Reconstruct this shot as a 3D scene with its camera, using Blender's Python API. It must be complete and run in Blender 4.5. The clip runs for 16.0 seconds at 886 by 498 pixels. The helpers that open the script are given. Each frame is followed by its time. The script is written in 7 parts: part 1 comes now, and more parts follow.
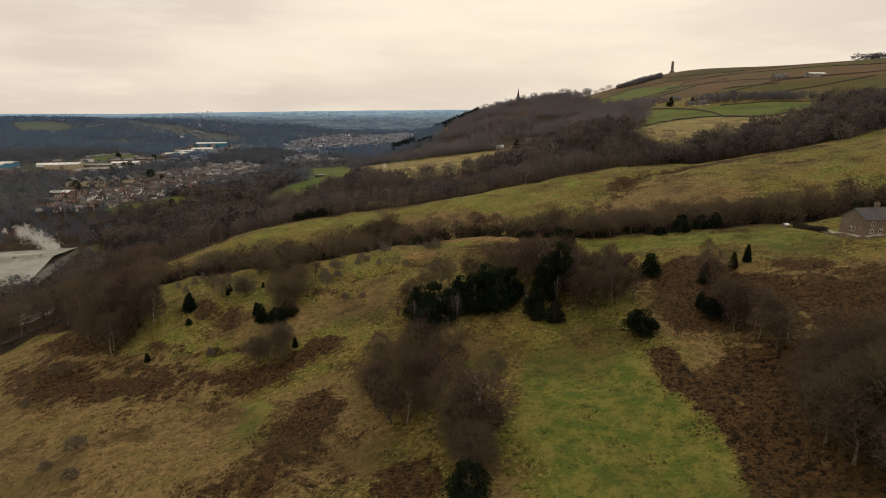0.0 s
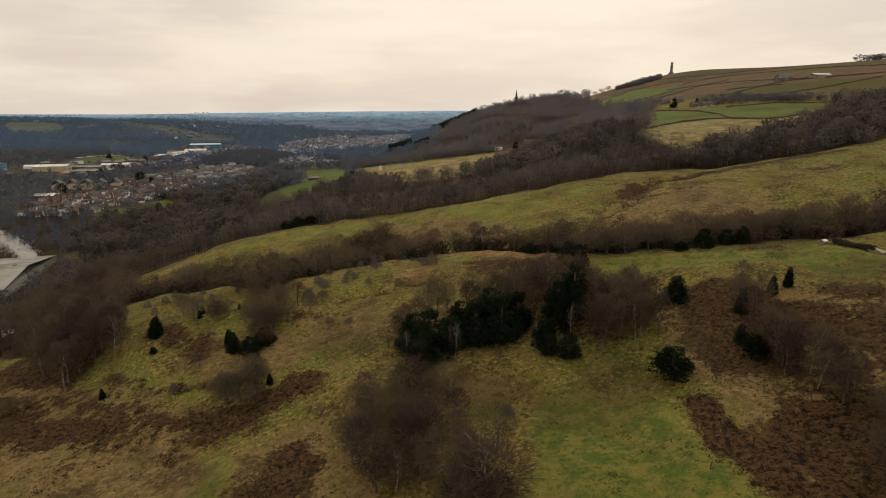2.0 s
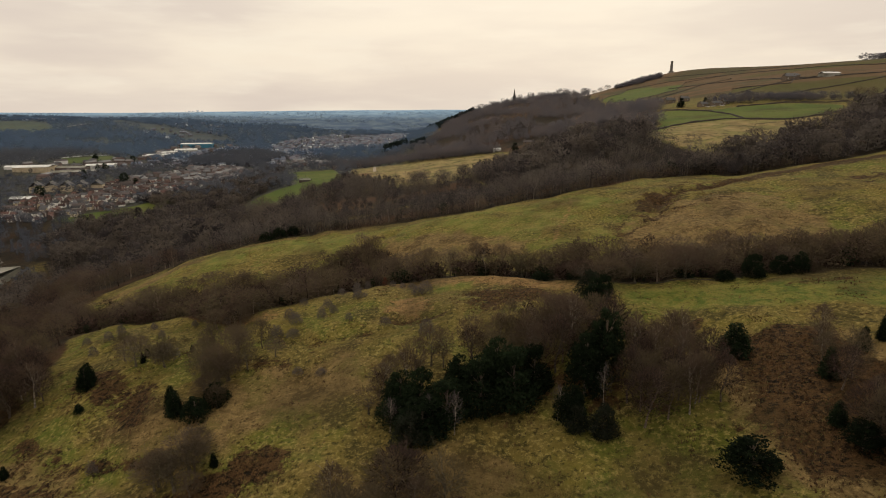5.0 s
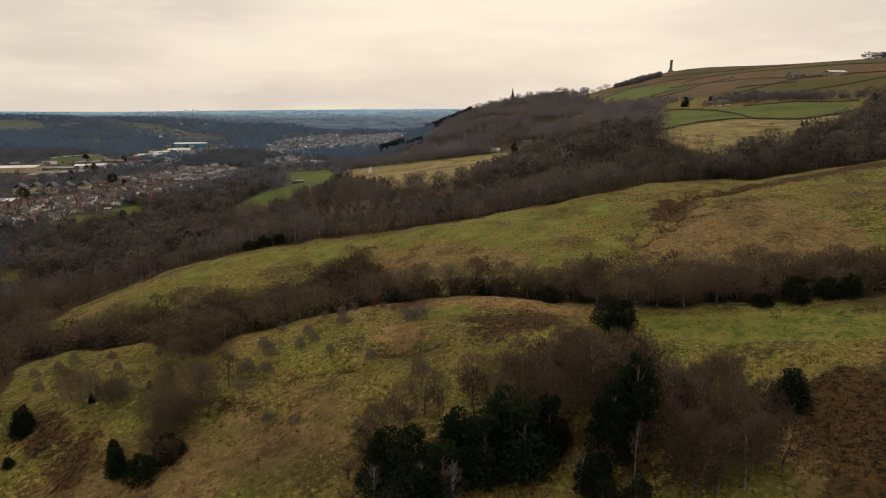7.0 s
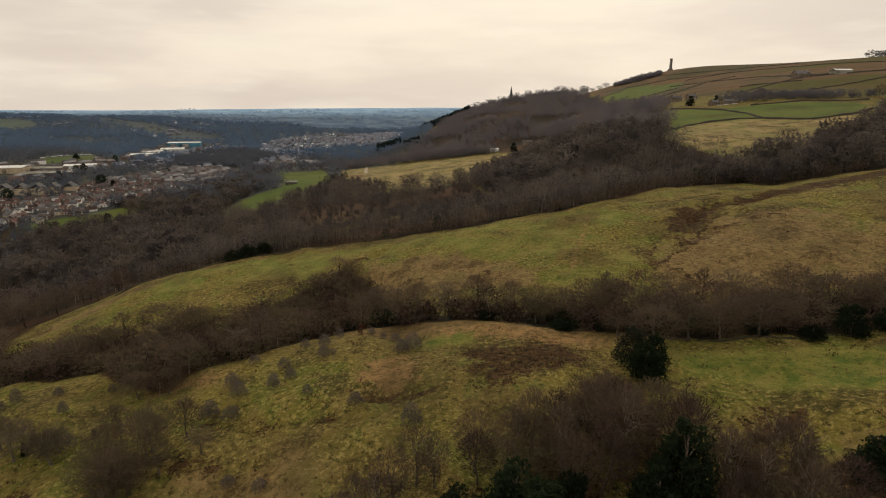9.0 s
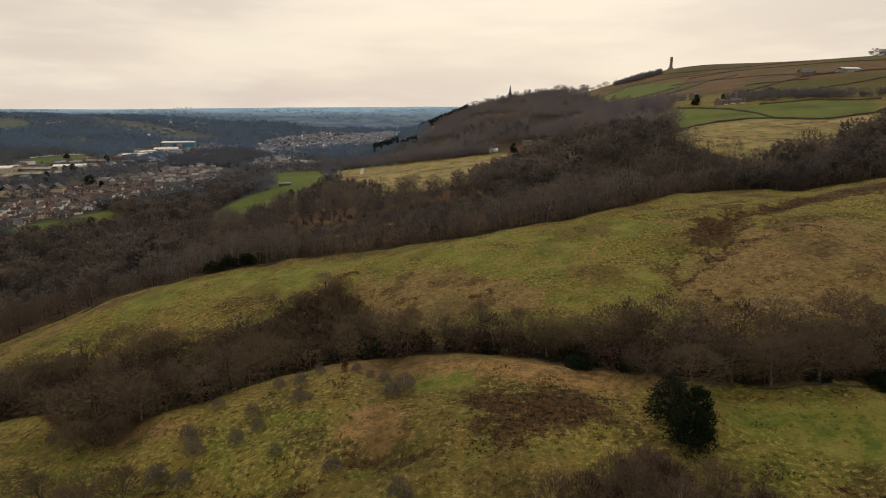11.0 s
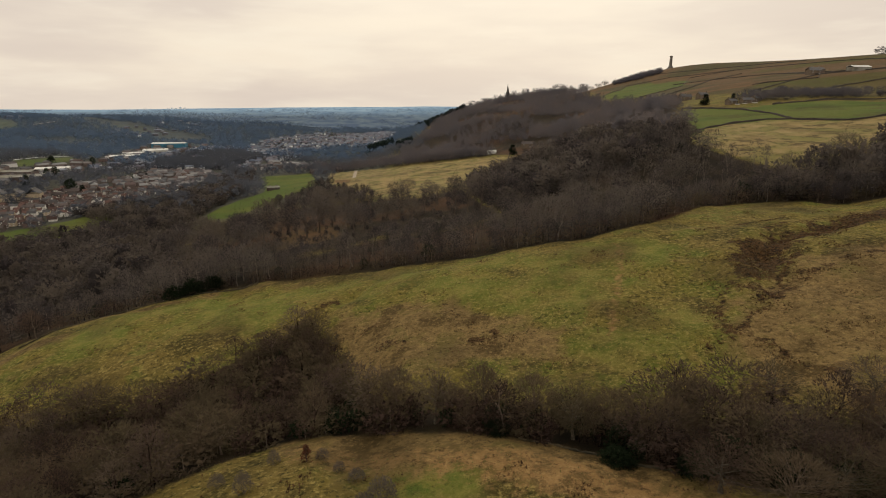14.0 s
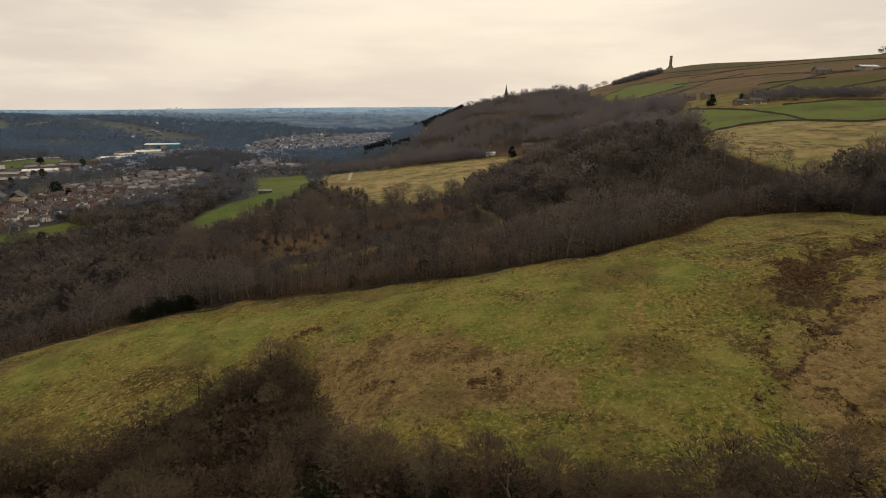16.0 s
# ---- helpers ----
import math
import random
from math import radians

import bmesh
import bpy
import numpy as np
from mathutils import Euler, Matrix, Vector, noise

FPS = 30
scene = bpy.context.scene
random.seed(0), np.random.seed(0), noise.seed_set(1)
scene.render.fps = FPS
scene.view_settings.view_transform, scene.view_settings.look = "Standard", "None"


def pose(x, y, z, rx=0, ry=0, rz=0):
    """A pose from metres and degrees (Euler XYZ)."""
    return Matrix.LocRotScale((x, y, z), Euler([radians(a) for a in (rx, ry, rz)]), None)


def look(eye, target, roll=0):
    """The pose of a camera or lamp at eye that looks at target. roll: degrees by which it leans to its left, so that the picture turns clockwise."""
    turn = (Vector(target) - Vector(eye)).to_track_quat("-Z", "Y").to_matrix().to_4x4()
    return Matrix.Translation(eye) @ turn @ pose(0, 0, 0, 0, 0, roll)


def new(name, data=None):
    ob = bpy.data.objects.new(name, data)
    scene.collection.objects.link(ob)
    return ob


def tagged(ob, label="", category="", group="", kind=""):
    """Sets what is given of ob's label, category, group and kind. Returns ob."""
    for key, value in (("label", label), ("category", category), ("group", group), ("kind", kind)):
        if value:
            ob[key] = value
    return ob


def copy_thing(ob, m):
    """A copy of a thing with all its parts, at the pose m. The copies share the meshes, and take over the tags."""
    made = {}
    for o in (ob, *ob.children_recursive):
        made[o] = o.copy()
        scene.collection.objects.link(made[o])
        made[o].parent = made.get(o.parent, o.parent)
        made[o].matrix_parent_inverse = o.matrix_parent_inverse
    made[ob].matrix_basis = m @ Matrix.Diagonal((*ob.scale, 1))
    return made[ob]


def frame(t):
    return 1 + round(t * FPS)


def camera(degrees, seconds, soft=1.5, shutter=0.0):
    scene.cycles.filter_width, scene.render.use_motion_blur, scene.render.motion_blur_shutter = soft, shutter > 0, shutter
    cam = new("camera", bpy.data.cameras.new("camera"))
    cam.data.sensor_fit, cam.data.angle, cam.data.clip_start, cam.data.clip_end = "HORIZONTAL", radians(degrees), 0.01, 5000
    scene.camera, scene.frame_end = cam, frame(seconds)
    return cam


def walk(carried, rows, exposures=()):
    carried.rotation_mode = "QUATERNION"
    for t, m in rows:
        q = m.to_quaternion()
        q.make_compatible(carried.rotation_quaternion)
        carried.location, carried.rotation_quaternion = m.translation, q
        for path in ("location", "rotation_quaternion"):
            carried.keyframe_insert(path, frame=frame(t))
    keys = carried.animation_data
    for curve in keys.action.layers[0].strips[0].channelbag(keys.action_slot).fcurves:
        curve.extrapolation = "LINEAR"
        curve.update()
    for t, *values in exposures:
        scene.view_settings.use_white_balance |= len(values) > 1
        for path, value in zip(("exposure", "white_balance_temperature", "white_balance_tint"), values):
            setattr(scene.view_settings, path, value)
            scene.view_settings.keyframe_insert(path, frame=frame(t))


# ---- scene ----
# camera: a level flight along the hillside
cam = camera(76.4, 16.0, soft=1.05)
METRES, EYE, TILT, LEAN, TURN = 160.0, 125.0, -14.3, 0.0, 0.0
ROWS = [
    (0.0, 0.0, 0.0, 0.0, -0.0, 0.0, -0.0),
    (0.5, 0.0007, 0.0296, 0.0079, -0.06, 0.04, 0.01),
    (1.0, 0.001, 0.0601, 0.016, -0.15, 0.05, -0.0),
    (1.5, 0.0009, 0.0912, 0.0239, -0.21, 0.08, -0.0),
    (2.0, 0.0007, 0.1228, 0.0323, -0.28, 0.09, -0.01),
    (2.5, 0.001, 0.1549, 0.0407, -0.33, 0.08, -0.01),
    (3.0, 0.0011, 0.1867, 0.0493, -0.39, 0.07, -0.02),
    (3.5, 0.0017, 0.2183, 0.0577, -0.44, 0.04, -0.02),
    (4.0, 0.0022, 0.2496, 0.0659, -0.5, 0.03, -0.02),
    (6.5, 0.0061, 0.4009, 0.105, -0.8, -0.09, 0.01),
    (7.0, 0.0071, 0.4303, 0.1125, -0.87, -0.1, 0.01),
    (7.5, 0.0079, 0.4594, 0.1201, -0.93, -0.13, 0.01),
    (8.0, 0.0089, 0.4887, 0.1275, -0.99, -0.15, -0.0),
    (8.5, 0.0097, 0.5176, 0.135, -1.04, -0.18, 0.0),
    (9.0, 0.0104, 0.5468, 0.1425, -1.09, -0.21, 0.03),
    (11.5, 0.0158, 0.6941, 0.1817, -1.32, -0.33, 0.09),
    (12.0, 0.017, 0.724, 0.1901, -1.37, -0.34, 0.13),
    (12.5, 0.0181, 0.7542, 0.1979, -1.43, -0.34, 0.13),
    (13.0, 0.0195, 0.7844, 0.206, -1.47, -0.35, 0.17),
    (13.5, 0.0212, 0.8148, 0.214, -1.52, -0.35, 0.2),
    (14.0, 0.0231, 0.8452, 0.2217, -1.58, -0.34, 0.21),
    (14.5, 0.0253, 0.8755, 0.2295, -1.61, -0.34, 0.23),
    (15.0, 0.0271, 0.9061, 0.2369, -1.67, -0.31, 0.22),
    (15.5, 0.0287, 0.9367, 0.245, -1.72, -0.32, 0.25),
    (16.0, 0.0304, 0.9668, 0.253, -1.78, -0.31, 0.25),
]
walk(cam, [(t, pose(0, 0, EYE, TILT, LEAN, TURN) @ pose(METRES * x, METRES * y, METRES * z, 90 + pitch, roll, yaw)) for t, x, y, z, yaw, pitch, roll in ROWS])
scene.view_settings.exposure = 0.0

# ---------------------------------------------------------------- sky and sun
SUN_UP, SUN_TURN = radians(36), radians(9)
world = bpy.data.worlds.new("overcast_sky")
scene.world = world
world.use_nodes = True
wt = world.node_tree
wt.nodes.clear()


def node(tree, kind, **values):
    n = tree.nodes.new(kind)
    for key, value in values.items():
        if key in ("blend_type", "data_type", "sky_type", "operation", "attribute_name", "noise_dimensions", "feature", "interpolation_type"):
            if key == "blend_type": n.blend_type = value
            elif key == "data_type": n.data_type = value
            elif key == "sky_type": n.sky_type = value
            elif key == "operation": n.operation = value
            elif key == "attribute_name": n.attribute_name = value
            elif key == "feature": n.feature = value
            elif key == "interpolation_type": n.interpolation_type = value
        else:
            n.inputs[key.replace("_", " ")].default_value = value
    return n


def mix_colour(tree, factor, a, b, blend="MIX"):
    """A colour mix; factor, a and b are sockets or values."""
    n = tree.nodes.new("ShaderNodeMix")
    n.data_type, n.blend_type = "RGBA", blend
    for slot, value in ((0, factor), (6, a), (7, b)):
        if isinstance(value, bpy.types.NodeSocket):
            tree.links.new(value, n.inputs[slot])
        elif slot == 0:
            n.inputs[0].default_value = value
        else:
            n.inputs[slot].default_value = (*value, 1)
    return n.outputs[2]


def ramp(tree, source, low, high, a=0.0, b=1.0):
    n = tree.nodes.new("ShaderNodeMapRange")
    n.interpolation_type = "SMOOTHSTEP"
    n.inputs[1].default_value, n.inputs[2].default_value = low, high
    n.inputs[3].default_value, n.inputs[4].default_value = a, b
    tree.links.new(source, n.inputs[0])
    return n.outputs[0]


def noise_at(tree, vector, scale, detail=4.0, rough=0.55):
    n = tree.nodes.new("ShaderNodeTexNoise")
    n.inputs["Scale"].default_value, n.inputs["Detail"].default_value, n.inputs["Roughness"].default_value = scale, detail, rough
    if vector is not None:
        tree.links.new(vector, n.inputs["Vector"])
    return n.outputs["Fac"]


sky = node(wt, "ShaderNodeTexSky", sky_type="NISHITA")
sky.sun_disc, sky.sun_elevation, sky.sun_rotation, sky.air_density, sky.dust_density = False, SUN_UP, SUN_TURN, 1.5, 4.0
where = wt.nodes.new("ShaderNodeTexCoord")
flat = wt.nodes.new("ShaderNodeMapping")
flat.inputs["Scale"].default_value = (1.0, 1.0, 5.5)
wt.links.new(where.outputs["Generated"], flat.inputs["Vector"])
cloud = noise_at(wt, flat.outputs["Vector"], 2.1, 5, 0.5)
cloud2 = noise_at(wt, flat.outputs["Vector"], 5.5, 4, 0.55)
deck = mix_colour(wt, ramp(wt, cloud, 0.36, 0.66), (0.78, 0.67, 0.575), (0.97, 0.85, 0.69))
deck = mix_colour(wt, ramp(wt, cloud2, 0.45, 0.72, 0.0, 0.45), deck, (1.0, 0.90, 0.74))
facing = wt.nodes.new("ShaderNodeVectorMath")
facing.operation = "DOT_PRODUCT"
wt.links.new(where.outputs["Generated"], facing.inputs[0])
facing.inputs[1].default_value = (math.sin(SUN_TURN) * math.cos(SUN_UP), math.cos(SUN_TURN) * math.cos(SUN_UP), math.sin(SUN_UP))
deck = mix_colour(wt, ramp(wt, facing.outputs["Value"], 0.74, 1.0, 0.0, 0.62), deck, (1.10, 0.98, 0.79))
scaled = mix_colour(wt, 1.0, sky.outputs["Color"], (0.06, 0.06, 0.06), "MULTIPLY")
# an overcast dome is brighter overhead than at the horizon
tall = wt.nodes.new("ShaderNodeSeparateXYZ")
wt.links.new(where.outputs["Generated"], tall.inputs[0])
over = ramp(wt, tall.outputs["Z"], 0.22, 0.9, 0.0, 1.0)
deck = mix_colour(wt, over, deck, (1.12, 1.02, 0.88))
both = mix_colour(wt, 0.92, scaled, deck)
back = wt.nodes.new("ShaderNodeBackground")
back.inputs["Strength"].default_value = 1.0
wt.links.new(both, back.inputs["Color"])
out = wt.nodes.new("ShaderNodeOutputWorld")
wt.links.new(back.outputs[0], out.inputs[0])

sun = new("sun", bpy.data.lights.new("sun", "SUN"))
sun.data.energy, sun.data.angle, sun.data.color = 0.55, radians(30), (1.0, 0.93, 0.82)
sun.matrix_world = look((0, 0, 0), (-math.sin(SUN_TURN) * math.cos(SUN_UP), -math.cos(SUN_TURN) * math.cos(SUN_UP), -math.sin(SUN_UP)))

# ---------------------------------------------------------------- materials


def material(name, colour, rough=0.9, vary=None, scale=1.0, bump=0.0, bump_scale=None, tint=None, tint_scale=0.1, metal=0.0, per_object=0.0, spec=0.3, leafy=False):
    """Two scales of noise over a base colour, relief, and a spread from object to object."""
    m = bpy.data.materials.new(name)
    m.use_nodes = True
    t = m.node_tree
    b = t.nodes["Principled BSDF"]
    b.inputs["Roughness"].default_value, b.inputs["Metallic"].default_value = rough, metal
    b.inputs["Specular IOR Level"].default_value = spec
    c = t.nodes.new("ShaderNodeTexCoord").outputs["Object"]
    vary = vary or tuple(0.65 * v for v in colour)
    col = mix_colour(t, ramp(t, noise_at(t, c, scale), 0.35, 0.65), vary, colour)
    if tint:
        col = mix_colour(t, ramp(t, noise_at(t, c, tint_scale, 3), 0.42, 0.68), col, tint)
    if per_object:
        info = t.nodes.new("ShaderNodeObjectInfo")
        hsv = t.nodes.new("ShaderNodeHueSaturation")
        t.links.new(ramp(t, info.outputs["Random"], 0, 1, 1 - per_object, 1 + per_object), hsv.inputs["Value"])
        t.links.new(col, hsv.inputs["Color"])
        col = hsv.outputs[0]
    t.links.new(col, b.inputs["Base Color"])
    if leafy:
        thin(t, col)
    if bump:
        n = t.nodes.new("ShaderNodeBump")
        n.inputs["Strength"].default_value = bump
        t.links.new(noise_at(t, c, bump_scale or scale * 3, 4), n.inputs["Height"])
        t.links.new(n.outputs[0], b.inputs["Normal"])
    return m


def thin(tree, colour, dense=1.0):
    """Twigs and leaves are thin: half the light that they scatter passes through, and a spray is part air."""
    b, end = tree.nodes["Principled BSDF"], tree.nodes["Material Output"]
    through_light, both_sides = tree.nodes.new("ShaderNodeBsdfTranslucent"), tree.nodes.new("ShaderNodeMixShader")
    tree.links.new(colour, through_light.inputs["Color"])
    both_sides.inputs[0].default_value = 0.5
    tree.links.new(b.outputs[0], both_sides.inputs[1])
    tree.links.new(through_light.outputs[0], both_sides.inputs[2])
    shader = both_sides.outputs[0]
    if dense < 1:
        air, spray = tree.nodes.new("ShaderNodeBsdfTransparent"), tree.nodes.new("ShaderNodeMixShader")
        spray.inputs[0].default_value = dense
        tree.links.new(air.outputs[0], spray.inputs[1])
        tree.links.new(shader, spray.inputs[2])
        shader = spray.outputs[0]
    tree.links.new(shader, end.inputs[0])


def twig_material(name, colours, dense=0.5):
    """Bare twigs: the tone changes from tree to tree ('tint') and a little from twig to twig. dense: how much of a spray of fine twigs is wood, the rest being air."""
    m = bpy.data.materials.new(name)
    m.use_nodes = True
    t = m.node_tree
    b = t.nodes["Principled BSDF"]
    b.inputs["Roughness"].default_value, b.inputs["Specular IOR Level"].default_value = 0.95, 0.1
    a = t.nodes.new("ShaderNodeAttribute")
    a.attribute_name = "tint"
    r = t.nodes.new("ShaderNodeValToRGB")
    r.color_ramp.elements.remove(r.color_ramp.elements[1])
    for i, c in enumerate(colours):
        e = r.color_ramp.elements[0] if i == 0 else r.color_ramp.elements.new(i / (len(colours) - 1))
        e.position, e.color = i / (len(colours) - 1), (*c, 1)
    t.links.new(a.outputs["Fac"], r.inputs["Fac"])
    g = t.nodes.new("ShaderNodeNewGeometry")
    hsv = t.nodes.new("ShaderNodeHueSaturation")
    t.links.new(ramp(t, g.outputs["Random Per Island"], 0, 1, 0.86, 1.16), hsv.inputs["Value"])
    t.links.new(r.outputs["Color"], hsv.inputs["Color"])
    t.links.new(hsv.outputs[0], b.inputs["Base Color"])
    if dense < 1:
        thin(t, hsv.outputs[0], dense)
    return m


WINTER = [(0.056, 0.035, 0.029), (0.084, 0.056, 0.043), (0.116, 0.088, 0.056), (0.096, 0.077, 0.045), (0.070, 0.047, 0.040), (0.132, 0.102, 0.076), (0.21, 0.17, 0.135)]
twigs = twig_material("bare_twigs", WINTER, 0.86)
# farther woods get bluer, greyer twigs: distance haze put into the colours
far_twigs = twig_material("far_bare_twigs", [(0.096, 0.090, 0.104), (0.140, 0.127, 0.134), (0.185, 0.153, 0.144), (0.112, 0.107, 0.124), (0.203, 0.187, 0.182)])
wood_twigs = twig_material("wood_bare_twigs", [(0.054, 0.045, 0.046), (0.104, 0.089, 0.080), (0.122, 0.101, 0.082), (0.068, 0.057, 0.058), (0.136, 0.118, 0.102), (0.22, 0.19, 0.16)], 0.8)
hazy_plain_twigs = twig_material("plain_bare_twigs", [(0.085, 0.118, 0.165), (0.11, 0.145, 0.19), (0.13, 0.165, 0.205)])
hazy_valley_twigs = twig_material("valley_bare_twigs", [(0.074, 0.116, 0.188), (0.094, 0.139, 0.212), (0.116, 0.161, 0.232), (0.083, 0.126, 0.198)], 0.6)
hazy_mid_twigs = twig_material("valley_floor_twigs", [(0.066, 0.076, 0.100), (0.090, 0.098, 0.120), (0.112, 0.117, 0.134), (0.077, 0.086, 0.110)], 0.6)
thorn_twigs = twig_material("grey_thorn_twigs", [(0.080, 0.066, 0.062), (0.112, 0.095, 0.086), (0.094, 0.079, 0.078)], 0.85)
mixed_roofs = twig_material("mixed_roofs", [(0.055, 0.056, 0.062), (0.105, 0.105, 0.11), (0.090, 0.062, 0.058), (0.22, 0.22, 0.22), (0.065, 0.062, 0.066), (0.12, 0.095, 0.088)], 1.0)
mixed_walls = twig_material("mixed_walls", [(0.15, 0.105, 0.092), (0.20, 0.165, 0.15), (0.16, 0.12, 0.11), (0.22, 0.185, 0.17), (0.13, 0.10, 0.095), (0.17, 0.14, 0.13), (0.20, 0.18, 0.17), (0.80, 0.79, 0.77), (0.82, 0.81, 0.79)], 1.0)
# roofs and walls of the far streets, blue haze mixed into their colours
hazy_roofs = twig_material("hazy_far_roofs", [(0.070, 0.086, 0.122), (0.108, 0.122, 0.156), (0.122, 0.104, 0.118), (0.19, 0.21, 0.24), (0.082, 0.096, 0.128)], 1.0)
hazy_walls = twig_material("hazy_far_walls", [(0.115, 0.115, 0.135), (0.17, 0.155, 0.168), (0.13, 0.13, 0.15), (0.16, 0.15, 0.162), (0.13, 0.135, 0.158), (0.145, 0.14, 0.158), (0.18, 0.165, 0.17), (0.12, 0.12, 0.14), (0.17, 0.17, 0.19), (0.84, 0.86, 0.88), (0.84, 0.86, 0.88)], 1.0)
roof_grey = material("pale_roof_tiles", (0.085, 0.083, 0.086), 0.8, (0.05, 0.049, 0.052), 0.8, 0.2, per_object=0.5)
roof_red = material("red_roof_tiles", (0.098, 0.052, 0.042), 0.85, (0.055, 0.032, 0.028), 0.8, 0.2, per_object=0.5)
mossy_stone = material("mossy_tumbled_stone", (0.052, 0.043, 0.028), 0.95, (0.026, 0.024, 0.014), 1.2, 0.5, tint=(0.08, 0.062, 0.034), tint_scale=0.2)
bark = material("bark", (0.13, 0.10, 0.075), 0.9, (0.06, 0.045, 0.034), 3.0, 0.4, per_object=0.25)
oak_bark = material("lichened_bark", (0.13, 0.112, 0.078), 0.9, (0.055, 0.045, 0.032), 3.0, 0.4, per_object=0.25)
pale_bark = material("pale_bark", (0.30, 0.26, 0.21), 0.85, (0.10, 0.08, 0.065), 2.0, 0.3, per_object=0.2)
needles = material("dark_evergreen_leaves", (0.020, 0.031, 0.014), 0.85, (0.008, 0.013, 0.006), 1.5, per_object=0.3, spec=0.08, leafy=True)
# far firs: needles lightened and blued with painted haze
hazy_needles = material("hazy_evergreen_leaves", (0.040, 0.058, 0.050), 0.85, (0.022, 0.034, 0.032), 0.3, spec=0.08, leafy=True)
holly = material("grey_green_leaves", (0.040, 0.044, 0.030), 0.85, (0.016, 0.020, 0.011), 1.5, per_object=0.2, spec=0.1, leafy=True)
rust_leaves = material("rusty_beech_leaves", (0.14, 0.055, 0.028), 0.85, (0.08, 0.032, 0.018), 2.0, per_object=0.2, leafy=True)
bracken_dead = material("dead_bracken", (0.085, 0.045, 0.022), 0.95, (0.035, 0.020, 0.012), 1.2, tint=(0.15, 0.085, 0.04), tint_scale=0.25, leafy=True)
straw = material("tussock_grass", (0.20, 0.155, 0.06), 0.95, (0.11, 0.10, 0.035), 0.6, tint=(0.09, 0.105, 0.03), tint_scale=0.12, leafy=True)
stone = material("gritstone", (0.20, 0.155, 0.11), 0.9, (0.10, 0.078, 0.058), 1.8, 0.5, tint=(0.13, 0.10, 0.08), tint_scale=0.2)
pale_block = material("pale_quarry_stone", (0.34, 0.29, 0.23), 0.9, (0.20, 0.17, 0.135), 0.8, 0.4, per_object=0.25)
dark_stone = material("sooty_gritstone", (0.075, 0.064, 0.055), 0.9, (0.04, 0.034, 0.03), 1.0, 0.5)
tower_stone = material("weathered_tower_stone", (0.19, 0.17, 0.15), 0.9, (0.12, 0.105, 0.095), 0.6, 0.4)
slate = material("slate", (0.078, 0.078, 0.083), 0.7, (0.048, 0.047, 0.050), 2.5, 0.3, tint=(0.092, 0.08, 0.07), tint_scale=0.3, per_object=0.25)
# brick and tile greyed: some valley haze is mixed into both colours
brick = material("red_brick", (0.135, 0.092, 0.080), 0.9, (0.085, 0.064, 0.060), 1.5, 0.2, tint=(0.14, 0.122, 0.112), per_object=0.35)
tile = material("concrete_roof_tiles", (0.088, 0.070, 0.065), 0.85, (0.055, 0.045, 0.044), 0.8, 0.2, per_object=0.4)
render_white = material("white_render", (0.80, 0.78, 0.74), 0.85, (0.66, 0.64, 0.60), 0.7, per_object=0.15)
cream_stone = material("cream_stone", (0.47, 0.39, 0.27), 0.9, (0.34, 0.28, 0.20), 0.5)
sheet_white = material("pale_sheet_roof", (0.72, 0.71, 0.68), 0.6, (0.55, 0.55, 0.53), 0.08, tint=(0.45, 0.45, 0.42), tint_scale=0.03)
sheet_grey = material("weathered_sheet_roof", (0.19, 0.18, 0.14), 0.8, (0.13, 0.125, 0.10), 0.15, 0.1, tint=(0.27, 0.265, 0.24), tint_scale=0.04)
sheet_blue = material("blue_steel_cladding", (0.05, 0.20, 0.30), 0.5, (0.04, 0.15, 0.24), 0.1)
glass = material("dark_window_glass", (0.02, 0.022, 0.025), 0.12, (0.03, 0.033, 0.035), 0.5, spec=0.6)
paint = material("white_painted_wood", (0.70, 0.68, 0.64), 0.6, (0.60, 0.58, 0.54), 2.0)
gravel = material("pale_gravel", (0.36, 0.30, 0.23), 0.95, (0.24, 0.20, 0.155), 1.5, 0.4)
tarmac = material("tarmac", (0.075, 0.072, 0.07), 0.9, (0.05, 0.048, 0.047), 0.6)
# near-white to paint haze on the horizon blocks; plain white on the boundary
far_concrete = material("pale_concrete", (0.80, 0.80, 0.80), 0.9, (0.74, 0.75, 0.76), 0.05)
hedge_dark = material("clipped_dark_hedge", (0.045, 0.038, 0.024), 0.9, (0.02, 0.018, 0.012), 1.5, 0.6)

# ---------------------------------------------------------------- the lie of the land
NEAR = [-600, -270, -150, -100, -60, -28, 0, 28, 60, 95, 140, 230, 450, 1000]
FAR = [-2600, -1400, -700, -350, -150, 0, 120, 260, 450, 800, 1300, 2600]
SECTIONS = {}


def section(y, xs, zs):
    """One cross-section of the valley side: heights along a line of constant y."""
    SECTIONS[y] = (xs, zs)


section(-80, NEAR, [13.5, 22, 36, 44, 51, 57, 62.5, 68.5, 74.5, 81, 89.5, 105.5, 140, 197])
section(60, NEAR, [14.5, 22, 39.5, 48.5, 56, 60.5, 65, 69, 75, 82.5, 92, 109, 146, 204])
section(110, NEAR, [15, 22.5, 40, 48, 54, 59.5, 64.5, 68.5, 76.5, 85, 93.5, 110.5, 147, 207])
section(140, NEAR, [15, 22, 40, 49, 57, 62.5, 68.5, 71.5, 78, 86.5, 94, 111, 148, 209])
section(165, NEAR, [15.5, 21, 41, 52.5, 62, 66.5, 72.5, 76, 81, 87, 93.5, 111.5, 148, 210])
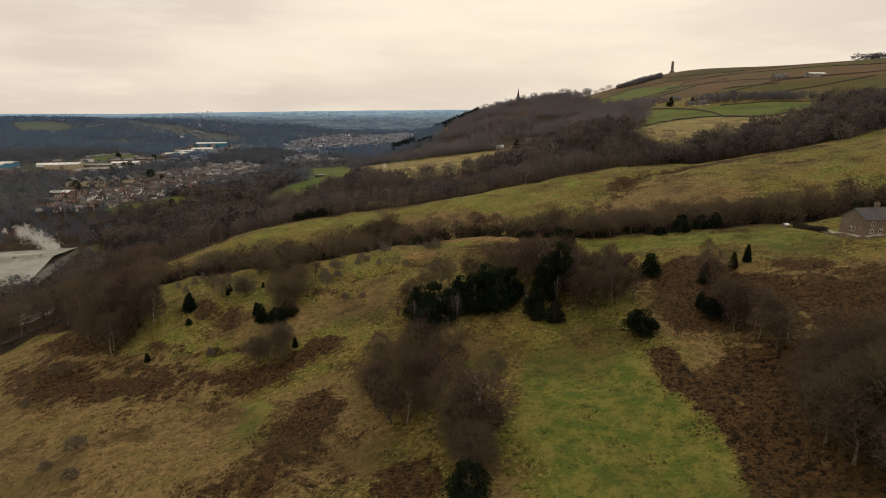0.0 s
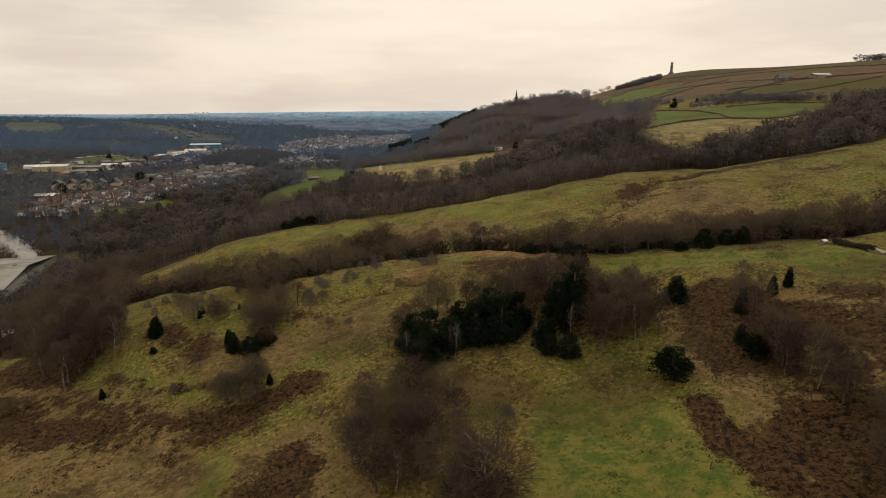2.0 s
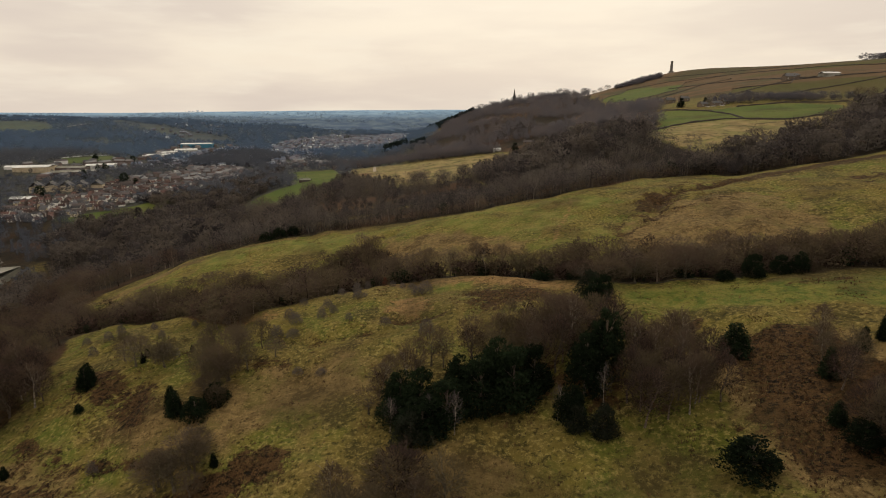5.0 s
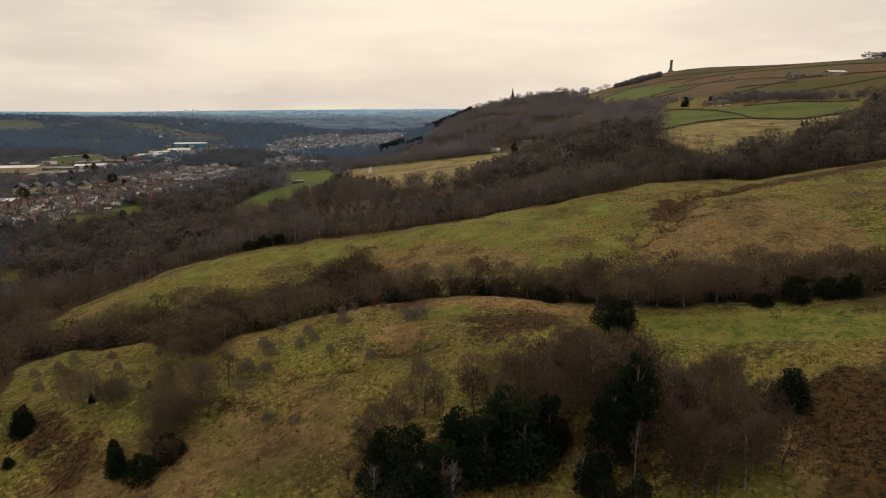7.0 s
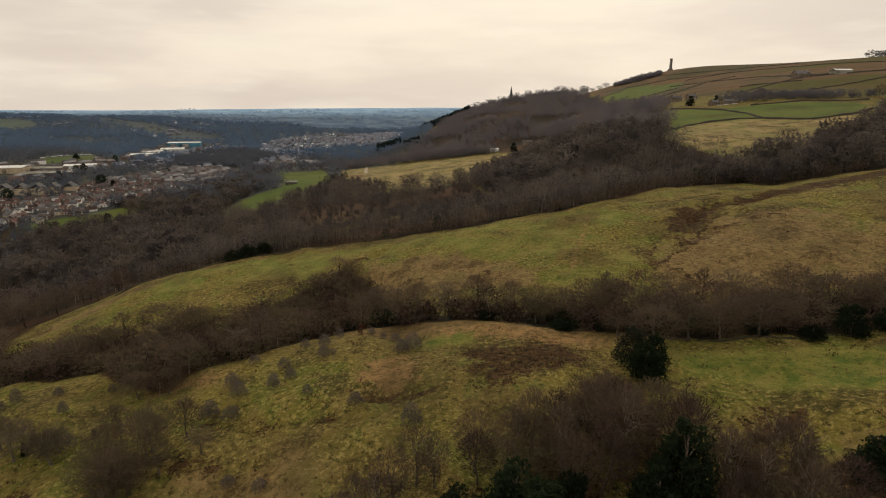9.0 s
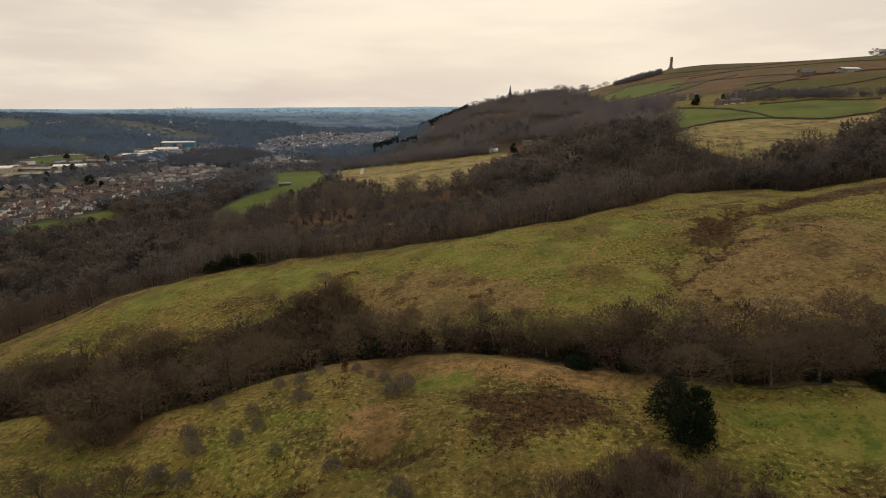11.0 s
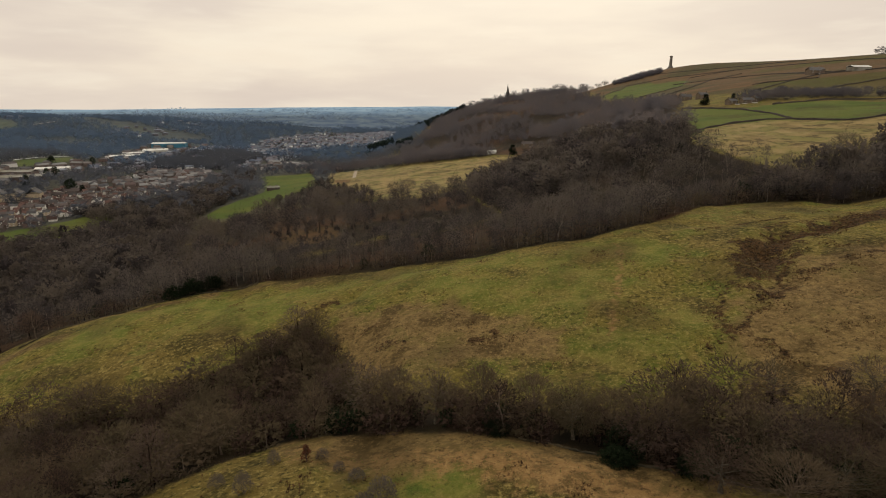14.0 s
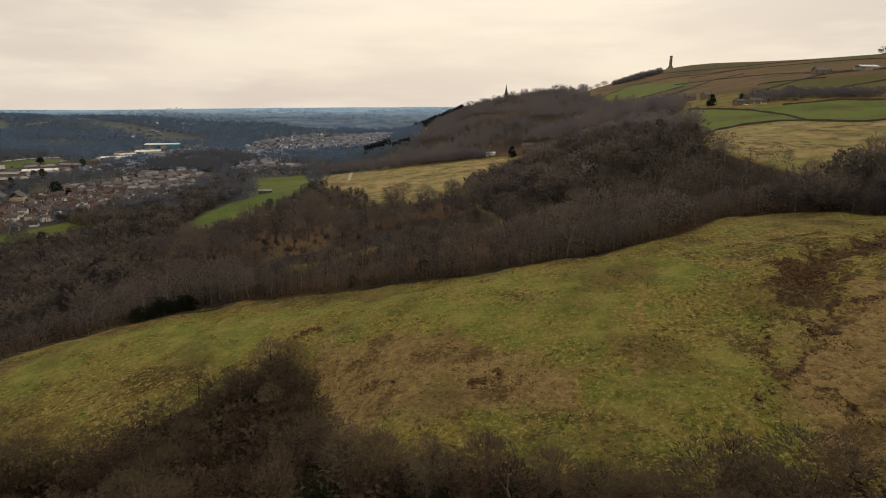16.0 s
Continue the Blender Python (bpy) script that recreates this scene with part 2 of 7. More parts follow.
section(190, NEAR, [15.5, 20, 42.5, 57, 64.5, 69, 74.5, 78, 81.5, 85.5, 91.5, 112, 149, 212])
section(207, NEAR, [15.5, 19.5, 43, 58, 64.5, 69, 74, 76.5, 79.5, 83.5, 90.5, 112, 149, 213])
section(222, NEAR, [15.5, 19, 43, 56.5, 61.5, 67, 71.5, 73.5, 78.5, 83.5, 91, 111.5, 149, 214])
section(240, NEAR, [15.5, 18.5, 41, 52.5, 56, 62.5, 68, 72.5, 79, 85, 92, 111.5, 149, 215])
section(260, NEAR, [15, 17.5, 40, 51, 56.5, 61, 69.5, 74.5, 80.5, 87, 93.5, 111, 149, 216])
section(285, NEAR, [15, 16.5, 41, 55, 60, 65.5, 72.5, 78, 83.5, 89, 94.5, 110, 148, 217])
section(312, NEAR, [15, 15.5, 42, 58, 63, 68.5, 75, 80.5, 86, 89.5, 95, 109, 147, 219])
section(338, NEAR, [15, 14.5, 40.5, 55, 63, 68.5, 74, 78.5, 83.5, 88, 93, 108, 146, 220])
section(385, NEAR, [15, 14.5, 35.5, 48.5, 59.5, 64.5, 68.5, 71.5, 76, 82, 93.5, 107.5, 144, 223])
section(470, [-900, -400, -200, -100, -60, 0, 60, 150, 230, 310, 600, 1200], [24, 10.5, 23.5, 42, 51.5, 61, 71, 105.5, 109, 118, 170, 240])
section(580, [-900, -450, -200, -100, 0, 60, 150, 260, 400, 700, 1300], [26, 14.5, 22.5, 38, 56.5, 65.5, 100, 117, 126, 185, 249])
section(720, [-1200, -500, -250, -150, -50, 50, 110, 200, 300, 500, 800, 1400], [36, 18, 21, 34, 47, 55.5, 66, 107, 129, 141, 197, 258])
section(900, FAR, [46, 44, 23.5, 15, 25.5, 48.5, 70, 114, 155, 190, 254, 282])
section(1150, FAR, [52, 49, 19, 10.5, 16, 58, 98.5, 115.5, 152, 207, 245, 283])
section(1450, FAR, [58, 48, 14, 7.5, 23, 67, 111.5, 139, 153.5, 218, 239, 279])
section(1800, FAR, [70, 48, 12, 8, 23.5, 52.5, 80.5, 112, 155, 232, 231, 271])
section(2300, FAR, [74, 68, 38, 16, 14, 21.5, 34, 52.5, 104, 205, 212, 255])
section(2800, FAR, [50, 48, 34, 20, 14, 12, 14, 40, 90, 150, 190, 190])
section(3600, FAR, [40, 40, 36, 34, 34, 34, 36, 40, 48, 70, 100, 120])
section(4900, FAR, [54, 72, 80, 82, 85, 87, 87, 86, 86, 88, 92, 95])


def glide(x, y, q):
    """Monotone cubic interpolation of the rows y over x at q."""
    x, y, q = np.array(x, float), np.array(y, float), np.clip(q, x[0], x[-1])
    y = y[:, None] if y.ndim == 1 else y
    h = np.diff(x)[:, None]
    d = np.diff(y, axis=0) / h
    m = np.zeros_like(y)
    m[0], m[-1] = d[0], d[-1]
    w1, w2 = 2 * h[1:] + h[:-1], h[1:] + 2 * h[:-1]
    a, b = d[:-1], d[1:]
    same = a * b > 0
    m[1:-1] = np.where(same, (w1 + w2) * a * b / np.where(same, w1 * b + w2 * a, 1), 0)
    i = np.clip(np.searchsorted(x, q) - 1, 0, len(x) - 2)
    s, hi = ((q - x[i]) / h[i, 0])[:, None], h[i]
    return y[i] * (1 + 2 * s) * (1 - s) ** 2 + m[i] * hi * s * (1 - s) ** 2 + y[i + 1] * s * s * (3 - 2 * s) + m[i + 1] * hi * s * s * (s - 1)


GX = np.r_[-np.geomspace(4300, 172, 80), np.arange(-170, 211, 2.0), np.geomspace(212, 4300, 80)]
GY = np.r_[np.arange(-80, 40, 6.0), np.arange(40, 360, 2.0), np.geomspace(362, 4900, 140)]
LINES = sorted(SECTIONS)
GZ = glide(LINES, np.array([glide(*SECTIONS[y], GX)[:, 0] for y in LINES]), GY)
rng = np.random.default_rng(7)
XX, YY = np.meshgrid(GX, GY)
REACH = np.hypot(XX, YY)


def swell(wave, height, waves=14):
    """Uneven ground: waves in all directions."""
    z = np.zeros_like(XX)
    for _ in range(waves):
        a, p, k = rng.uniform(0, 6.28), rng.uniform(0, 6.28), 6.28 / (wave * rng.uniform(0.6, 1.6))
        z += np.sin(k * (math.cos(a) * XX + math.sin(a) * YY) + p)
    return z * height / math.sqrt(waves)


GZ += swell(34, 0.8) * np.clip(1.2 - REACH / 420, 0, 1) + swell(17, 0.30) * np.clip(1.2 - REACH / 900, 0, 1) + swell(9, 0.20) * np.clip(1.2 - REACH / 450, 0, 1) + swell(5.5, 0.13, 24) * np.clip(1.2 - REACH / 330, 0, 1)
GZ += swell(420, 5) * np.clip((REACH - 1500) / 1500, 0, 1) * np.clip((4700 - YY) / 900, 0.12, 1) * np.clip((300 - XX) / 300, 0, 1)


def bump_along(points, width, height):
    """A bank (or, with a minus, a ditch) along a line on the plan."""
    global GZ
    for (x0, y0), (x1, y1) in zip(points, points[1:]):
        dx, dy = x1 - x0, y1 - y0
        s = np.clip(((XX - x0) * dx + (YY - y0) * dy) / (dx * dx + dy * dy), 0, 1)
        d2 = (XX - x0 - s * dx) ** 2 + (YY - y0 - s * dy) ** 2
        GZ = GZ + height * np.exp(-d2 / (2 * width * width))


# the crest of the upper field, and the rim of the near shoulder, as they stand against the woods
CREST = glide([-400, -122, -108, -90, -77, -60, -42, -24, -4, 13, 30, 45, 61, 80, 96, 110, 130, 150, 190, 320], [0, -1.0, -1.1, -1.2, -0.9, -1.8, -2.5, -3.2, -3.1, -2.9, -2.5, -2.0, -1.0, 0.2, -0.3, -0.5, -1.9, -2.4, -2.0, 0], GX)[:, 0]
GZ += CREST[None, :] * glide([0, 296, 326, 362, 410, 5000], [0, 0, 1, 1, 0, 0], GY)
SHOULDER = glide([-400, -120, -100, -66, -48, -32, -20, -8, 4, 24, 42, 54, 66, 82, 98, 114, 140, 300], [0, 0.2, 0, 0.2, 0.3, 0.5, 0.9, 0.5, 0.1, -0.1, -0.8, -1.7, -1.7, -1.0, -1.9, -2.3, -2.0, 0], GX)[:, 0]
GZ += SHOULDER[None, :] * glide([-100, 160, 192, 226, 250, 5000], [0, 0, 1, 1, 0, 0], GY)
bump_along([(-30, 281), (-27, 292), (-20, 303), (-14, 312)], 2.2, -1.5)
bump_along([(-16, 187), (-8, 186), (0, 184)], 1.6, -1.0)
bump_along([(84, 262), (92, 280), (103, 292), (125, 297)], 3.0, -1.4)
bump_along([(78, 262), (84, 282), (98, 300)], 3.0, 0.8)
bump_along([(-50, 190), (-30, 182), (-10, 180)], 1.8, -0.7)


def land(x, y):
    """The ground's height."""
    x, y = np.asarray(x, float), np.asarray(y, float)
    i = np.clip(np.searchsorted(GX, x) - 1, 0, len(GX) - 2)
    j = np.clip(np.searchsorted(GY, y) - 1, 0, len(GY) - 2)
    u, v = (x - GX[i]) / (GX[i + 1] - GX[i]), (y - GY[j]) / (GY[j + 1] - GY[j])
    return (GZ[j, i] * (1 - u) + GZ[j, i + 1] * u) * (1 - v) + (GZ[j + 1, i] * (1 - u) + GZ[j + 1, i + 1] * u) * v


def inside(poly, x, y):
    hit, n = np.zeros(np.shape(x), bool), len(poly)
    for k in range(n):
        (x0, y0), (x1, y1) = poly[k], poly[(k + 1) % n]
        if y0 != y1:
            hit ^= ((y0 > y) != (y1 > y)) & (x < (x1 - x0) * (y - y0) / (y1 - y0) + x0)
    return hit


def cover(*polys, soft=2):
    m = np.zeros_like(XX)
    for p in polys:
        m = np.maximum(m, inside(p, XX, YY))
    for _ in range(soft):
        q = np.pad(m, 1, mode="edge")
        m = (q[1:-1, 1:-1] * 2 + q[:-2, 1:-1] + q[2:, 1:-1] + q[1:-1, :-2] + q[1:-1, 2:]) / 6
    return m


# land cover, as outlines on the plan
RED_BANK = [[(87, 289), (102, 295), (113, 296.6), (131, 299), (121.4, 290), (103, 281), (88, 266), (80.5, 266), (80.5, 275)], [(81, 278), (87.7, 287.7), (97.6, 290.8), (105.8, 285), (101, 279), (96.8, 278.7), (93, 272), (93.7, 279.8), (86.9, 275.4), (78.5, 263.6), (77, 267.5)]]
# beds where dead bracken lies thick
DEEP = [
    [(-39.5, 106.5), (-32.8, 110.8), (-32.3, 119.5), (-26, 121.4), (-21.9, 112.6), (-21.7, 104.6), (-24.8, 102.6), (-26.6, 95.2), (-28.9, 88.1), (-29.7, 80), (-35.9, 80), (-35, 92.8)],
    [(-19.1, 103), (-15.5, 102.4), (-15.2, 96), (-18.1, 90.3), (-20, 89.3), (-19.5, 95.5)],
    [(-50.9, 95.2), (-39.5, 89), (-35.7, 90), (-30.8, 84), (-45.8, 84)],
    [(-12.6, 88.6), (-4.6, 90.8), (0.6, 83.4), (-0.4, 74), (-13.1, 74)],
    [(-143.5, 167.3), (-117.8, 157.4), (-101.7, 148.2), (-86.6, 145), (-57.3, 136.1), (-43.7, 141.4), (-28.9, 146), (-21.7, 139.5), (-32.8, 134.3), (-41.4, 127.8), (-48.3, 126.8), (-65.5, 130.4), (-76.8, 129.5), (-98.4, 133), (-111.6, 138.5), (-126.5, 145.4)],
    [(44.9, 112.9), (49.3, 111.9), (49.1, 103.9), (52.7, 99.6), (50.9, 88.4), (51, 81.2), (47.5, 79.4), (47, 86.2), (45.1, 93.1), (44, 100.7)],
]
DEEP += [
    [(56, 108), (62, 104), (60, 92), (54, 84), (52, 92)],
    [(60.9, 109), (70.6, 106), (83.6, 99), (130, 90), (100, 50), (43.6, 55), (42.6, 73), (46.9, 78.2), (50.1, 79.4), (53.6, 91.8), (60.3, 100.9)],
    [(59, 154), (64.8, 157), (75.3, 159), (78.6, 143), (89.2, 129.6), (110, 122), (120, 100), (83.6, 98.8), (75, 104.4), (81.6, 115), (75.7, 123.6), (61.9, 111.2), (59.3, 115.6), (53.2, 119), (51.7, 128.6)],
    [(86.7, 147.3), (99.5, 137.3), (92.3, 130.3), (83.9, 139.2)],
    [(-78.7, 120), (-79.4, 125), (-74.6, 128), (-73, 123.4), (-73.9, 119.8)], [(-57.6, 121.6), (-57.5, 126.8), (-53.4, 125.2), (-53.6, 122.1)],
    [(7, 193), (9.6, 203), (17.8, 200.3), (25.4, 202), (34.9, 193.2), (31, 187), (25, 185), (15, 181), (8.2, 183)],
    [(-130, 188), (-106, 194), (-97, 172), (-100, 157), (-122, 163), (-142, 178)],
    [(-76.7, 172.4), (-64.1, 170.2), (-56.9, 157.1), (-62.2, 153.4), (-70.9, 159.9)],
    # bracken lying in shade here; that shade is drawn as a darker bed
    [(-90, 187), (-76, 180), (-65, 173), (-59, 161), (-72, 164), (-92, 178)],
    [(50, 168.7), (53.7, 170.6), (58.6, 169.8), (60, 164.1), (55.8, 159.8), (49.6, 162.9)],
]
BRACKEN = [
    [(88, 285), (110, 298), (138, 306), (160, 315), (185, 315), (214, 312), (200, 298), (170, 298), (145, 296), (120, 293), (100, 284)],
    [(162, 281), (175, 281), (180, 267), (171, 256), (158, 266)],
    [(-81, 120), (-79, 126), (-72, 129), (-71, 120), (-77, 118)], [(-59, 120), (-57, 125), (-52, 125), (-51, 120), (-56, 117)],
    [(-35, 144), (-45, 130), (-51, 119), (-64, 127), (-58, 132), (-45, 136)],
    [(-26, 120), (-16, 97), (-17, 80), (-45, 86), (-49, 92), (-37, 93), (-39, 108), (-36, 118)],
    [(45, 113), (49, 108), (51, 89), (53, 73), (51, 66), (43, 68), (45, 83), (44, 101)],
]
BRACKEN += [
    [(62, 108), (71, 106), (64, 88), (56, 78), (55, 92), (57, 101)],
    [(55, 155), (69, 144), (66, 121), (61, 112), (52, 119), (54, 138)],
    [(81, 132), (96, 116), (82, 96), (71, 106), (75, 122)],
    [(-144, 168), (-93, 144), (-51, 135), (-35, 143), (-26, 146), (-30, 133), (-42, 124), (-85, 131), (-109, 136)],
    [(-80, 174), (-62, 170), (-63, 156), (-69, 155)],
    [(8, 199), (18, 204), (31, 200), (40, 195), (32, 187), (19, 182), (9, 182), (7, 190)],
]
BRACKEN += [
    [(50, 169), (59, 170), (59, 164), (51, 159), (47, 164)],
    [(17, 136), (30, 130), (28, 126), (17, 130)],
    *RED_BANK,
    [(-45, 288), (-35, 289), (-31, 287), (-30, 280), (-44, 280)],
    [(-13, 92), (0, 92), (2, 74), (-12, 77)],
]
BRACKEN += [
    [(-8, 160), (40, 160), (44, 136), (20, 144), (-4, 144)],
    [(66, 90), (110, 110), (110, 60), (60, 50), (56, 76)],
    [(52, 158), (68, 152), (84, 138), (108, 132), (122, 100), (115, 56), (60, 40), (52, 64), (52, 100), (60, 118), (52, 140)],
    [(-150, 176), (-96, 158), (-70, 150), (-52, 132), (-84, 128), (-120, 136)],
]
LUSH = [
    [(-112, 304), (-86, 320), (-58, 331), (-20, 324), (0, 317), (60, 307), (76, 302), (72, 284), (58, 262), (34, 264), (4, 284), (-24, 302), (-34, 292), (-60, 288), (-100, 290)],
    [(40, 262), (70, 258), (64, 236), (30, 248)],
    [(20, 122), (30, 124), (39, 118), (44, 101), (45, 93), (47, 86), (47, 78), (42, 73), (40, 60), (17, 60), (16, 89), (14, 109)],
    [(-61, 127), (-40, 117), (-37, 101), (-62, 114), (-80, 123), (-111, 126), (-117, 134), (-82, 125)],
    [(91, 175), (108, 171), (112, 154), (98, 143), (88, 155)],
]
LUSH += [
    [(40, 196), (60, 186), (90, 182), (112, 174), (92, 160), (64, 172), (48, 182)],
    [(-4, 214), (8, 212), (12, 205), (2, 204), (-8, 209)],
    [(-65, 115), (-61, 122), (-49, 121), (-43, 108), (-53, 101), (-64, 104)],
    [(-120, 132), (-98, 130), (-84, 128), (-86, 121), (-104, 122)],
    [(-64.5, 118), (-64, 124), (-56, 124.5), (-53, 120), (-59, 116)],
    [(-94, 132.6), (-87.4, 134.8), (-82.4, 128.7), (-87.6, 125)],
]
TAWNY = [
    [(-25, 290), (3, 275), (9, 250), (-14, 255), (-23, 279)],
    [(-152, 181), (-144, 185), (-125, 178), (-120, 165), (-136, 163)],
    [(78, 262), (104, 277), (116, 277), (130, 272), (130, 222), (69, 217), (61, 228), (61, 243)],
    [(-13, 140), (11, 134), (13, 121), (-1, 124)],
    [(-29, 236), (-4, 227), (12, 221), (27, 215), (43, 203), (38, 192), (25, 202), (12, 209), (-15, 217)],
    [(11, 102), (14, 70), (8, 70)],
]
TAWNY += [
    [(-133.7, 166.7), (-127.4, 174.9), (-118.5, 163.9), (-126, 159)], [(-103.8, 137.8), (-96.3, 144.7), (-91.8, 139.9), (-99.3, 134.6)], [(10.4, 96.7), (13, 96.4), (15.2, 74), (9.3, 75.5)],
    [(11.9, 214.2), (26.3, 211.2), (34.5, 206.8), (41.2, 200.9), (39.6, 199), (31.7, 203.9), (21.3, 206), (11.6, 210.7)],
    [(-17.8, 287), (-5, 285.6), (10, 281), (23.7, 270), (34.9, 258), (32.5, 247.7), (21, 250.8), (4, 255), (-13, 270)],
    [(-147, 285), (-138, 296), (-122, 306), (-104, 312), (-108, 303), (-124, 293), (-136, 280)],
    [(-120, 316), (-86, 328), (-56, 336), (-20, 330), (-22, 326), (-58, 331), (-88, 320)],
    [(165, 420), (240, 432), (230, 405), (180, 385), (168, 392)],
    [(-70, 160), (-20, 176), (-10, 160), (-50, 140)],
    [(48, 160), (70, 154), (92, 140), (115, 130), (130, 90), (120, 50), (60, 36), (48, 64), (50, 104)],
    [(-150, 180), (-96, 160), (-60, 140), (-46, 120), (-40, 90), (-50, 50), (-120, 60), (-150, 130)],
    [(-36, 124), (-14, 132), (-4, 116), (-14, 84), (-40, 80)],
]
GULLY_EDGE = [(-29, 236), (-4, 228), (12, 222), (27, 216), (43, 204), (38, 194), (25, 205), (12, 213), (-4, 218), (-20, 222)]
SAND = [[(-22, 225), (-4, 220), (12, 214.5), (27, 208.5), (42, 198.5), (38, 194), (25, 201.5), (12, 208), (-4, 214.5), (-19, 220)], [(-62, 205), (-50, 200), (-40, 205), (-42, 209), (-52, 206), (-60, 209)], [(-13, 202), (-4, 200), (0, 192), (-5, 185), (-13, 191)]]
FIELDS = [
    [(165, 470), (198, 534), (250, 550), (280, 510), (316, 513), (400, 620), (368, 659), (306, 640), (270, 625), (249, 692), (225, 640), (200, 560), (155, 484)],
    [(-247, 1000), (-176, 1020), (-117, 777), (-125, 702), (-152, 650), (-178, 625), (-200, 640), (-194, 699), (-172, 751)],
    [(-345, 590), (-336, 650), (-314, 670), (-280, 660), (-285, 600), (-314, 565)],
    [(335, 1251), (511, 1622), (590, 1440), (469, 1195), (360, 1103)],
]
FIELDS += [
    [(-703, 1113), (-710, 1222), (-671, 1240), (-639, 1170), (-663, 1101)],
    [(-1640, 2230), (-1380, 2100), (-1260, 1960), (-1200, 1800), (-1290, 1760), (-1480, 1980)],
    [(-712, 1138), (-684, 1180), (-668, 1246), (-716, 1310), (-743, 1269), (-749, 1189)],
    [(-430, 560), (-300, 600), (-280, 640), (-330, 640), (-420, 590)],
    [(-362, 564), (-337, 599), (-326, 655), (-314, 703), (-290, 701), (-296, 665), (-304, 613), (-324, 568)],
]
PALE_FIELD = [[(-90, 715), (-106, 770), (-122, 860), (-146, 1000), (-101, 962), (-55, 904), (-19, 880), (23, 859), (79, 838), (113, 780), (84, 691), (51, 629), (26, 596), (0, 559), (-30, 590), (-60, 650)], [(150, 464), (198, 534), (250, 550), (280, 510), (316, 513), (270, 454), (229, 428), (185, 389), (165, 384), (158, 420)]]
MOOR = [[(330, 880), (420, 700), (620, 640), (900, 600), (2600, 600), (2600, 3600), (400, 3600), (430, 1750), (350, 1300)]]
TOWN = [[(-457, 644), (-475, 712), (-428, 733), (-463, 846), (-438, 966), (-445, 1080), (-351, 1093), (-299, 993), (-302, 846), (-327, 726), (-343, 653), (-370, 580), (-432, 590)], [(-760, 860), (-560, 840), (-520, 1000), (-580, 1250), (-560, 1650), (-720, 1680), (-640, 1300), (-700, 1050)], [(-370, 1400), (-359, 1517), (-248, 1492), (-183, 1605), (-216, 2166), (-376, 2188), (-475, 1963), (-475, 1679)], [(-180, 1480), (-100, 1400), (-75, 1500), (-62, 1640), (-75, 2100), (-150, 2300), (-216, 2166), (-183, 1605)]]
# woods
HEDGE_BAND = [(-140, 262), (-118, 222), (-106, 222), (-92, 222), (-85, 225), (-76, 213), (-66, 207), (-56, 199), (-53, 208), (-46, 212), (-40, 215), (-32, 224), (-22, 231), (-4, 227), (12, 221), (27, 215), (42, 204), (60, 194), (88, 190), (112, 184), (150, 176), (190, 170), (200, 190), (150, 204), (100, 212), (60, 217), (45, 222), (30, 227), (8, 235), (-4, 239), (-13, 248), (-17, 266), (-22, 276), (-30, 283), (-42, 280), (-54, 268), (-64, 258), (-80, 256), (-110, 260)]
WEST_WOOD = [(-140, 262), (-118, 222), (-108, 205), (-104, 188), (-108, 178), (-120, 178), (-132, 186), (-150, 196), (-190, 202), (-260, 216), (-300, 236), (-256, 300), (-238, 322), (-262, 410), (-262, 446), (-140, 500), (-90, 400), (-118, 332), (-132, 319), (-150, 304), (-153, 284)]
BACK_WOOD = [(-122, 318), (-88, 330), (-58, 339), (-20, 333), (6, 325), (30, 319), (60, 313), (78, 320), (104, 342), (128, 348), (150, 330), (180, 350), (170, 380), (156, 410), (148, 450), (158, 490), (150, 560), (130, 640), (118, 745), (90, 690), (58, 628), (34, 580), (40, 470), (44, 420), (14, 392), (-20, 396), (-40, 382), (-64, 380), (-96, 392), (-130, 400)]
OAK_SLOPE = [(-130, 402), (-96, 394), (-64, 382), (-40, 384), (-20, 398), (14, 394), (42, 422), (38, 470), (30, 570), (0, 552), (-40, 590), (-90, 620), (-140, 630), (-190, 610), (-160, 520), (-140, 440)]
LOW_WOOD = [(-140, 400), (-150, 440), (-165, 520), (-195, 610), (-205, 640), (-260, 640), (-290, 590), (-330, 560), (-300, 470), (-250, 420), (-200, 380)]
VALLEY_FOOT = [(-900, 100), (-200, 100), (-150, 190), (-240, 330), (-285, 420), (-330, 560), (-345, 590), (-470, 600), (-900, 560)]
EAST_WOOD = [(128, 348), (150, 330), (190, 322), (230, 325), (300, 350), (420, 420), (500, 520), (460, 590), (400, 560), (330, 500), (290, 450), (235, 412), (185, 384), (165, 380), (150, 370)]
HILL_WOOD = [(115, 760), (130, 640), (160, 500), (200, 565), (240, 690), (280, 760), (300, 860), (310, 1000), (300, 1120), (340, 1260), (330, 1500), (260, 1640), (120, 1620), (20, 1500), (-10, 1200), (-40, 1000), (-19, 900), (23, 876), (85, 850), (118, 790)]
FLOOR = [HEDGE_BAND, WEST_WOOD, BACK_WOOD, LOW_WOOD, EAST_WOOD, HILL_WOOD, VALLEY_FOOT]



def along(points, width):
    """A mask along a line on the plan."""
    m = np.zeros_like(XX)
    for (x0, y0), (x1, y1) in zip(points, points[1:]):
        dx, dy = x1 - x0, y1 - y0
        s = np.clip(((XX - x0) * dx + (YY - y0) * dy) / (dx * dx + dy * dy), 0, 1)
        m = np.maximum(m, np.exp(-((XX - x0 - s * dx) ** 2 + (YY - y0 - s * dy) ** 2) / (2 * width * width)))
    return m


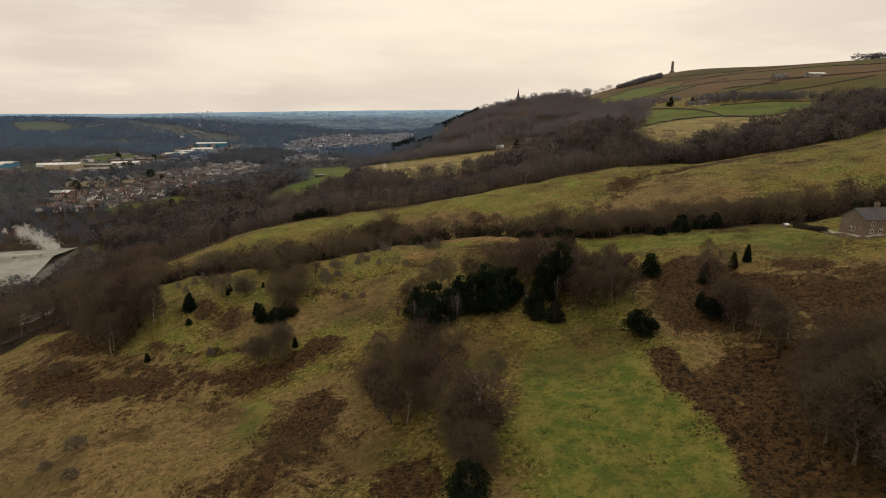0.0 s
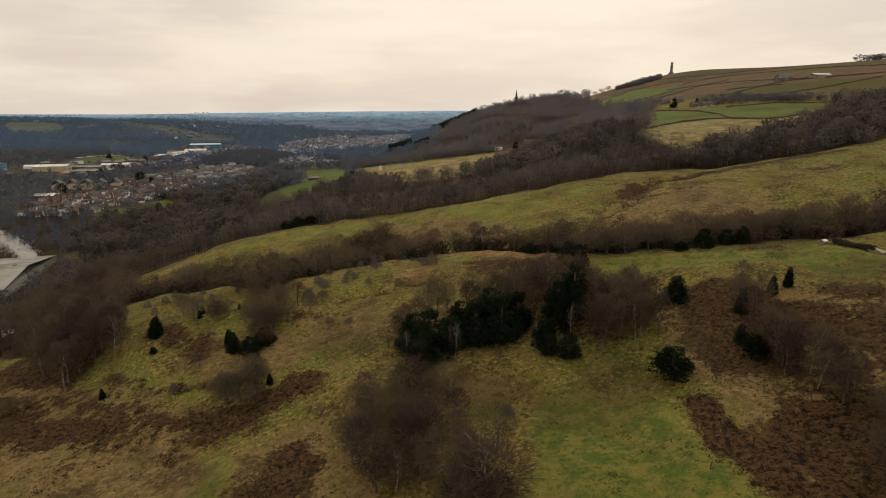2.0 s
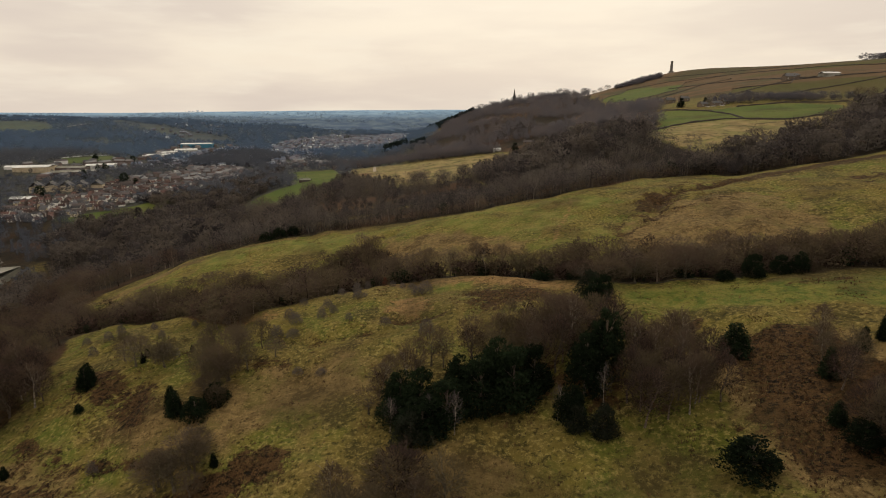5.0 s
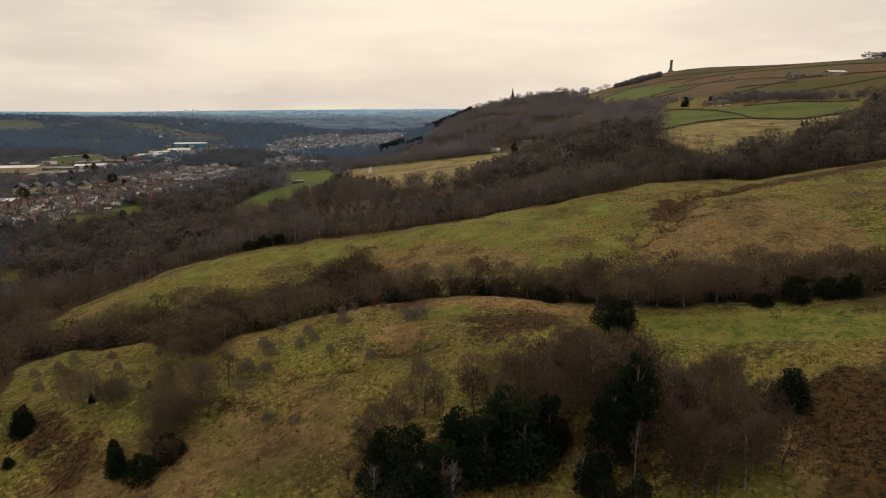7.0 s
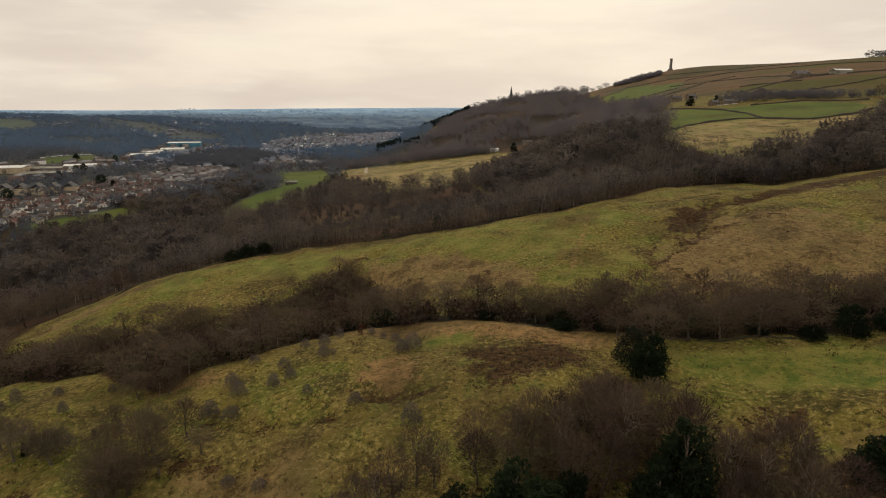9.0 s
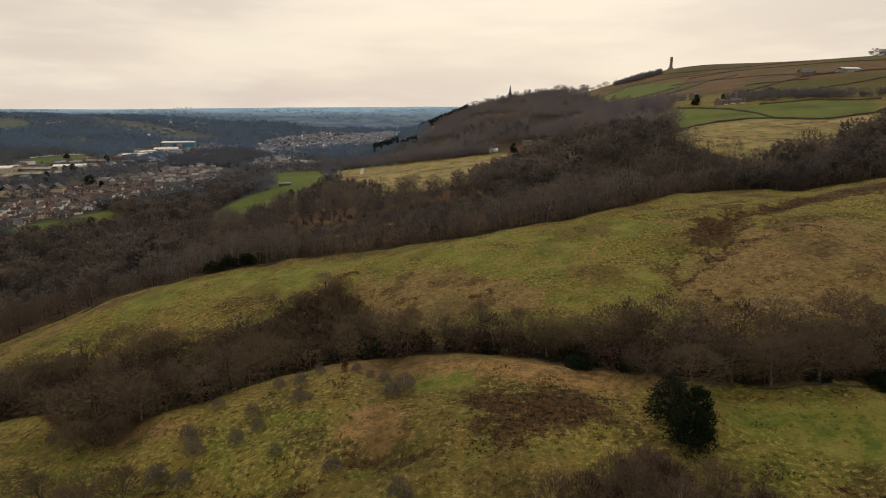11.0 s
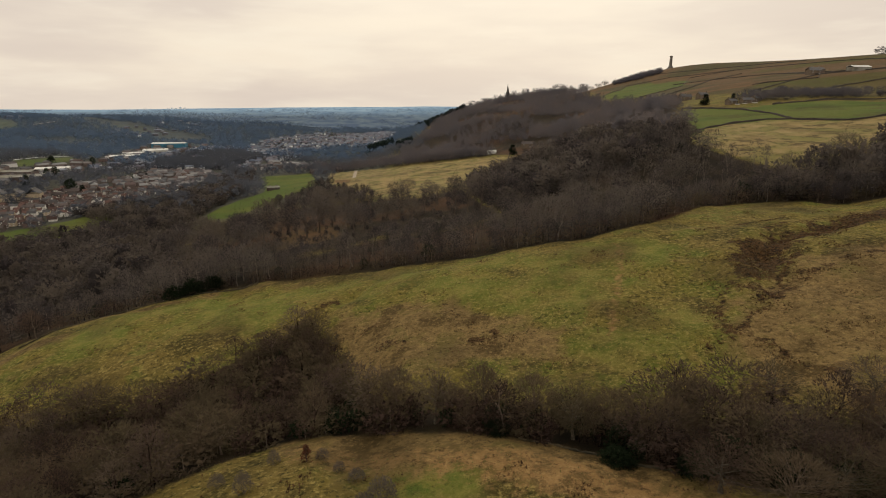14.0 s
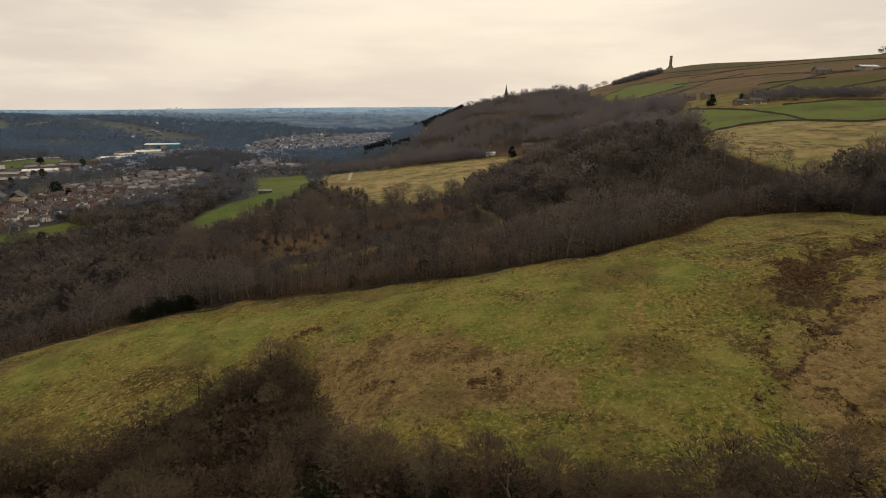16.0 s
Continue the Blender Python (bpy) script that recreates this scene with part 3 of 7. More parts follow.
# bare banks and worn lines where bracken and soil show
BANK_LINES = [
    ([(100.6, 293), (106, 292.2), (111, 291.2), (118, 294.5), (124, 293.7), (151, 298)], 2.2, 0.58), ([(74.6, 251.5), (81, 256.7), (87.9, 261.7), (94.2, 265.9), (103.6, 267.5), (116, 272)], 2.0, 0.45), ([(97, 308), (108, 307.4), (117, 311)], 0.9, 0.5), ([(61, 243), (65, 246)], 1.5, 0.55), ([(77, 267), (70, 258), (65, 249)], 1.6, 0.45), ([(90, 276), (82, 264), (76, 255)], 1.0, 0.5),
    ([(-29, 286), (-30, 294), (-26, 301), (-17, 304)], 1.3, 0.5), ([(-46, 286), (-41, 289), (-29, 286)], 1.4, 0.5), ([(-16, 187), (-8, 186), (2, 184)], 1.2, 0.6), ([(-52, 190), (-30, 182), (-10, 180)], 1.2, 0.46)]
BANK_LINES += [
    ([(47, 112), (46.5, 103), (48, 95), (49.3, 87), (49.6, 79)], 2.4, 0.95),
    ([(-64, 186), (-48, 176), (-34, 172)], 1.6, 0.5), ([(-90, 160), (-70, 148), (-50, 146)], 1.6, 0.55), ([(15, 262), (20, 264)], 1.8, 0.42), ([(-8, 268), (-3, 266)], 1.8, 0.5),
    ([(45, 134), (56, 132), (66, 126)], 1.6, 0.5), ([(84, 178), (98, 178)], 1.6, 0.5), ([(104, 300), (140, 306)], 1.4, 0.45)]
BANK_LINES += [([(100.9, 280), (87, 264.6), (71, 249), (61.7, 242.3)], 1.3, 0.46), ([(107.4, 268.2), (96.4, 266.3), (85.3, 261.8), (74.1, 251.8)], 1.3, 0.46), ([(70.8, 241.8), (71.8, 235.5), (76.9, 228.1)], 1.6, 0.55), ([(93, 288), (84, 274), (79, 262)], 1.4, 0.48)]
BANKS = np.maximum.reduce([k * along(p, w) for p, w, k in BANK_LINES])
OLIVE = [[(413, 867), (485, 850), (602, 840), (900, 820), (1300, 700), (1300, 560), (700, 560), (491, 677), (433, 653), (392, 684), (378, 715), (387, 799)], [(600, 1240), (800, 1180), (1000, 1120), (1000, 1060), (760, 1080), (600, 1150)]]
RUSSET = [[(548, 907), (641, 958), (732, 999), (1100, 1000), (1000, 880), (622, 850), (579, 867)], [(563, 1730), (595, 1601), (624, 1462), (569, 1308), (545, 1500)], [(340, 930), (362, 982), (425, 1025), (445, 906), (410, 847), (361, 890)], [(110, 1170), (230, 1330), (300, 1370), (285, 1290), (190, 1130)], [(190, 950), (290, 1090), (302, 1040), (240, 915)], [(-86, 504), (-56, 479), (-40, 430), (-47, 405), (-70, 410), (-80, 450)], [(-108, 815), (-80, 765), (-78, 728), (-94, 742)]]
A1 = np.stack([np.maximum.reduce([0.56 * cover(*BRACKEN, soft=9), 0.70 * cover(*DEEP, soft=4), 0.82 * cover(*DEEP[:5], soft=4), 0.84 * cover(*DEEP[5:10], soft=3), 0.74 * cover(BRACKEN[0], soft=6), 0.68 * cover(*RED_BANK, soft=4), 1.15 * BANKS]), np.maximum(0.56 * cover(*LUSH[:2], soft=14), cover(*LUSH[2:], soft=5)), np.maximum(cover(*FLOOR, soft=5), 0.8 * cover(OAK_SLOPE, soft=2)), np.maximum(cover(*TAWNY, soft=12), 1.5 * cover(GULLY_EDGE, soft=4))], -1)
A2 = np.stack([np.maximum(cover(*SAND, soft=6), 0.62 * along([(44, 254), (56, 285), (61, 303)], 0.9)), cover(*FIELDS, soft=1), cover(*TOWN, soft=1), cover(*MOOR, soft=1)], -1)
# the second layer is a haze mask: valley ground by reach
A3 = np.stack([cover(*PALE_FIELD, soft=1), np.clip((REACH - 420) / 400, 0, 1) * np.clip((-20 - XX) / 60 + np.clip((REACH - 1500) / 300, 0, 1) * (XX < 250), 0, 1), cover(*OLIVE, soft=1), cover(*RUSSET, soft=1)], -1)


def sheet(name, xs, ys, zz, mat, layers=()):
    """A grid mesh over the plan, with its land-cover layers."""
    ny, nx = zz.shape
    gx, gy = np.meshgrid(xs, ys)
    me = bpy.data.meshes.new(name)
    idx = np.arange(nx * ny).reshape(ny, nx)
    quads = np.stack([idx[:-1, :-1], idx[:-1, 1:], idx[1:, 1:], idx[1:, :-1]], -1).reshape(-1, 4)
    fill(me, np.stack([gx, gy, zz], -1).reshape(-1, 3), quads)
    for key, values in layers:
        a = me.color_attributes.new(key, "FLOAT_COLOR", "POINT")
        a.data.foreach_set("color", values.reshape(-1).astype(np.float32))
    me.materials.append(mat)
    me.shade_smooth()
    return new(name, me)


def fill(me, verts, faces):
    """Mesh data from arrays; faces is (n, 3) or (n, 4)."""
    verts, faces = np.asarray(verts, np.float32), np.asarray(faces, np.int32)
    n, k = faces.shape
    me.vertices.add(len(verts))
    me.vertices.foreach_set("co", verts.reshape(-1))
    me.loops.add(n * k)
    me.loops.foreach_set("vertex_index", faces.reshape(-1))
    me.polygons.add(n)
    me.polygons.foreach_set("loop_start", np.arange(0, n * k, k, dtype=np.int32))
    me.update(calc_edges=True)


def ground_material():
    m = bpy.data.materials.new("rough_hillside")
    m.use_nodes = True
    t = m.node_tree
    b = t.nodes["Principled BSDF"]
    b.inputs["Roughness"].default_value, b.inputs["Specular IOR Level"].default_value = 0.95, 0.1
    c = t.nodes.new("ShaderNodeTexCoord").outputs["Object"]
    parts = []
    for key in ("cover", "cover_b", "cover_c", "cover_d"):
        a = t.nodes.new("ShaderNodeAttribute")
        a.attribute_name = key
        s = t.nodes.new("ShaderNodeSeparateColor")
        t.links.new(a.outputs["Color"], s.inputs[0])
        parts.append((s.outputs[0], s.outputs[1], s.outputs[2], a.outputs["Alpha"]))
    big, mid, fine = noise_at(t, c, 0.022, 4), noise_at(t, c, 0.13, 5, 0.6), noise_at(t, c, 1.1, 5, 0.65)
    grain = noise_at(t, c, 3.5, 3, 0.7)

    def edge(mask, lumps, low=0.42, high=0.58, spread=0.7):
        """A mask with a ragged edge."""
        n = t.nodes.new("ShaderNodeMath")
        n.operation = "MULTIPLY_ADD"
        t.links.new(lumps, n.inputs[0])
        n.inputs[1].default_value = spread
        t.links.new(mask, n.inputs[2])
        n2 = t.nodes.new("ShaderNodeMath")
        n2.operation = "SUBTRACT"
        t.links.new(n.outputs[0], n2.inputs[0])
        n2.inputs[1].default_value = spread / 2
        return ramp(t, n2.outputs[0], low, high)

    patch = noise_at(t, c, 0.055, 5, 0.6)
    tuft = noise_at(t, c, 0.42, 6, 0.72)
    hollow = noise_at(t, c, 0.085, 4, 0.6)
    blade = noise_at(t, c, 1.0, 6, 0.8)
    shade = noise_at(t, c, 0.8, 5, 0.75)
    grass = mix_colour(t, ramp(t, patch, 0.42, 0.58), (0.168, 0.138, 0.036), (0.108, 0.120, 0.023))
    grass = mix_colour(t, ramp(t, big, 0.46, 0.58, 0, 0.75), grass, (0.150, 0.108, 0.038))
    grass = mix_colour(t, ramp(t, mid, 0.46, 0.62, 0, 0.8), grass, (0.185, 0.140, 0.050))
    grass = mix_colour(t, ramp(t, hollow, 0.40, 0.49, 0.8, 0), grass, (0.058, 0.048, 0.017))
    grass = mix_colour(t, ramp(t, hollow, 0.56, 0.64, 0, 0.55), grass, (0.105, 0.140, 0.028))
    grass = mix_colour(t, ramp(t, blade, 0.48, 0.64, 0, 0.8), grass, (0.36, 0.285, 0.115))
    grass = mix_colour(t, ramp(t, shade, 0.35, 0.50, 0.85, 0), grass, (0.026, 0.027, 0.009))
    lush = mix_colour(t, ramp(t, mid, 0.40, 0.60), (0.120, 0.146, 0.032), (0.200, 0.190, 0.054))
    lush = mix_colour(t, ramp(t, blade, 0.46, 0.66, 0, 0.65), lush, (0.29, 0.24, 0.09))
    lush = mix_colour(t, ramp(t, shade, 0.30, 0.44, 0.5, 0), lush, (0.024, 0.030, 0.008))
    tawny = mix_colour(t, ramp(t, tuft, 0.35, 0.62), (0.135, 0.092, 0.044), (0.235, 0.166, 0.082))
    tawny = mix_colour(t, ramp(t, hollow, 0.52, 0.64, 0, 0.5), tawny, (0.128, 0.120, 0.036))
    tawny = mix_colour(t, ramp(t, hollow, 0.38, 0.48, 0.78, 0), tawny, (0.068, 0.046, 0.020))
    tawny = mix_colour(t, ramp(t, blade, 0.50, 0.64, 0, 0.7), tawny, (0.32, 0.225, 0.115))
    tawny = mix_colour(t, ramp(t, shade, 0.36, 0.47, 0.8, 0), tawny, (0.05, 0.032, 0.014))
    frond = noise_at(t, c, 0.85, 6, 0.8)
    dead = mix_colour(t, ramp(t, frond, 0.42, 0.56), (0.010, 0.007, 0.004), (0.082, 0.046, 0.022))
    dead = mix_colour(t, ramp(t, tuft, 0.52, 0.66, 0, 0.6), dead, (0.115, 0.072, 0.034))
    dead = mix_colour(t, ramp(t, blade, 0.54, 0.66, 0, 0.8), dead, (0.165, 0.098, 0.047))
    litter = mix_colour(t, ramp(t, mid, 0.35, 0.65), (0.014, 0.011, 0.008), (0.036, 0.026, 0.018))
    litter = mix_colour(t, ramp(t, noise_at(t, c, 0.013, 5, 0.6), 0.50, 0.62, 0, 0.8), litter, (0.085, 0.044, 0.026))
    deep_green = mix_colour(t, ramp(t, noise_at(t, c, 0.26, 6, 0.75), 0.42, 0.58), (0.080, 0.120, 0.024), (0.190, 0.176, 0.048))
    deep_green = mix_colour(t, ramp(t, shade, 0.34, 0.48, 0.75, 0), deep_green, (0.030, 0.032, 0.010))
    lush = mix_colour(t, ramp(t, parts[0][1], 0.58, 0.80, 0, 0.8), lush, deep_green)
    col = mix_colour(t, edge(parts[0][1], patch, 0.2, 0.8, 2.0), grass, lush)
    col = mix_colour(t, edge(parts[0][3], mid, 0.2, 0.8, 2.0), col, tawny)
    worn = mix_colour(t, ramp(t, tuft, 0.36, 0.62), (0.165, 0.105, 0.050), (0.300, 0.185, 0.092))
    worn = mix_colour(t, ramp(t, blade, 0.50, 0.64, 0, 0.7), worn, (0.37, 0.25, 0.13))
    worn = mix_colour(t, ramp(t, shade, 0.34, 0.46, 0.8, 0), worn, (0.055, 0.032, 0.014))
    col = mix_colour(t, edge(parts[1][0], tuft, 0.2, 0.8, 1.8), col, worn)
    pale = mix_colour(t, ramp(t, patch, 0.40, 0.60), (0.300, 0.226, 0.118), (0.200, 0.184, 0.074))
    pale = mix_colour(t, ramp(t, noise_at(t, c, 0.045, 6, 0.7), 0.52, 0.66, 0, 0.8), pale, (0.34, 0.26, 0.15))
    pale = mix_colour(t, ramp(t, noise_at(t, c, 0.11, 5, 0.65), 0.55, 0.64, 0, 0.8), pale, (0.085, 0.062, 0.036))
    pale = mix_colour(t, ramp(t, noise_at(t, c, 0.05, 9, 0.82), 0.53, 0.60, 0, 0.85), pale, (0.075, 0.055, 0.03))
    col = mix_colour(t, ramp(t, parts[2][0], 0.4, 0.6), col, pale)
    bright = mix_colour(t, ramp(t, big, 0.4, 0.6), (0.090, 0.128, 0.032), (0.135, 0.150, 0.044))
    col = mix_colour(t, ramp(t, parts[1][1], 0.4, 0.6), col, bright)
    moor = mix_colour(t, ramp(t, noise_at(t, c, 0.006, 5, 0.6), 0.44, 0.58), (0.128, 0.080, 0.048), (0.070, 0.062, 0.030))
    col = mix_colour(t, ramp(t, parts[1][3], 0.3, 0.7), col, moor)
    olive = mix_colour(t, ramp(t, noise_at(t, c, 0.012, 5, 0.6), 0.40, 0.62), (0.082, 0.080, 0.026), (0.105, 0.082, 0.036))
    col = mix_colour(t, ramp(t, parts[2][2], 0.35, 0.65), col, olive)
    russet = mix_colour(t, ramp(t, noise_at(t, c, 0.02, 5, 0.65), 0.38, 0.62), (0.150, 0.086, 0.050), (0.095, 0.066, 0.036))
    col = mix_colour(t, ramp(t, parts[2][3], 0.35, 0.65, 0, 0.9), col, russet)
    # distance haze painted into the valley ground's colour
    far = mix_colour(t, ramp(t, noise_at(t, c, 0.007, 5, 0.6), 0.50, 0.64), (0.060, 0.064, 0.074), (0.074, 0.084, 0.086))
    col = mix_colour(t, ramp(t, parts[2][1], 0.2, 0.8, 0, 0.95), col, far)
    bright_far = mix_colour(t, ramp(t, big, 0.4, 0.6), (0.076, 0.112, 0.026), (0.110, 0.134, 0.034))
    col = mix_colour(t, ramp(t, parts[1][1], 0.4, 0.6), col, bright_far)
    # bluer haze tint laid over everything still farther off
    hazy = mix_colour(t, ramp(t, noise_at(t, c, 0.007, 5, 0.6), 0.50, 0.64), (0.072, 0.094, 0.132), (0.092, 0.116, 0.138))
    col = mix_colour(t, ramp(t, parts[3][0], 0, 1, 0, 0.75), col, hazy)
    col = mix_colour(t, ramp(t, parts[2][0], 0.4, 0.6, 0, 0.9), col, pale)
    col = mix_colour(t, ramp(t, parts[1][2], 0.3, 0.7, 0, 0.8), col, (0.046, 0.047, 0.048))
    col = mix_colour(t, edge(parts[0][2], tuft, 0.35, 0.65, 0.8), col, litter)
    col = mix_colour(t, ramp(t, parts[2][3], 0.35, 0.65, 0, 0.85), col, russet)
    # bracken also grows in scattered tufts outside its beds
    wild = noise_at(t, c, 0.20, 6, 0.7)
    sparse = t.nodes.new("ShaderNodeMath")
    sparse.operation = "MULTIPLY"
    t.links.new(ramp(t, wild, 0.60, 0.70, 0, 0.75), sparse.inputs[0])
    kept = t.nodes.new("ShaderNodeMath")
    kept.operation = "ADD"
    t.links.new(ramp(t, parts[0][1], 0.05, 0.5, 1.0, 0.12), kept.inputs[0])
    t.links.new(ramp(t, parts[0][1], 0.72, 0.95, 0.0, 0.6), kept.inputs[1])
    t.links.new(kept.outputs[0], sparse.inputs[1])
    col = mix_colour(t, sparse.outputs[0], col, dead)
    col = mix_colour(t, edge(parts[0][0], noise_at(t, c, 0.19, 8, 0.8), 0.40, 0.58, 2.5), col, dead)
    # damp hollows and worn ground in broad patches
    col = mix_colour(t, ramp(t, noise_at(t, c, 0.035, 5, 0.62), 0.50, 0.66, 0, 0.5), col, (0.062, 0.046, 0.022))
    col = mix_colour(t, 1.0, col, (0.84, 0.82, 0.66), "MULTIPLY")
    t.links.new(col, b.inputs["Base Color"])
    bump = t.nodes.new("ShaderNodeBump")
    bump.inputs["Strength"].default_value, bump.inputs["Distance"].default_value = 1.0, 0.7
    t.links.new(shade, bump.inputs["Height"])
    t.links.new(bump.outputs[0], b.inputs["Normal"])
    return m


# cover_d masks the bluer haze tint, rising with reach
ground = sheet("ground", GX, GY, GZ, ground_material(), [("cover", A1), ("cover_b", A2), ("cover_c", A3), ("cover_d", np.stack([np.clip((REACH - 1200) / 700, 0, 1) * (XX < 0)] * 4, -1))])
tagged(ground, "rough winter hillside of tawny grass and dead bracken above a valley", "ground", kind="structure")


def distance_material():
    """The far plain: pale bands of field, wood and town, blue haze painted in."""
    m = bpy.data.materials.new("hazy_distance")
    m.use_nodes = True
    t = m.node_tree
    b = t.nodes["Principled BSDF"]
    b.inputs["Roughness"].default_value, b.inputs["Specular IOR Level"].default_value = 1.0, 0.0
    c = t.nodes.new("ShaderNodeTexCoord").outputs["Object"]
    f = t.nodes.new("ShaderNodeMapping")
    f.inputs["Scale"].default_value = (1.0, 0.55, 0.0)
    t.links.new(c, f.inputs["Vector"])
    s = t.nodes.new("ShaderNodeSeparateXYZ")
    t.links.new(c, s.inputs[0])
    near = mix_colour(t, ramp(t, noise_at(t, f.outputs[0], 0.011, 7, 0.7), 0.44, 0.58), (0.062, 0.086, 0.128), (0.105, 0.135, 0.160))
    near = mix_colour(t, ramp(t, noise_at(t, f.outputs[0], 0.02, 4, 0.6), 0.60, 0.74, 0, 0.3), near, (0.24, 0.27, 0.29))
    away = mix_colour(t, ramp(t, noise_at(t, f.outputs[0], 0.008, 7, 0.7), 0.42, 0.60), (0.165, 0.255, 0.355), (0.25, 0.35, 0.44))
    # the painted haze turns paler and bluer with distance
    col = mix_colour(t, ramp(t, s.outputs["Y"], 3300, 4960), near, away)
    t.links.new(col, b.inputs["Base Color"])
    # weak glow in the same colour, standing in for light in the haze
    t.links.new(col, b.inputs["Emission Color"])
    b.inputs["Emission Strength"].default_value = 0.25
    return m


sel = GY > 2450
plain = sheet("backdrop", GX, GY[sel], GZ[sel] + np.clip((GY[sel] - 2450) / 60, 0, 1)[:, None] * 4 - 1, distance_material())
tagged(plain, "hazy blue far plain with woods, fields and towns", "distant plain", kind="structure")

# ---------------------------------------------------------------- helpers for things


def part(name, bm, mat, parent=None, label=""):
    """Links a bmesh as one mesh object under a thing or a part."""
    me = bpy.data.meshes.new(name)
    bm.to_mesh(me)
    bm.free()
    me.materials.append(mat)
    ob = new(name, me)
    ob.parent = parent
    if label:
        ob["label"] = label
    return ob


def raw(name, verts, faces, mat, parent=None, tint=None, label=""):
    me = bpy.data.meshes.new(name)
    fill(me, verts, faces)
    if tint is not None:
        me.attributes.new("tint", "FLOAT", "POINT").data.foreach_set("value", np.asarray(tint, np.float32))
    me.materials.append(mat)
    ob = new(name, me)
    ob.parent = parent
    if label:
        ob["label"] = label
    return ob


def empty(name, x=0.0, y=0.0, z=0.0, turn=0.0):
    ob = new(name)
    ob.matrix_basis = pose(x, y, z, 0, 0, turn)
    return ob


def box(bm, x0, y0, z0, x1, y1, z1, bevel=0.0):
    made = bmesh.ops.create_cube(bm, size=1.0, matrix=Matrix.Translation(((x0 + x1) / 2, (y0 + y1) / 2, (z0 + z1) / 2)) @ Matrix.Diagonal((x1 - x0, y1 - y0, z1 - z0, 1)))
    if bevel:
        edges = {e for v in made["verts"] for e in v.link_edges}
        bmesh.ops.bevel(bm, geom=list(edges), offset=bevel, segments=1, affect="EDGES")
    return bm


def prism(bm, outline, x0, x1):
    """A solid from an outline in y, z drawn out along x."""
    a = [bm.verts.new((x0, y, z)) for y, z in outline]
    b = [bm.verts.new((x1, y, z)) for y, z in outline]
    n = len(outline)
    bm.faces.new(a[::-1]), bm.faces.new(b)
    for i in range(n):
        bm.faces.new((a[i], a[(i + 1) % n], b[(i + 1) % n], b[i]))
    bmesh.ops.recalc_face_normals(bm, faces=bm.faces)
    return bm


def scatter(poly, gap, seed, keep=1.0, jitter=0.45, clear=()):
    """Even but irregular places inside an outline."""
    r = np.random.default_rng(seed)
    px, py = [p[0] for p in poly], [p[1] for p in poly]
    x, y = np.meshgrid(np.arange(min(px), max(px), gap), np.arange(min(py), max(py), gap))
    x, y = x.ravel() + r.uniform(-jitter, jitter, x.size) * gap, y.ravel() + r.uniform(-jitter, jitter, y.size) * gap
    ok = inside(poly, x, y) & (r.uniform(size=x.size) < keep)
    for c in clear:
        ok &= ~inside(c, x, y)
    return x[ok], y[ok]


# ---------------------------------------------------------------- bare trees


class Wood:
    """Gathers tapered limbs and thin twigs as arrays."""

    def __init__(self):
        self.v, self.f = [], []

    def limb(self, a, b, ra, rb, sides=4):
        d = (b - a)
        d /= np.linalg.norm(d) + 1e-9
        u = np.cross(d, (0.31, 0.9, 0.2))
        u /= np.linalg.norm(u) + 1e-9
        w = np.cross(d, u)
        n = len(self.v)
        for p, r in ((a, ra), (b, rb)):
            for k in range(sides):
                q = 6.2832 * k / sides
                self.v.append(p + r * (math.cos(q) * u + math.sin(q) * w))
        for k in range(sides):
            k2 = (k + 1) % sides
            self.f += [(n + k, n + k2, n + sides + k2), (n + k, n + sides + k2, n + sides + k)]

    def twig(self, a, b, width, out=None, full=1.5):
        """A thin blade from a to b; out: the way that its flat side faces, as the outer twigs of a crown do."""
        d = b - a
        u = np.cross(d, gen.normal(size=3) if out is None else out + gen.normal(0, 0.35, 3))
        u *= full * width / (np.linalg.norm(u) + 1e-9)
        n = len(self.v)
        self.v += [a - u, a + u, b]
        self.f.append((n, n + 1, n + 2))


gen = np.random.default_rng(11)


def unit(v):
    return v / (np.linalg.norm(v) + 1e-9)


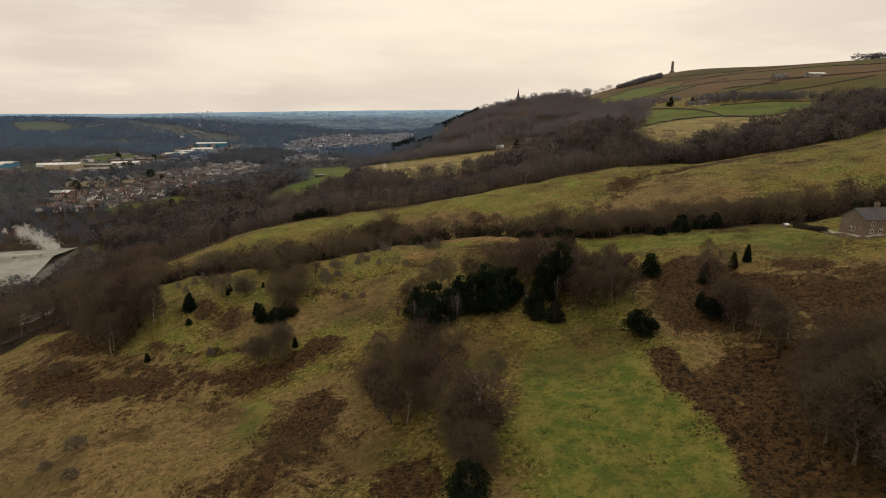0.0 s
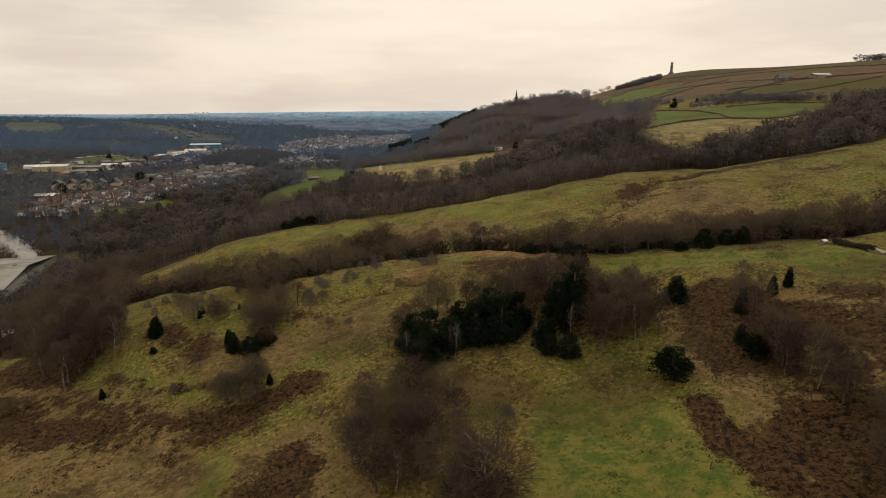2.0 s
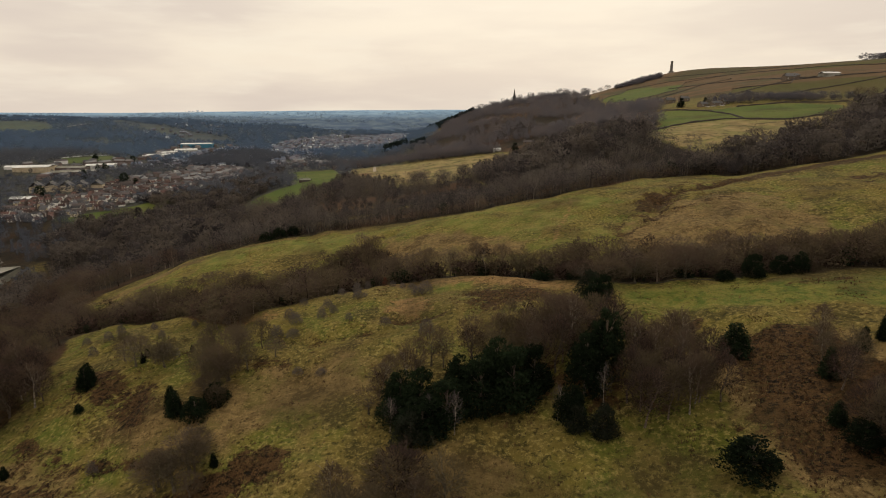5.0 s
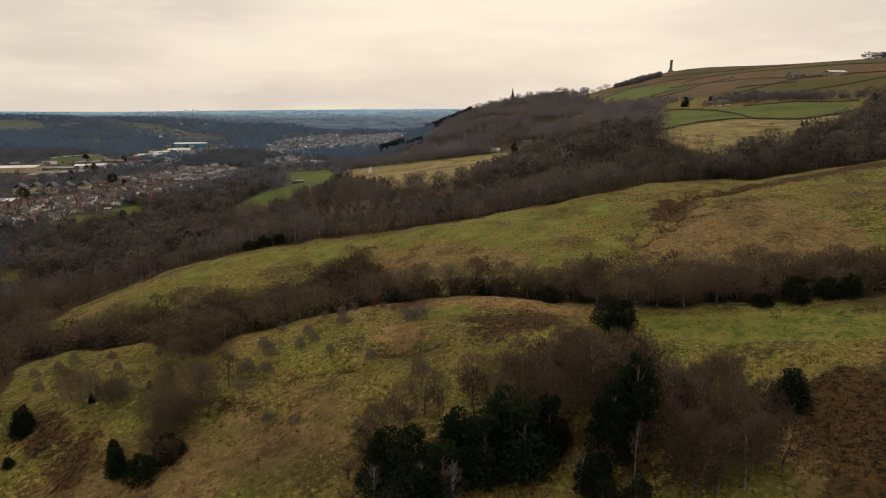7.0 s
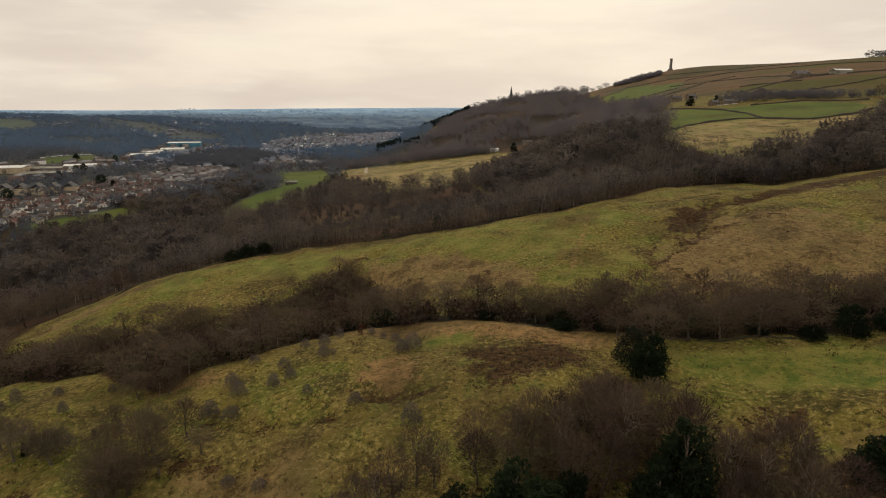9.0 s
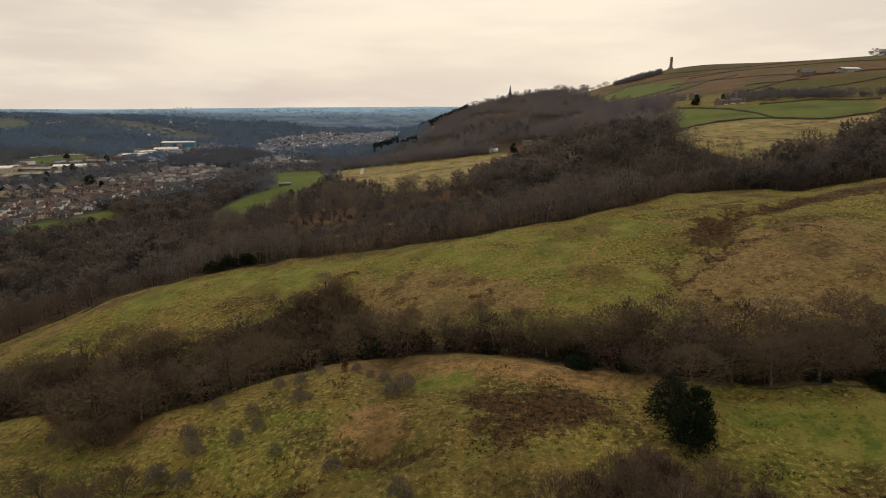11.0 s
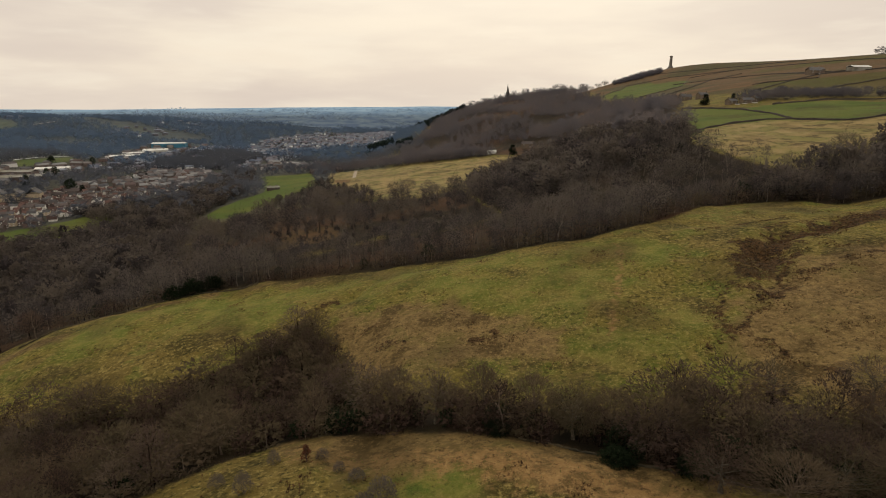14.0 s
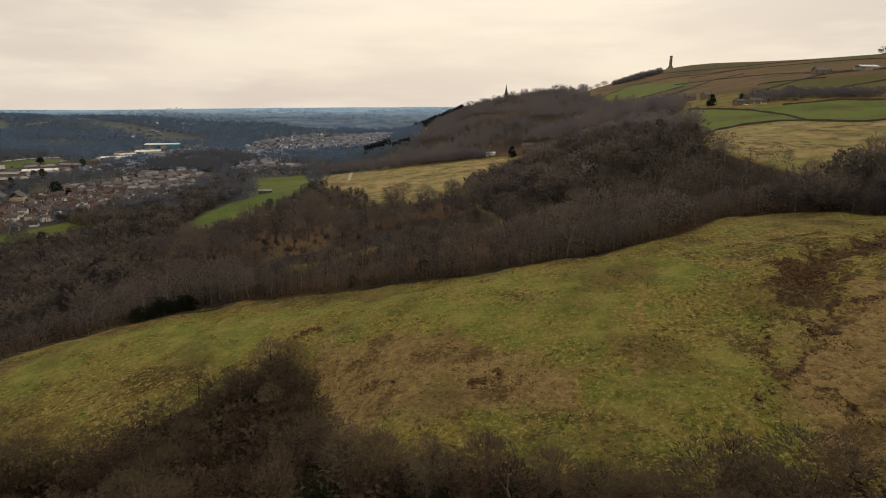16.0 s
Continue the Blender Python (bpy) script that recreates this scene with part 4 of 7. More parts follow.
def grow(height, spread, shape, limbs=9, branches=7, twigs_each=14, thick=0.028, twig_width=0.022, shell=1500, shell_width=1.7, shell_length=(0.05, 0.11)):
    """Trunk, limbs and twigs of one bare tree. shape: 'oak' rounded, 'birch' upright, 'bush' from the ground."""
    trunk, boughs, spray = Wood(), Wood(), Wood()
    up = np.array((0, 0, 1.0))
    lean = np.array((*gen.normal(0, 0.04, 2), 1.0))
    top = {"oak": 0.62, "birch": 0.92, "bush": 0.25}[shape] * height
    r0 = thick * height
    pts, n = [np.zeros(3)], 5
    for k in range(n):
        pts.append(pts[-1] + unit(lean + np.array((*gen.normal(0, 0.10, 2), 0))) * top / n)
    pts[0][2] = -0.4
    rad = [r0 * (1 - 0.85 * k / n) for k in range(n + 1)]
    for k in range(n):
        trunk.limb(pts[k], pts[k + 1], rad[k] * (1.35 if k == 0 else 1), rad[k + 1], 5)
    for i in range(limbs):
        s = {"oak": 0.38, "birch": 0.30, "bush": 0.02}[shape] + gen.uniform(0, 1) * {"oak": 0.62, "birch": 0.66, "bush": 0.5}[shape]
        k = min(int(s * n), n - 1)
        base = pts[k] + (pts[k + 1] - pts[k]) * (s * n - k)
        a = 2.4 * i + gen.uniform(-0.5, 0.5)
        out_dir = np.array((math.cos(a), math.sin(a), 0))
        rise = {"oak": gen.uniform(0.25, 1.0), "birch": gen.uniform(0.9, 1.8), "bush": gen.uniform(0.5, 1.8)}[shape]
        reach = spread * {"oak": gen.uniform(0.75, 1.1), "birch": 1.15 * (1.1 - 0.6 * s), "bush": gen.uniform(0.7, 1.1)}[shape]
        if shape != "oak":
            reach = min(reach, (height - base[2]) / max(rise, 0.3) * 0.9 + 0.2)
        d, p, r = unit(out_dir + rise * up), base, r0 * 0.42 * (1 - 0.5 * s)
        steps = 3
        length = reach * math.sqrt(1 + 0.5 * rise * rise)
        for j in range(steps):
            d = unit(d + gen.normal(0, 0.22, 3) + up * (0.10 if shape == "oak" else 0.18))
            q = p + d * length / steps
            boughs.limb(p, q, r, r * 0.62, 4 if j == 0 else 3)
            for _ in range(max(1, branches // steps)):
                bp = p + (q - p) * gen.uniform(0.15, 1)
                bd = unit(d + gen.normal(0, 0.65, 3) + 0.25 * up)
                bl = length * gen.uniform(0.25, 0.48)
                bq = bp + bd * bl
                bm_ = (bp + bq) / 2 + gen.normal(0, 0.06 * bl, 3)
                boughs.limb(bp, bm_, r * 0.45, r * 0.3, 3)
                boughs.limb(bm_, bq, r * 0.3, r * 0.12, 3)
                for _ in range(twigs_each):
                    s2 = gen.uniform(0.2, 1.05)
                    tp = bp + (bq - bp) * s2
                    td = unit(bd + gen.normal(0, 0.75, 3) + 0.3 * up)
                    spray.twig(tp, tp + td * bl * gen.uniform(0.25, 0.6), twig_width)
            p, r = q, r * 0.62
    for _ in range(shell):
        d = unit(gen.normal(size=3))
        if shape == "bush":
            d[2] = abs(d[2])
        f = gen.uniform(0.15, 1) ** 0.33
        mid = {"oak": 0.62, "birch": 0.58, "bush": 0.05}[shape] * height
        tall = {"oak": 0.36, "birch": 0.41, "bush": 0.9}[shape] * height
        pinch = 1 - 0.45 * max(0.0, d[2] * f) if shape == "birch" else 1
        p = np.array((d[0] * spread * 1.05 * f * pinch, d[1] * spread * 1.05 * f * pinch, mid + d[2] * tall * f))
        p[2] = max(p[2], 0.05)
        way = unit(d * np.array((1, 1, 0.6)) + gen.normal(0, 0.45, 3) + up * (0.35 if shape == "oak" else 0.9))
        spray.twig(p, p + way * height * gen.uniform(*shell_length), twig_width * shell_width, d)
    return trunk, boughs, spray


def tree_thing(name, height, spread, shape, bark_mat, tone, label, category="tree", group="", crown_mat=None, **more):
    """One bare tree: trunk, limbs and a crown of twigs under an Empty at its foot."""
    trunk, boughs, spray = grow(height, spread, shape, **more)
    root = empty(name)
    n = len(trunk.v)
    raw("trunk", trunk.v + boughs.v, trunk.f + [tuple(i + n for i in f) for f in boughs.f], bark_mat, root)
    raw("crown", spray.v, spray.f, crown_mat or twigs, root, tint=np.full(len(spray.v), tone))
    return tagged(root, label, category, group)


def leafy_thing(name, height, width, shape, mat, label, category="tree", group="", leaves=1500, size=0.30, gap=0.0):
    """An evergreen: a trunk, a few limbs and a crown of small leaf clumps with an uneven outline."""
    trunk, crown = Wood(), Wood()
    trunk.limb(np.array((0, 0, -0.4)), np.array((0, 0, height * 0.8)), 0.03 * height, 0.01 * height, 5)
    lobes = []
    for _ in range(30):
        a, s = gen.uniform(0, 6.28), gen.uniform(0.08, 0.92) ** 1.15
        rr = width / 2 * (1 - s) * 0.8 if shape == "cone" else width / 2 * 0.74 * (1 - s) ** 0.6 * min(1.0, 0.45 + 3 * s)
        lobes.append((np.array((rr * math.cos(a), rr * math.sin(a), s * height)), 0.22 * width * (1.15 - 0.65 * s) * gen.uniform(0.75, 1.2)))
        trunk.limb(np.array((0, 0, max(0.1, s * height * 0.7))), lobes[-1][0], 0.010 * height, 0.004 * height, 3)
    for _ in range(leaves):
        if shape == "cone":
            # boughs in tiers that droop and narrow to the tip
            z = 1 - math.sqrt(gen.uniform(0.004, 1))
            a = gen.uniform(0, 6.28)
            edge_r = width / 2 * (1 - z) ** 0.5 * (0.86 + 0.14 * math.sin(9 * z * 6.28)) * (0.9 + 0.14 * math.sin(5 * a + 11 * z))
            rad = edge_r * gen.uniform(0.45, 1.06)
            d = np.array((math.cos(a), math.sin(a), 0.15))
            p = np.array((rad * d[0], rad * d[1], (0.03 + 0.95 * z) * height - 0.10 * rad))
        else:
            c, r = lobes[gen.integers(len(lobes))]
            d = unit(gen.normal(size=3))
            p = c + d * r * gen.uniform(0.5, 1.08) * np.array((1, 1, 0.8))
        p[2] = min(max(p[2], 0.02 * height + gen.uniform(0, 0.1)), height)
        u, w = unit(np.cross(d, gen.normal(size=3))), unit(d * 0.6 + gen.normal(0, 0.8, 3))
        e = size * gen.uniform(0.5, 1.2)
        n = len(crown.v)
        crown.v += [p - u * e, p + u * e, p + w * e * 1.6]
        crown.f.append((n, n + 1, n + 2))
    root = empty(name)
    raw("trunk", trunk.v, trunk.f, bark, root)
    raw("crown", crown.v, crown.f, mat, root)
    return tagged(root, label, category, group)


def plant(models, places, seed=1):
    """Stands copies of the models at (x, y, height, width). The first use of a model is the model itself."""
    r = np.random.default_rng(seed)
    for x, y, h, w in places:
        m = models[r.integers(len(models))]
        base_h, base_w = m["size_h"], m["size_w"]
        ob = copy_thing(m, pose(x, y, float(land(x, y)), 0, 0, r.uniform(0, 360)))
        ob.scale = (w / base_w, w / base_w, h / base_h)


def sized(ob, h, w):
    ob["size_h"], ob["size_w"] = h, w
    return ob


MODELS = []


def model(ob, h, w):
    MODELS.append(ob)
    return sized(ob, h, w)


oaks = [model(tree_thing("oak_tree", 10, 4.6, "oak", oak_bark, 0.2 + 0.3 * k, "bare grey-brown oak with a wide rounded winter crown", "tree", "bare trees on the hillside", limbs=12, branches=9, twigs_each=8, thick=0.034, twig_width=0.020, shell=1500), 10, 10) for k in range(3)]
old_oaks = [model(tree_thing("old_oak", 16, 7, "oak", bark, 0.2 + 0.2 * k, "tall old bare oak on the wooded slope", "tree", "old oaks on the slope", limbs=12, branches=8, twigs_each=7, thick=0.034, twig_width=0.05, shell=950, crown_mat=wood_twigs), 16, 15) for k in range(3)]
birches = [model(tree_thing("birch_tree", 10, 2.6, "birch", pale_bark if k == 1 else bark, 0.05 + 0.18 * k, "slender bare birch with upright purple-brown twigs", "tree", "bare trees on the hillside", limbs=14, branches=6, twigs_each=8, thick=0.014, twig_width=0.020, shell=1000), 10, 6) for k in range(3)]
alders = [model(tree_thing("alder_tree", 10, 3.6, "birch", bark, 0.3 + 0.25 * k, "bare brown alder with a dense rounded crown", "tree", "bare trees on the hillside", limbs=14, branches=6, twigs_each=9, thick=0.018, twig_width=0.021, shell=1500), 10, 7.5) for k in range(2)]
bushes = [model(tree_thing("thorn_bush", 3, 1.5, "bush", bark, 0.5 + 0.4 * k, "small bare grey hawthorn bush on open grass", "bush", "hawthorns on the hillside", limbs=10, branches=6, twigs_each=8, thick=0.014, twig_width=0.012, shell=1300, shell_width=2.1, crown_mat=thorn_twigs), 3, 3) for k in range(2)]
conifers = [model(leafy_thing("conifer", 6, 4.4, "cone", needles, "dark green young conifer, dense to the ground", "tree", "evergreens on the hillside", leaves=4200, size=0.165), 6, 4.4) for _ in range(2)]
hollies = [model(leafy_thing("holly_tree", 8, 7, "round", needles, "dense dark green holly with a lumpy crown", "tree", "evergreens on the hillside", leaves=4200, size=0.22), 8, 5.9) for _ in range(2)]
ivies = [model(leafy_thing("rhododendron", 5, 6, "round", holly, "grey-green rounded evergreen bush", "bush", "evergreens on the hillside", leaves=4200, size=0.17), 5, 6)]
saplings = [model(tree_thing("ash_sapling", 8, 1.7, "birch", pale_bark, 0.9, "slender pale ash sapling among dark evergreens", "tree", "bare trees on the hillside", crown_mat=thorn_twigs, limbs=14, branches=6, twigs_each=7, thick=0.014, twig_width=0.016, shell=260), 8, 4)]
beeches = [model(leafy_thing("young_beech", 3, 2, "round", rust_leaves, "young beech still holding rusty dead leaves", "tree", leaves=1200, size=0.1), 3, 2)]

SAPLINGS = [(3.6, 139.6, 8.5, 3.6), (-1, 142, 7, 3.2), (30.5, 142.5, 9, 3.2), (22, 141, 7, 3.2), (-8, 143, 7, 3.2)]
CONIFERS = [(-84.2, 177.3, 5.9, 4.4), (-80, 166, 2.2, 2.6), (-56.5, 161.1, 4.6, 3.4), (-40.1, 141.6, 3.0, 2.0), (-74, 186.2, 2.8, 2.0), (-85, 149.1, 3.0, 2.2), (-62.4, 186.2, 2.0, 1.6), (58.3, 152, 6.6, 7.6), (77.8, 145.2, 4.8, 3.0), (81.7, 145.9, 5.4, 2.8), (67.4, 138.7, 5.8, 3.8), (62.1, 128.1, 4.3, 3.4), (65.8, 93.3, 1.6, 1.4), (-54.1, 157.4, 6, 4.8), (-73.8, 183.3, 3, 1.6), (-83.9, 175.4, 6, 5.4)]
plant(conifers, CONIFERS, 2)
HOLLIES = [(-6.5, 149.5, 8, 7), (-2.5, 147, 9, 7), (-46.9, 160.3, 5, 4.3), (62.1, 122.5, 5, 5.2), (46, 122.3, 6.2, 7.8), (-2.1, 141.5, 7, 9), (2.4, 143.6, 8.5, 7.6), (8.7, 146.2, 11, 8.5), (14.9, 147.2, 12, 9), (-7.6, 145.2, 5.5, 6.5), (12.2, 151.2, 12, 8), (24, 140.4, 7.5, 5.6), (28.1, 146.5, 13, 7.5), (32.6, 149.9, 14, 7.5), (4.1, 76.7, 6, 6.5), (4.9, 150.6, 8, 6.4), (19.2, 149.9, 9.5, 6.4), (38.6, 178.7, 8, 6.0), (42, 184, 7, 5.2)]
HOLLIES += [(40, 205, 3.8, 5), (-49.1, 155.9, 5, 5.4), (-47, 161.9, 4.4, 5), (15, 221, 3, 4), (-46, 218, 3.6, 5), (81.5, 189, 6.6, 5.4), (87.7, 188, 5.3, 4.7), (75, 190, 3, 4.8), (66, 194, 3, 5), (48, 202.5, 3.3, 5.3), (31, 210, 2.8, 4.9), (92, 187, 5.9, 4.7), (-70, 232, 5, 6), (-88, 244, 5, 6), (-50, 236, 5, 6)]
plant(hollies, HOLLIES, 3)
plant(hollies, [(66, 88, 4.5, 5), (72, 78, 6, 6), (78, 96, 4, 5), (64, 72, 5, 5)], 33)
plant(ivies, [(28.9, 136.8, 5.4, 6), (-4, 138.5, 6.5, 8.5), (24.5, 138.5, 5, 5), (39.3, 187.1, 7, 7.8), (66, 76, 8, 9), (71, 80, 9, 9), (74, 71, 9, 10), (63, 70, 6, 7), (77, 84, 6, 7)], 4)
plant(saplings, SAPLINGS, 41)
plant(beeches, [(-15.5, 217.8, 3, 2), (-70, 256, 4, 3)], 5)
CLUMP = [(-10.7, 115.4, 11.5, 9), (-6, 125.4, 10, 11), (1.7, 96.2, 12, 11), (7.6, 92.5, 12, 14), (3.4, 88, 10, 11), (-14.6, 109.6, 11, 8), (-10.5, 101.5, 11, 8.5), (-2.8, 105.8, 12, 10), (3.5, 86.4, 9, 8), (8.7, 91, 8, 6), (-18, 119, 7, 7), (-5, 113, 11, 9), (-13, 122, 9, 8)]
plant(birches + oaks[:2], CLUMP, 6)


def thicket(models, outline, gap, seed, low, high, wide):
    """Single trees that grow close together inside an outline."""
    r = np.random.default_rng(seed)
    x, y = scatter(outline, gap, seed)
    plant(models, [(px, py, h, h * wide * r.uniform(0.85, 1.2)) for px, py, h in zip(x, y, r.uniform(low, high, len(x)))], seed)


thicket(birches + oaks[:2] + alders[:1], [(-19, 128), (-9, 133), (1, 126), (10, 107), (11, 89), (8, 78), (2, 80), (-4, 94), (-14, 103)], 5.4, 106, 6.5, 10.5, 0.85)
thicket(birches, [(70, 148), (74, 138), (73, 118), (71, 101), (64, 103), (62, 116), (65, 135)], 5.0, 107, 5, 9, 0.75)
thicket(birches, [(37, 155), (51, 153), (50, 136), (35, 136)], 3.5, 108, 8, 12, 0.62)
thicket(oaks + alders, [(67, 99), (86, 100), (82, 64), (57, 60), (58, 82)], 5.8, 109, 7, 11, 1.05)
thicket(birches, [(-124, 190), (-100, 192), (-92, 168), (-104, 160), (-122, 172)], 5.6, 110, 8, 13, 0.7)
thicket(alders + oaks[1:], [(-56, 168), (-44, 170), (-42, 158), (-54, 160)], 5.0, 111, 5, 8, 0.9)
thicket(alders, [(-53, 144), (-42, 146), (-42, 135), (-53, 136)], 4.6, 112, 4.5, 7.5, 1.0)
thicket(birches, [(-14, 158), (-8, 148), (-2, 158), (14, 164), (30, 172), (40, 160), (34, 152), (16, 156)], 4.2, 113, 6, 10, 0.75)
MID = [(40.1, 137.2, 11, 6.5), (43.7, 137.2, 11, 6.5), (36.5, 140.4, 11.5, 6.5), (34.8, 142.6, 11, 6.5), (46, 139, 9.5, 6), (48, 142, 9, 6), (64.7, 117.8, 9.5, 7), (67.3, 113.6, 9.5, 7), (64.5, 122.7, 9.5, 6.5), (67.2, 118, 9, 6.3), (73, 150.1, 7, 5.5), (71, 146, 6, 5), (66.4, 103.5, 8, 6.7), (65, 107.9, 6.9, 5.8)]
plant(birches, MID, 7)
EAST = [(61, 78, 11, 10), (66, 74, 13, 12), (68, 84, 9.5, 9), (63.2, 89, 5.9, 6), (71, 80, 12, 11), (75, 72, 12, 11), (64, 68, 9, 9), (78, 88, 9, 9), (73, 92, 7, 8), (69, 91, 10, 12), (74, 86, 12, 13), (79, 79, 12, 13), (70, 75, 13, 13), (82, 92, 10, 12)]
plant(oaks + alders, EAST, 8)
CLUMP2 = [(19.5, 159.7, 11, 6.7), (24.8, 162, 12, 8), (16.5, 164.3, 11, 6.9), (-0.7, 161.1, 9.5, 6.8), (-4, 156.9, 10, 6.6), (7.9, 162.3, 10, 6.8), (20.4, 152.7, 12, 6.2), (27.5, 157.7, 13, 9.5), (33.5, 163.1, 11.5, 9.5), (35.3, 155.3, 13.5, 9.8), (-10.5, 154.7, 6.6, 6.6), (-12.6, 149.3, 5.6, 6.4), (1.9, 160, 9, 5.2), (13.5, 163, 9, 6.2), (38, 150, 12, 8), (30, 168, 9, 7), (24, 153, 12, 8)]
plant(birches + oaks[:1], CLUMP2, 9)
LEFT = [(-45.3, 142.6, 8.5, 9), (-50.6, 140, 7, 8), (-46.5, 139, 8, 8.5), (-48.4, 167, 10, 8.5), (-67.2, 180, 6.5, 6.5), (-75, 185, 6.5, 4.9), (-43.6, 172.3, 6.5, 5.5), (-47.5, 178, 7, 6), (-53.8, 173, 8, 7), (-52, 168, 9, 8), (-112, 152, 4.5, 7), (-38, 176, 5, 5), (-55.5, 182.4, 7.6, 7.1)]
LEFT += [(-47.3, 175.3, 9.4, 8.9), (-42.9, 181.8, 7.6, 6.4), (-46.7, 168.8, 6.3, 7.3), (-55, 177.6, 6.8, 6.8), (-49.3, 183.1, 7.1, 7.1), (-74.9, 181.8, 8.2, 8.2), (-66.5, 179.6, 8.1, 8.1), (-79.4, 185, 7.3, 6), (-61.8, 201, 6, 8), (-54.9, 201, 6, 7), (-66, 208, 6, 7)]
plant(alders + oaks[1:], LEFT, 10)
LEFT_BIRCH = [(-107, 172, 15, 10), (-100, 171, 14, 10), (-116, 178, 14, 11), (-110, 184, 15, 10), (-104, 182, 14, 9), (-98, 178, 13, 9), (-114, 169, 12, 9), (-119, 188, 14, 10), (-124, 180, 13, 10), (-103, 163, 11, 9)]
plant(birches, LEFT_BIRCH, 11)
THORNS = [(-40.2, 198.1, 3.4, 3.2), (-30.4, 194.2, 3.8, 2.6), (-28, 198.3, 2.6, 2.6), (-36.4, 186.4, 2.7, 3.7), (-22.2, 188.3, 2.2, 2.0), (-1.9, 175, 4.3, 3.8), (-2.7, 206, 4.2, 4.2), (-5, 204, 3, 3.4), (-23.1, 210.6, 3.5, 2.9), (-21, 219, 2.8, 2.1), (-38.5, 208, 2.4, 2.6), (-13.2, 219, 2.1, 2.1), (-28.3, 214, 2.5, 2.5), (-6.9, 211.9, 2, 2.6), (-91.9, 206.2, 3.8, 2.5), (-67.8, 183.1, 5.2, 6.3), (-9.9, 214.7, 1.9, 1.9), (-54.1, 212, 2.9, 2.9), (-20.1, 204.6, 1.5, 1.5)]
plant(bushes, THORNS, 12)
THORNS_B = [(13.4, 118.7, 3.2, 2.6), (-65.3, 145.7, 3.2, 2.2), (-93.3, 194.3, 3.1, 2.5), (-100, 202.7, 2.6, 2.6), (-93.9, 203.1, 3, 2.6), (-75.6, 197.4, 2.9, 2.1), (-37.2, 193.3, 3.6, 3.6), (-41.3, 188.2, 3.9, 3.9), (-30.5, 203.4, 3, 3), (-22, 203.8, 3, 3), (-31.1, 169, 2.1, 2.5), (-25.4, 166.9, 2.1, 2.5), (-12.4, 183.3, 2.6, 3), (-84.3, 104.1, 2.2, 2.9), (-81.1, 109.6, 3.8, 5), (-75, 98.4, 2.3, 3.4), (-112.3, 136.2, 2.4, 3), (-60, 204, 2.4, 2.4), (-82, 206, 2.2, 2), (-70, 206, 2.2, 2)]
plant(bushes, THORNS_B, 13)
EDGE_OAKS = [(40.8, 200.1, 6.4, 10), (46.3, 194.7, 7.7, 11), (54.4, 196.9, 7, 10.5), (59.2, 193.7, 9.3, 10), (65.6, 192.1, 9, 11.5), (45, 216, 10, 11), (33, 218, 9.5, 9), (56, 208, 8.5, 10), (66, 206, 9, 10), (78, 203, 8, 8), (12.7, 226, 11, 8.7), (5, 229, 10.5, 8), (21, 222, 10, 9.5)]
EDGE_OAKS += [(-2, 232, 10.5, 9), (27, 219, 9.5, 9), (39, 211, 9.5, 8.5), (60, 222, 8, 10), (74, 218, 8.5, 11), (86, 214, 9, 11), (92, 200, 10, 10), (100, 202, 10.5, 11), (108, 196, 10, 10), (118, 196, 11, 11), (128, 192, 11, 11), (140, 190, 11, 11)]
plant(oaks + alders[:1], EDGE_OAKS, 14)
OLD_OAKS = [(-139.7, 502.8, 17, 15), (-114, 495.4, 16, 14), (-100.6, 499.8, 20, 16), (-74.3, 471, 18, 13), (-65.3, 505.5, 19, 17), (-42.9, 455.3, 17, 18), (-31.5, 488.6, 17, 17), (-13, 491.7, 16, 15), (21.2, 471.5, 18, 13), (33.4, 483.6, 17, 13), (48.9, 477.8, 17, 15), (-163, 508.3, 14, 14), (-150, 486, 15, 15), (-126, 520, 14, 14), (-84, 486, 15, 12), (-54, 476, 16, 14), (-20, 462, 14, 14), (2, 474, 14, 14), (10, 500, 13, 14), (-5, 442, 13, 14), (-62, 440, 13, 13), (-100, 452, 14, 13), (-128, 458, 14, 14), (-112, 430, 13, 13), (-30, 436, 12, 13), (-84, 425, 12, 12), (-12, 588, 12, 14), (24, 553, 12, 13), (186.8, 383.8, 13, 14)]
plant(old_oaks, [(x, y, h * (1.3 if x < -55 else 1.08), w * (1.15 if x < -55 else 1)) for x, y, h, w in OLD_OAKS], 115)
HIGH = [(-94, 470, 19, 17), (-78.4, 470, 18, 13), (-58.5, 458, 19, 16), (-34.7, 428, 17, 16), (-12.9, 480, 16, 15), (18.7, 446, 17, 12), (26.3, 449, 17, 13), (34, 452, 17, 13), (-150, 520, 16, 17), (-128, 480, 15, 17), (-111, 478, 16, 17), (-20, 560, 14, 14), (5, 540, 13, 13)]
plant(old_oaks, [(x, y, h * (1.25 if x < -55 else 1.05), w) for x, y, h, w in HIGH], 15)
plant(oaks, [(506, 1782, 17, 22), (482, 1764, 15, 20), (458, 1748, 13, 18), (436, 649, 13, 12), (447, 645, 12, 11), (345, 1500, 14, 20), (330, 1440, 13, 18)], 17)
plant(hollies, [(-80, 334, 6, 8), (-86, 332, 5, 8), (-74, 337, 5.5, 7), (269, 688, 11, 8), (289.5, 676, 9, 5), (-681, 1192, 13, 12), (-521, 890, 15, 9), (-416, 833, 11, 7), (-420, 994, 11, 14), (-282, 754, 9, 11), (105, 812, 13, 9)], 16)
for ob in MODELS:
    for o in (*ob.children_recursive, ob):
        bpy.data.objects.remove(o)

# ---------------------------------------------------------------- woods, too many trees to count


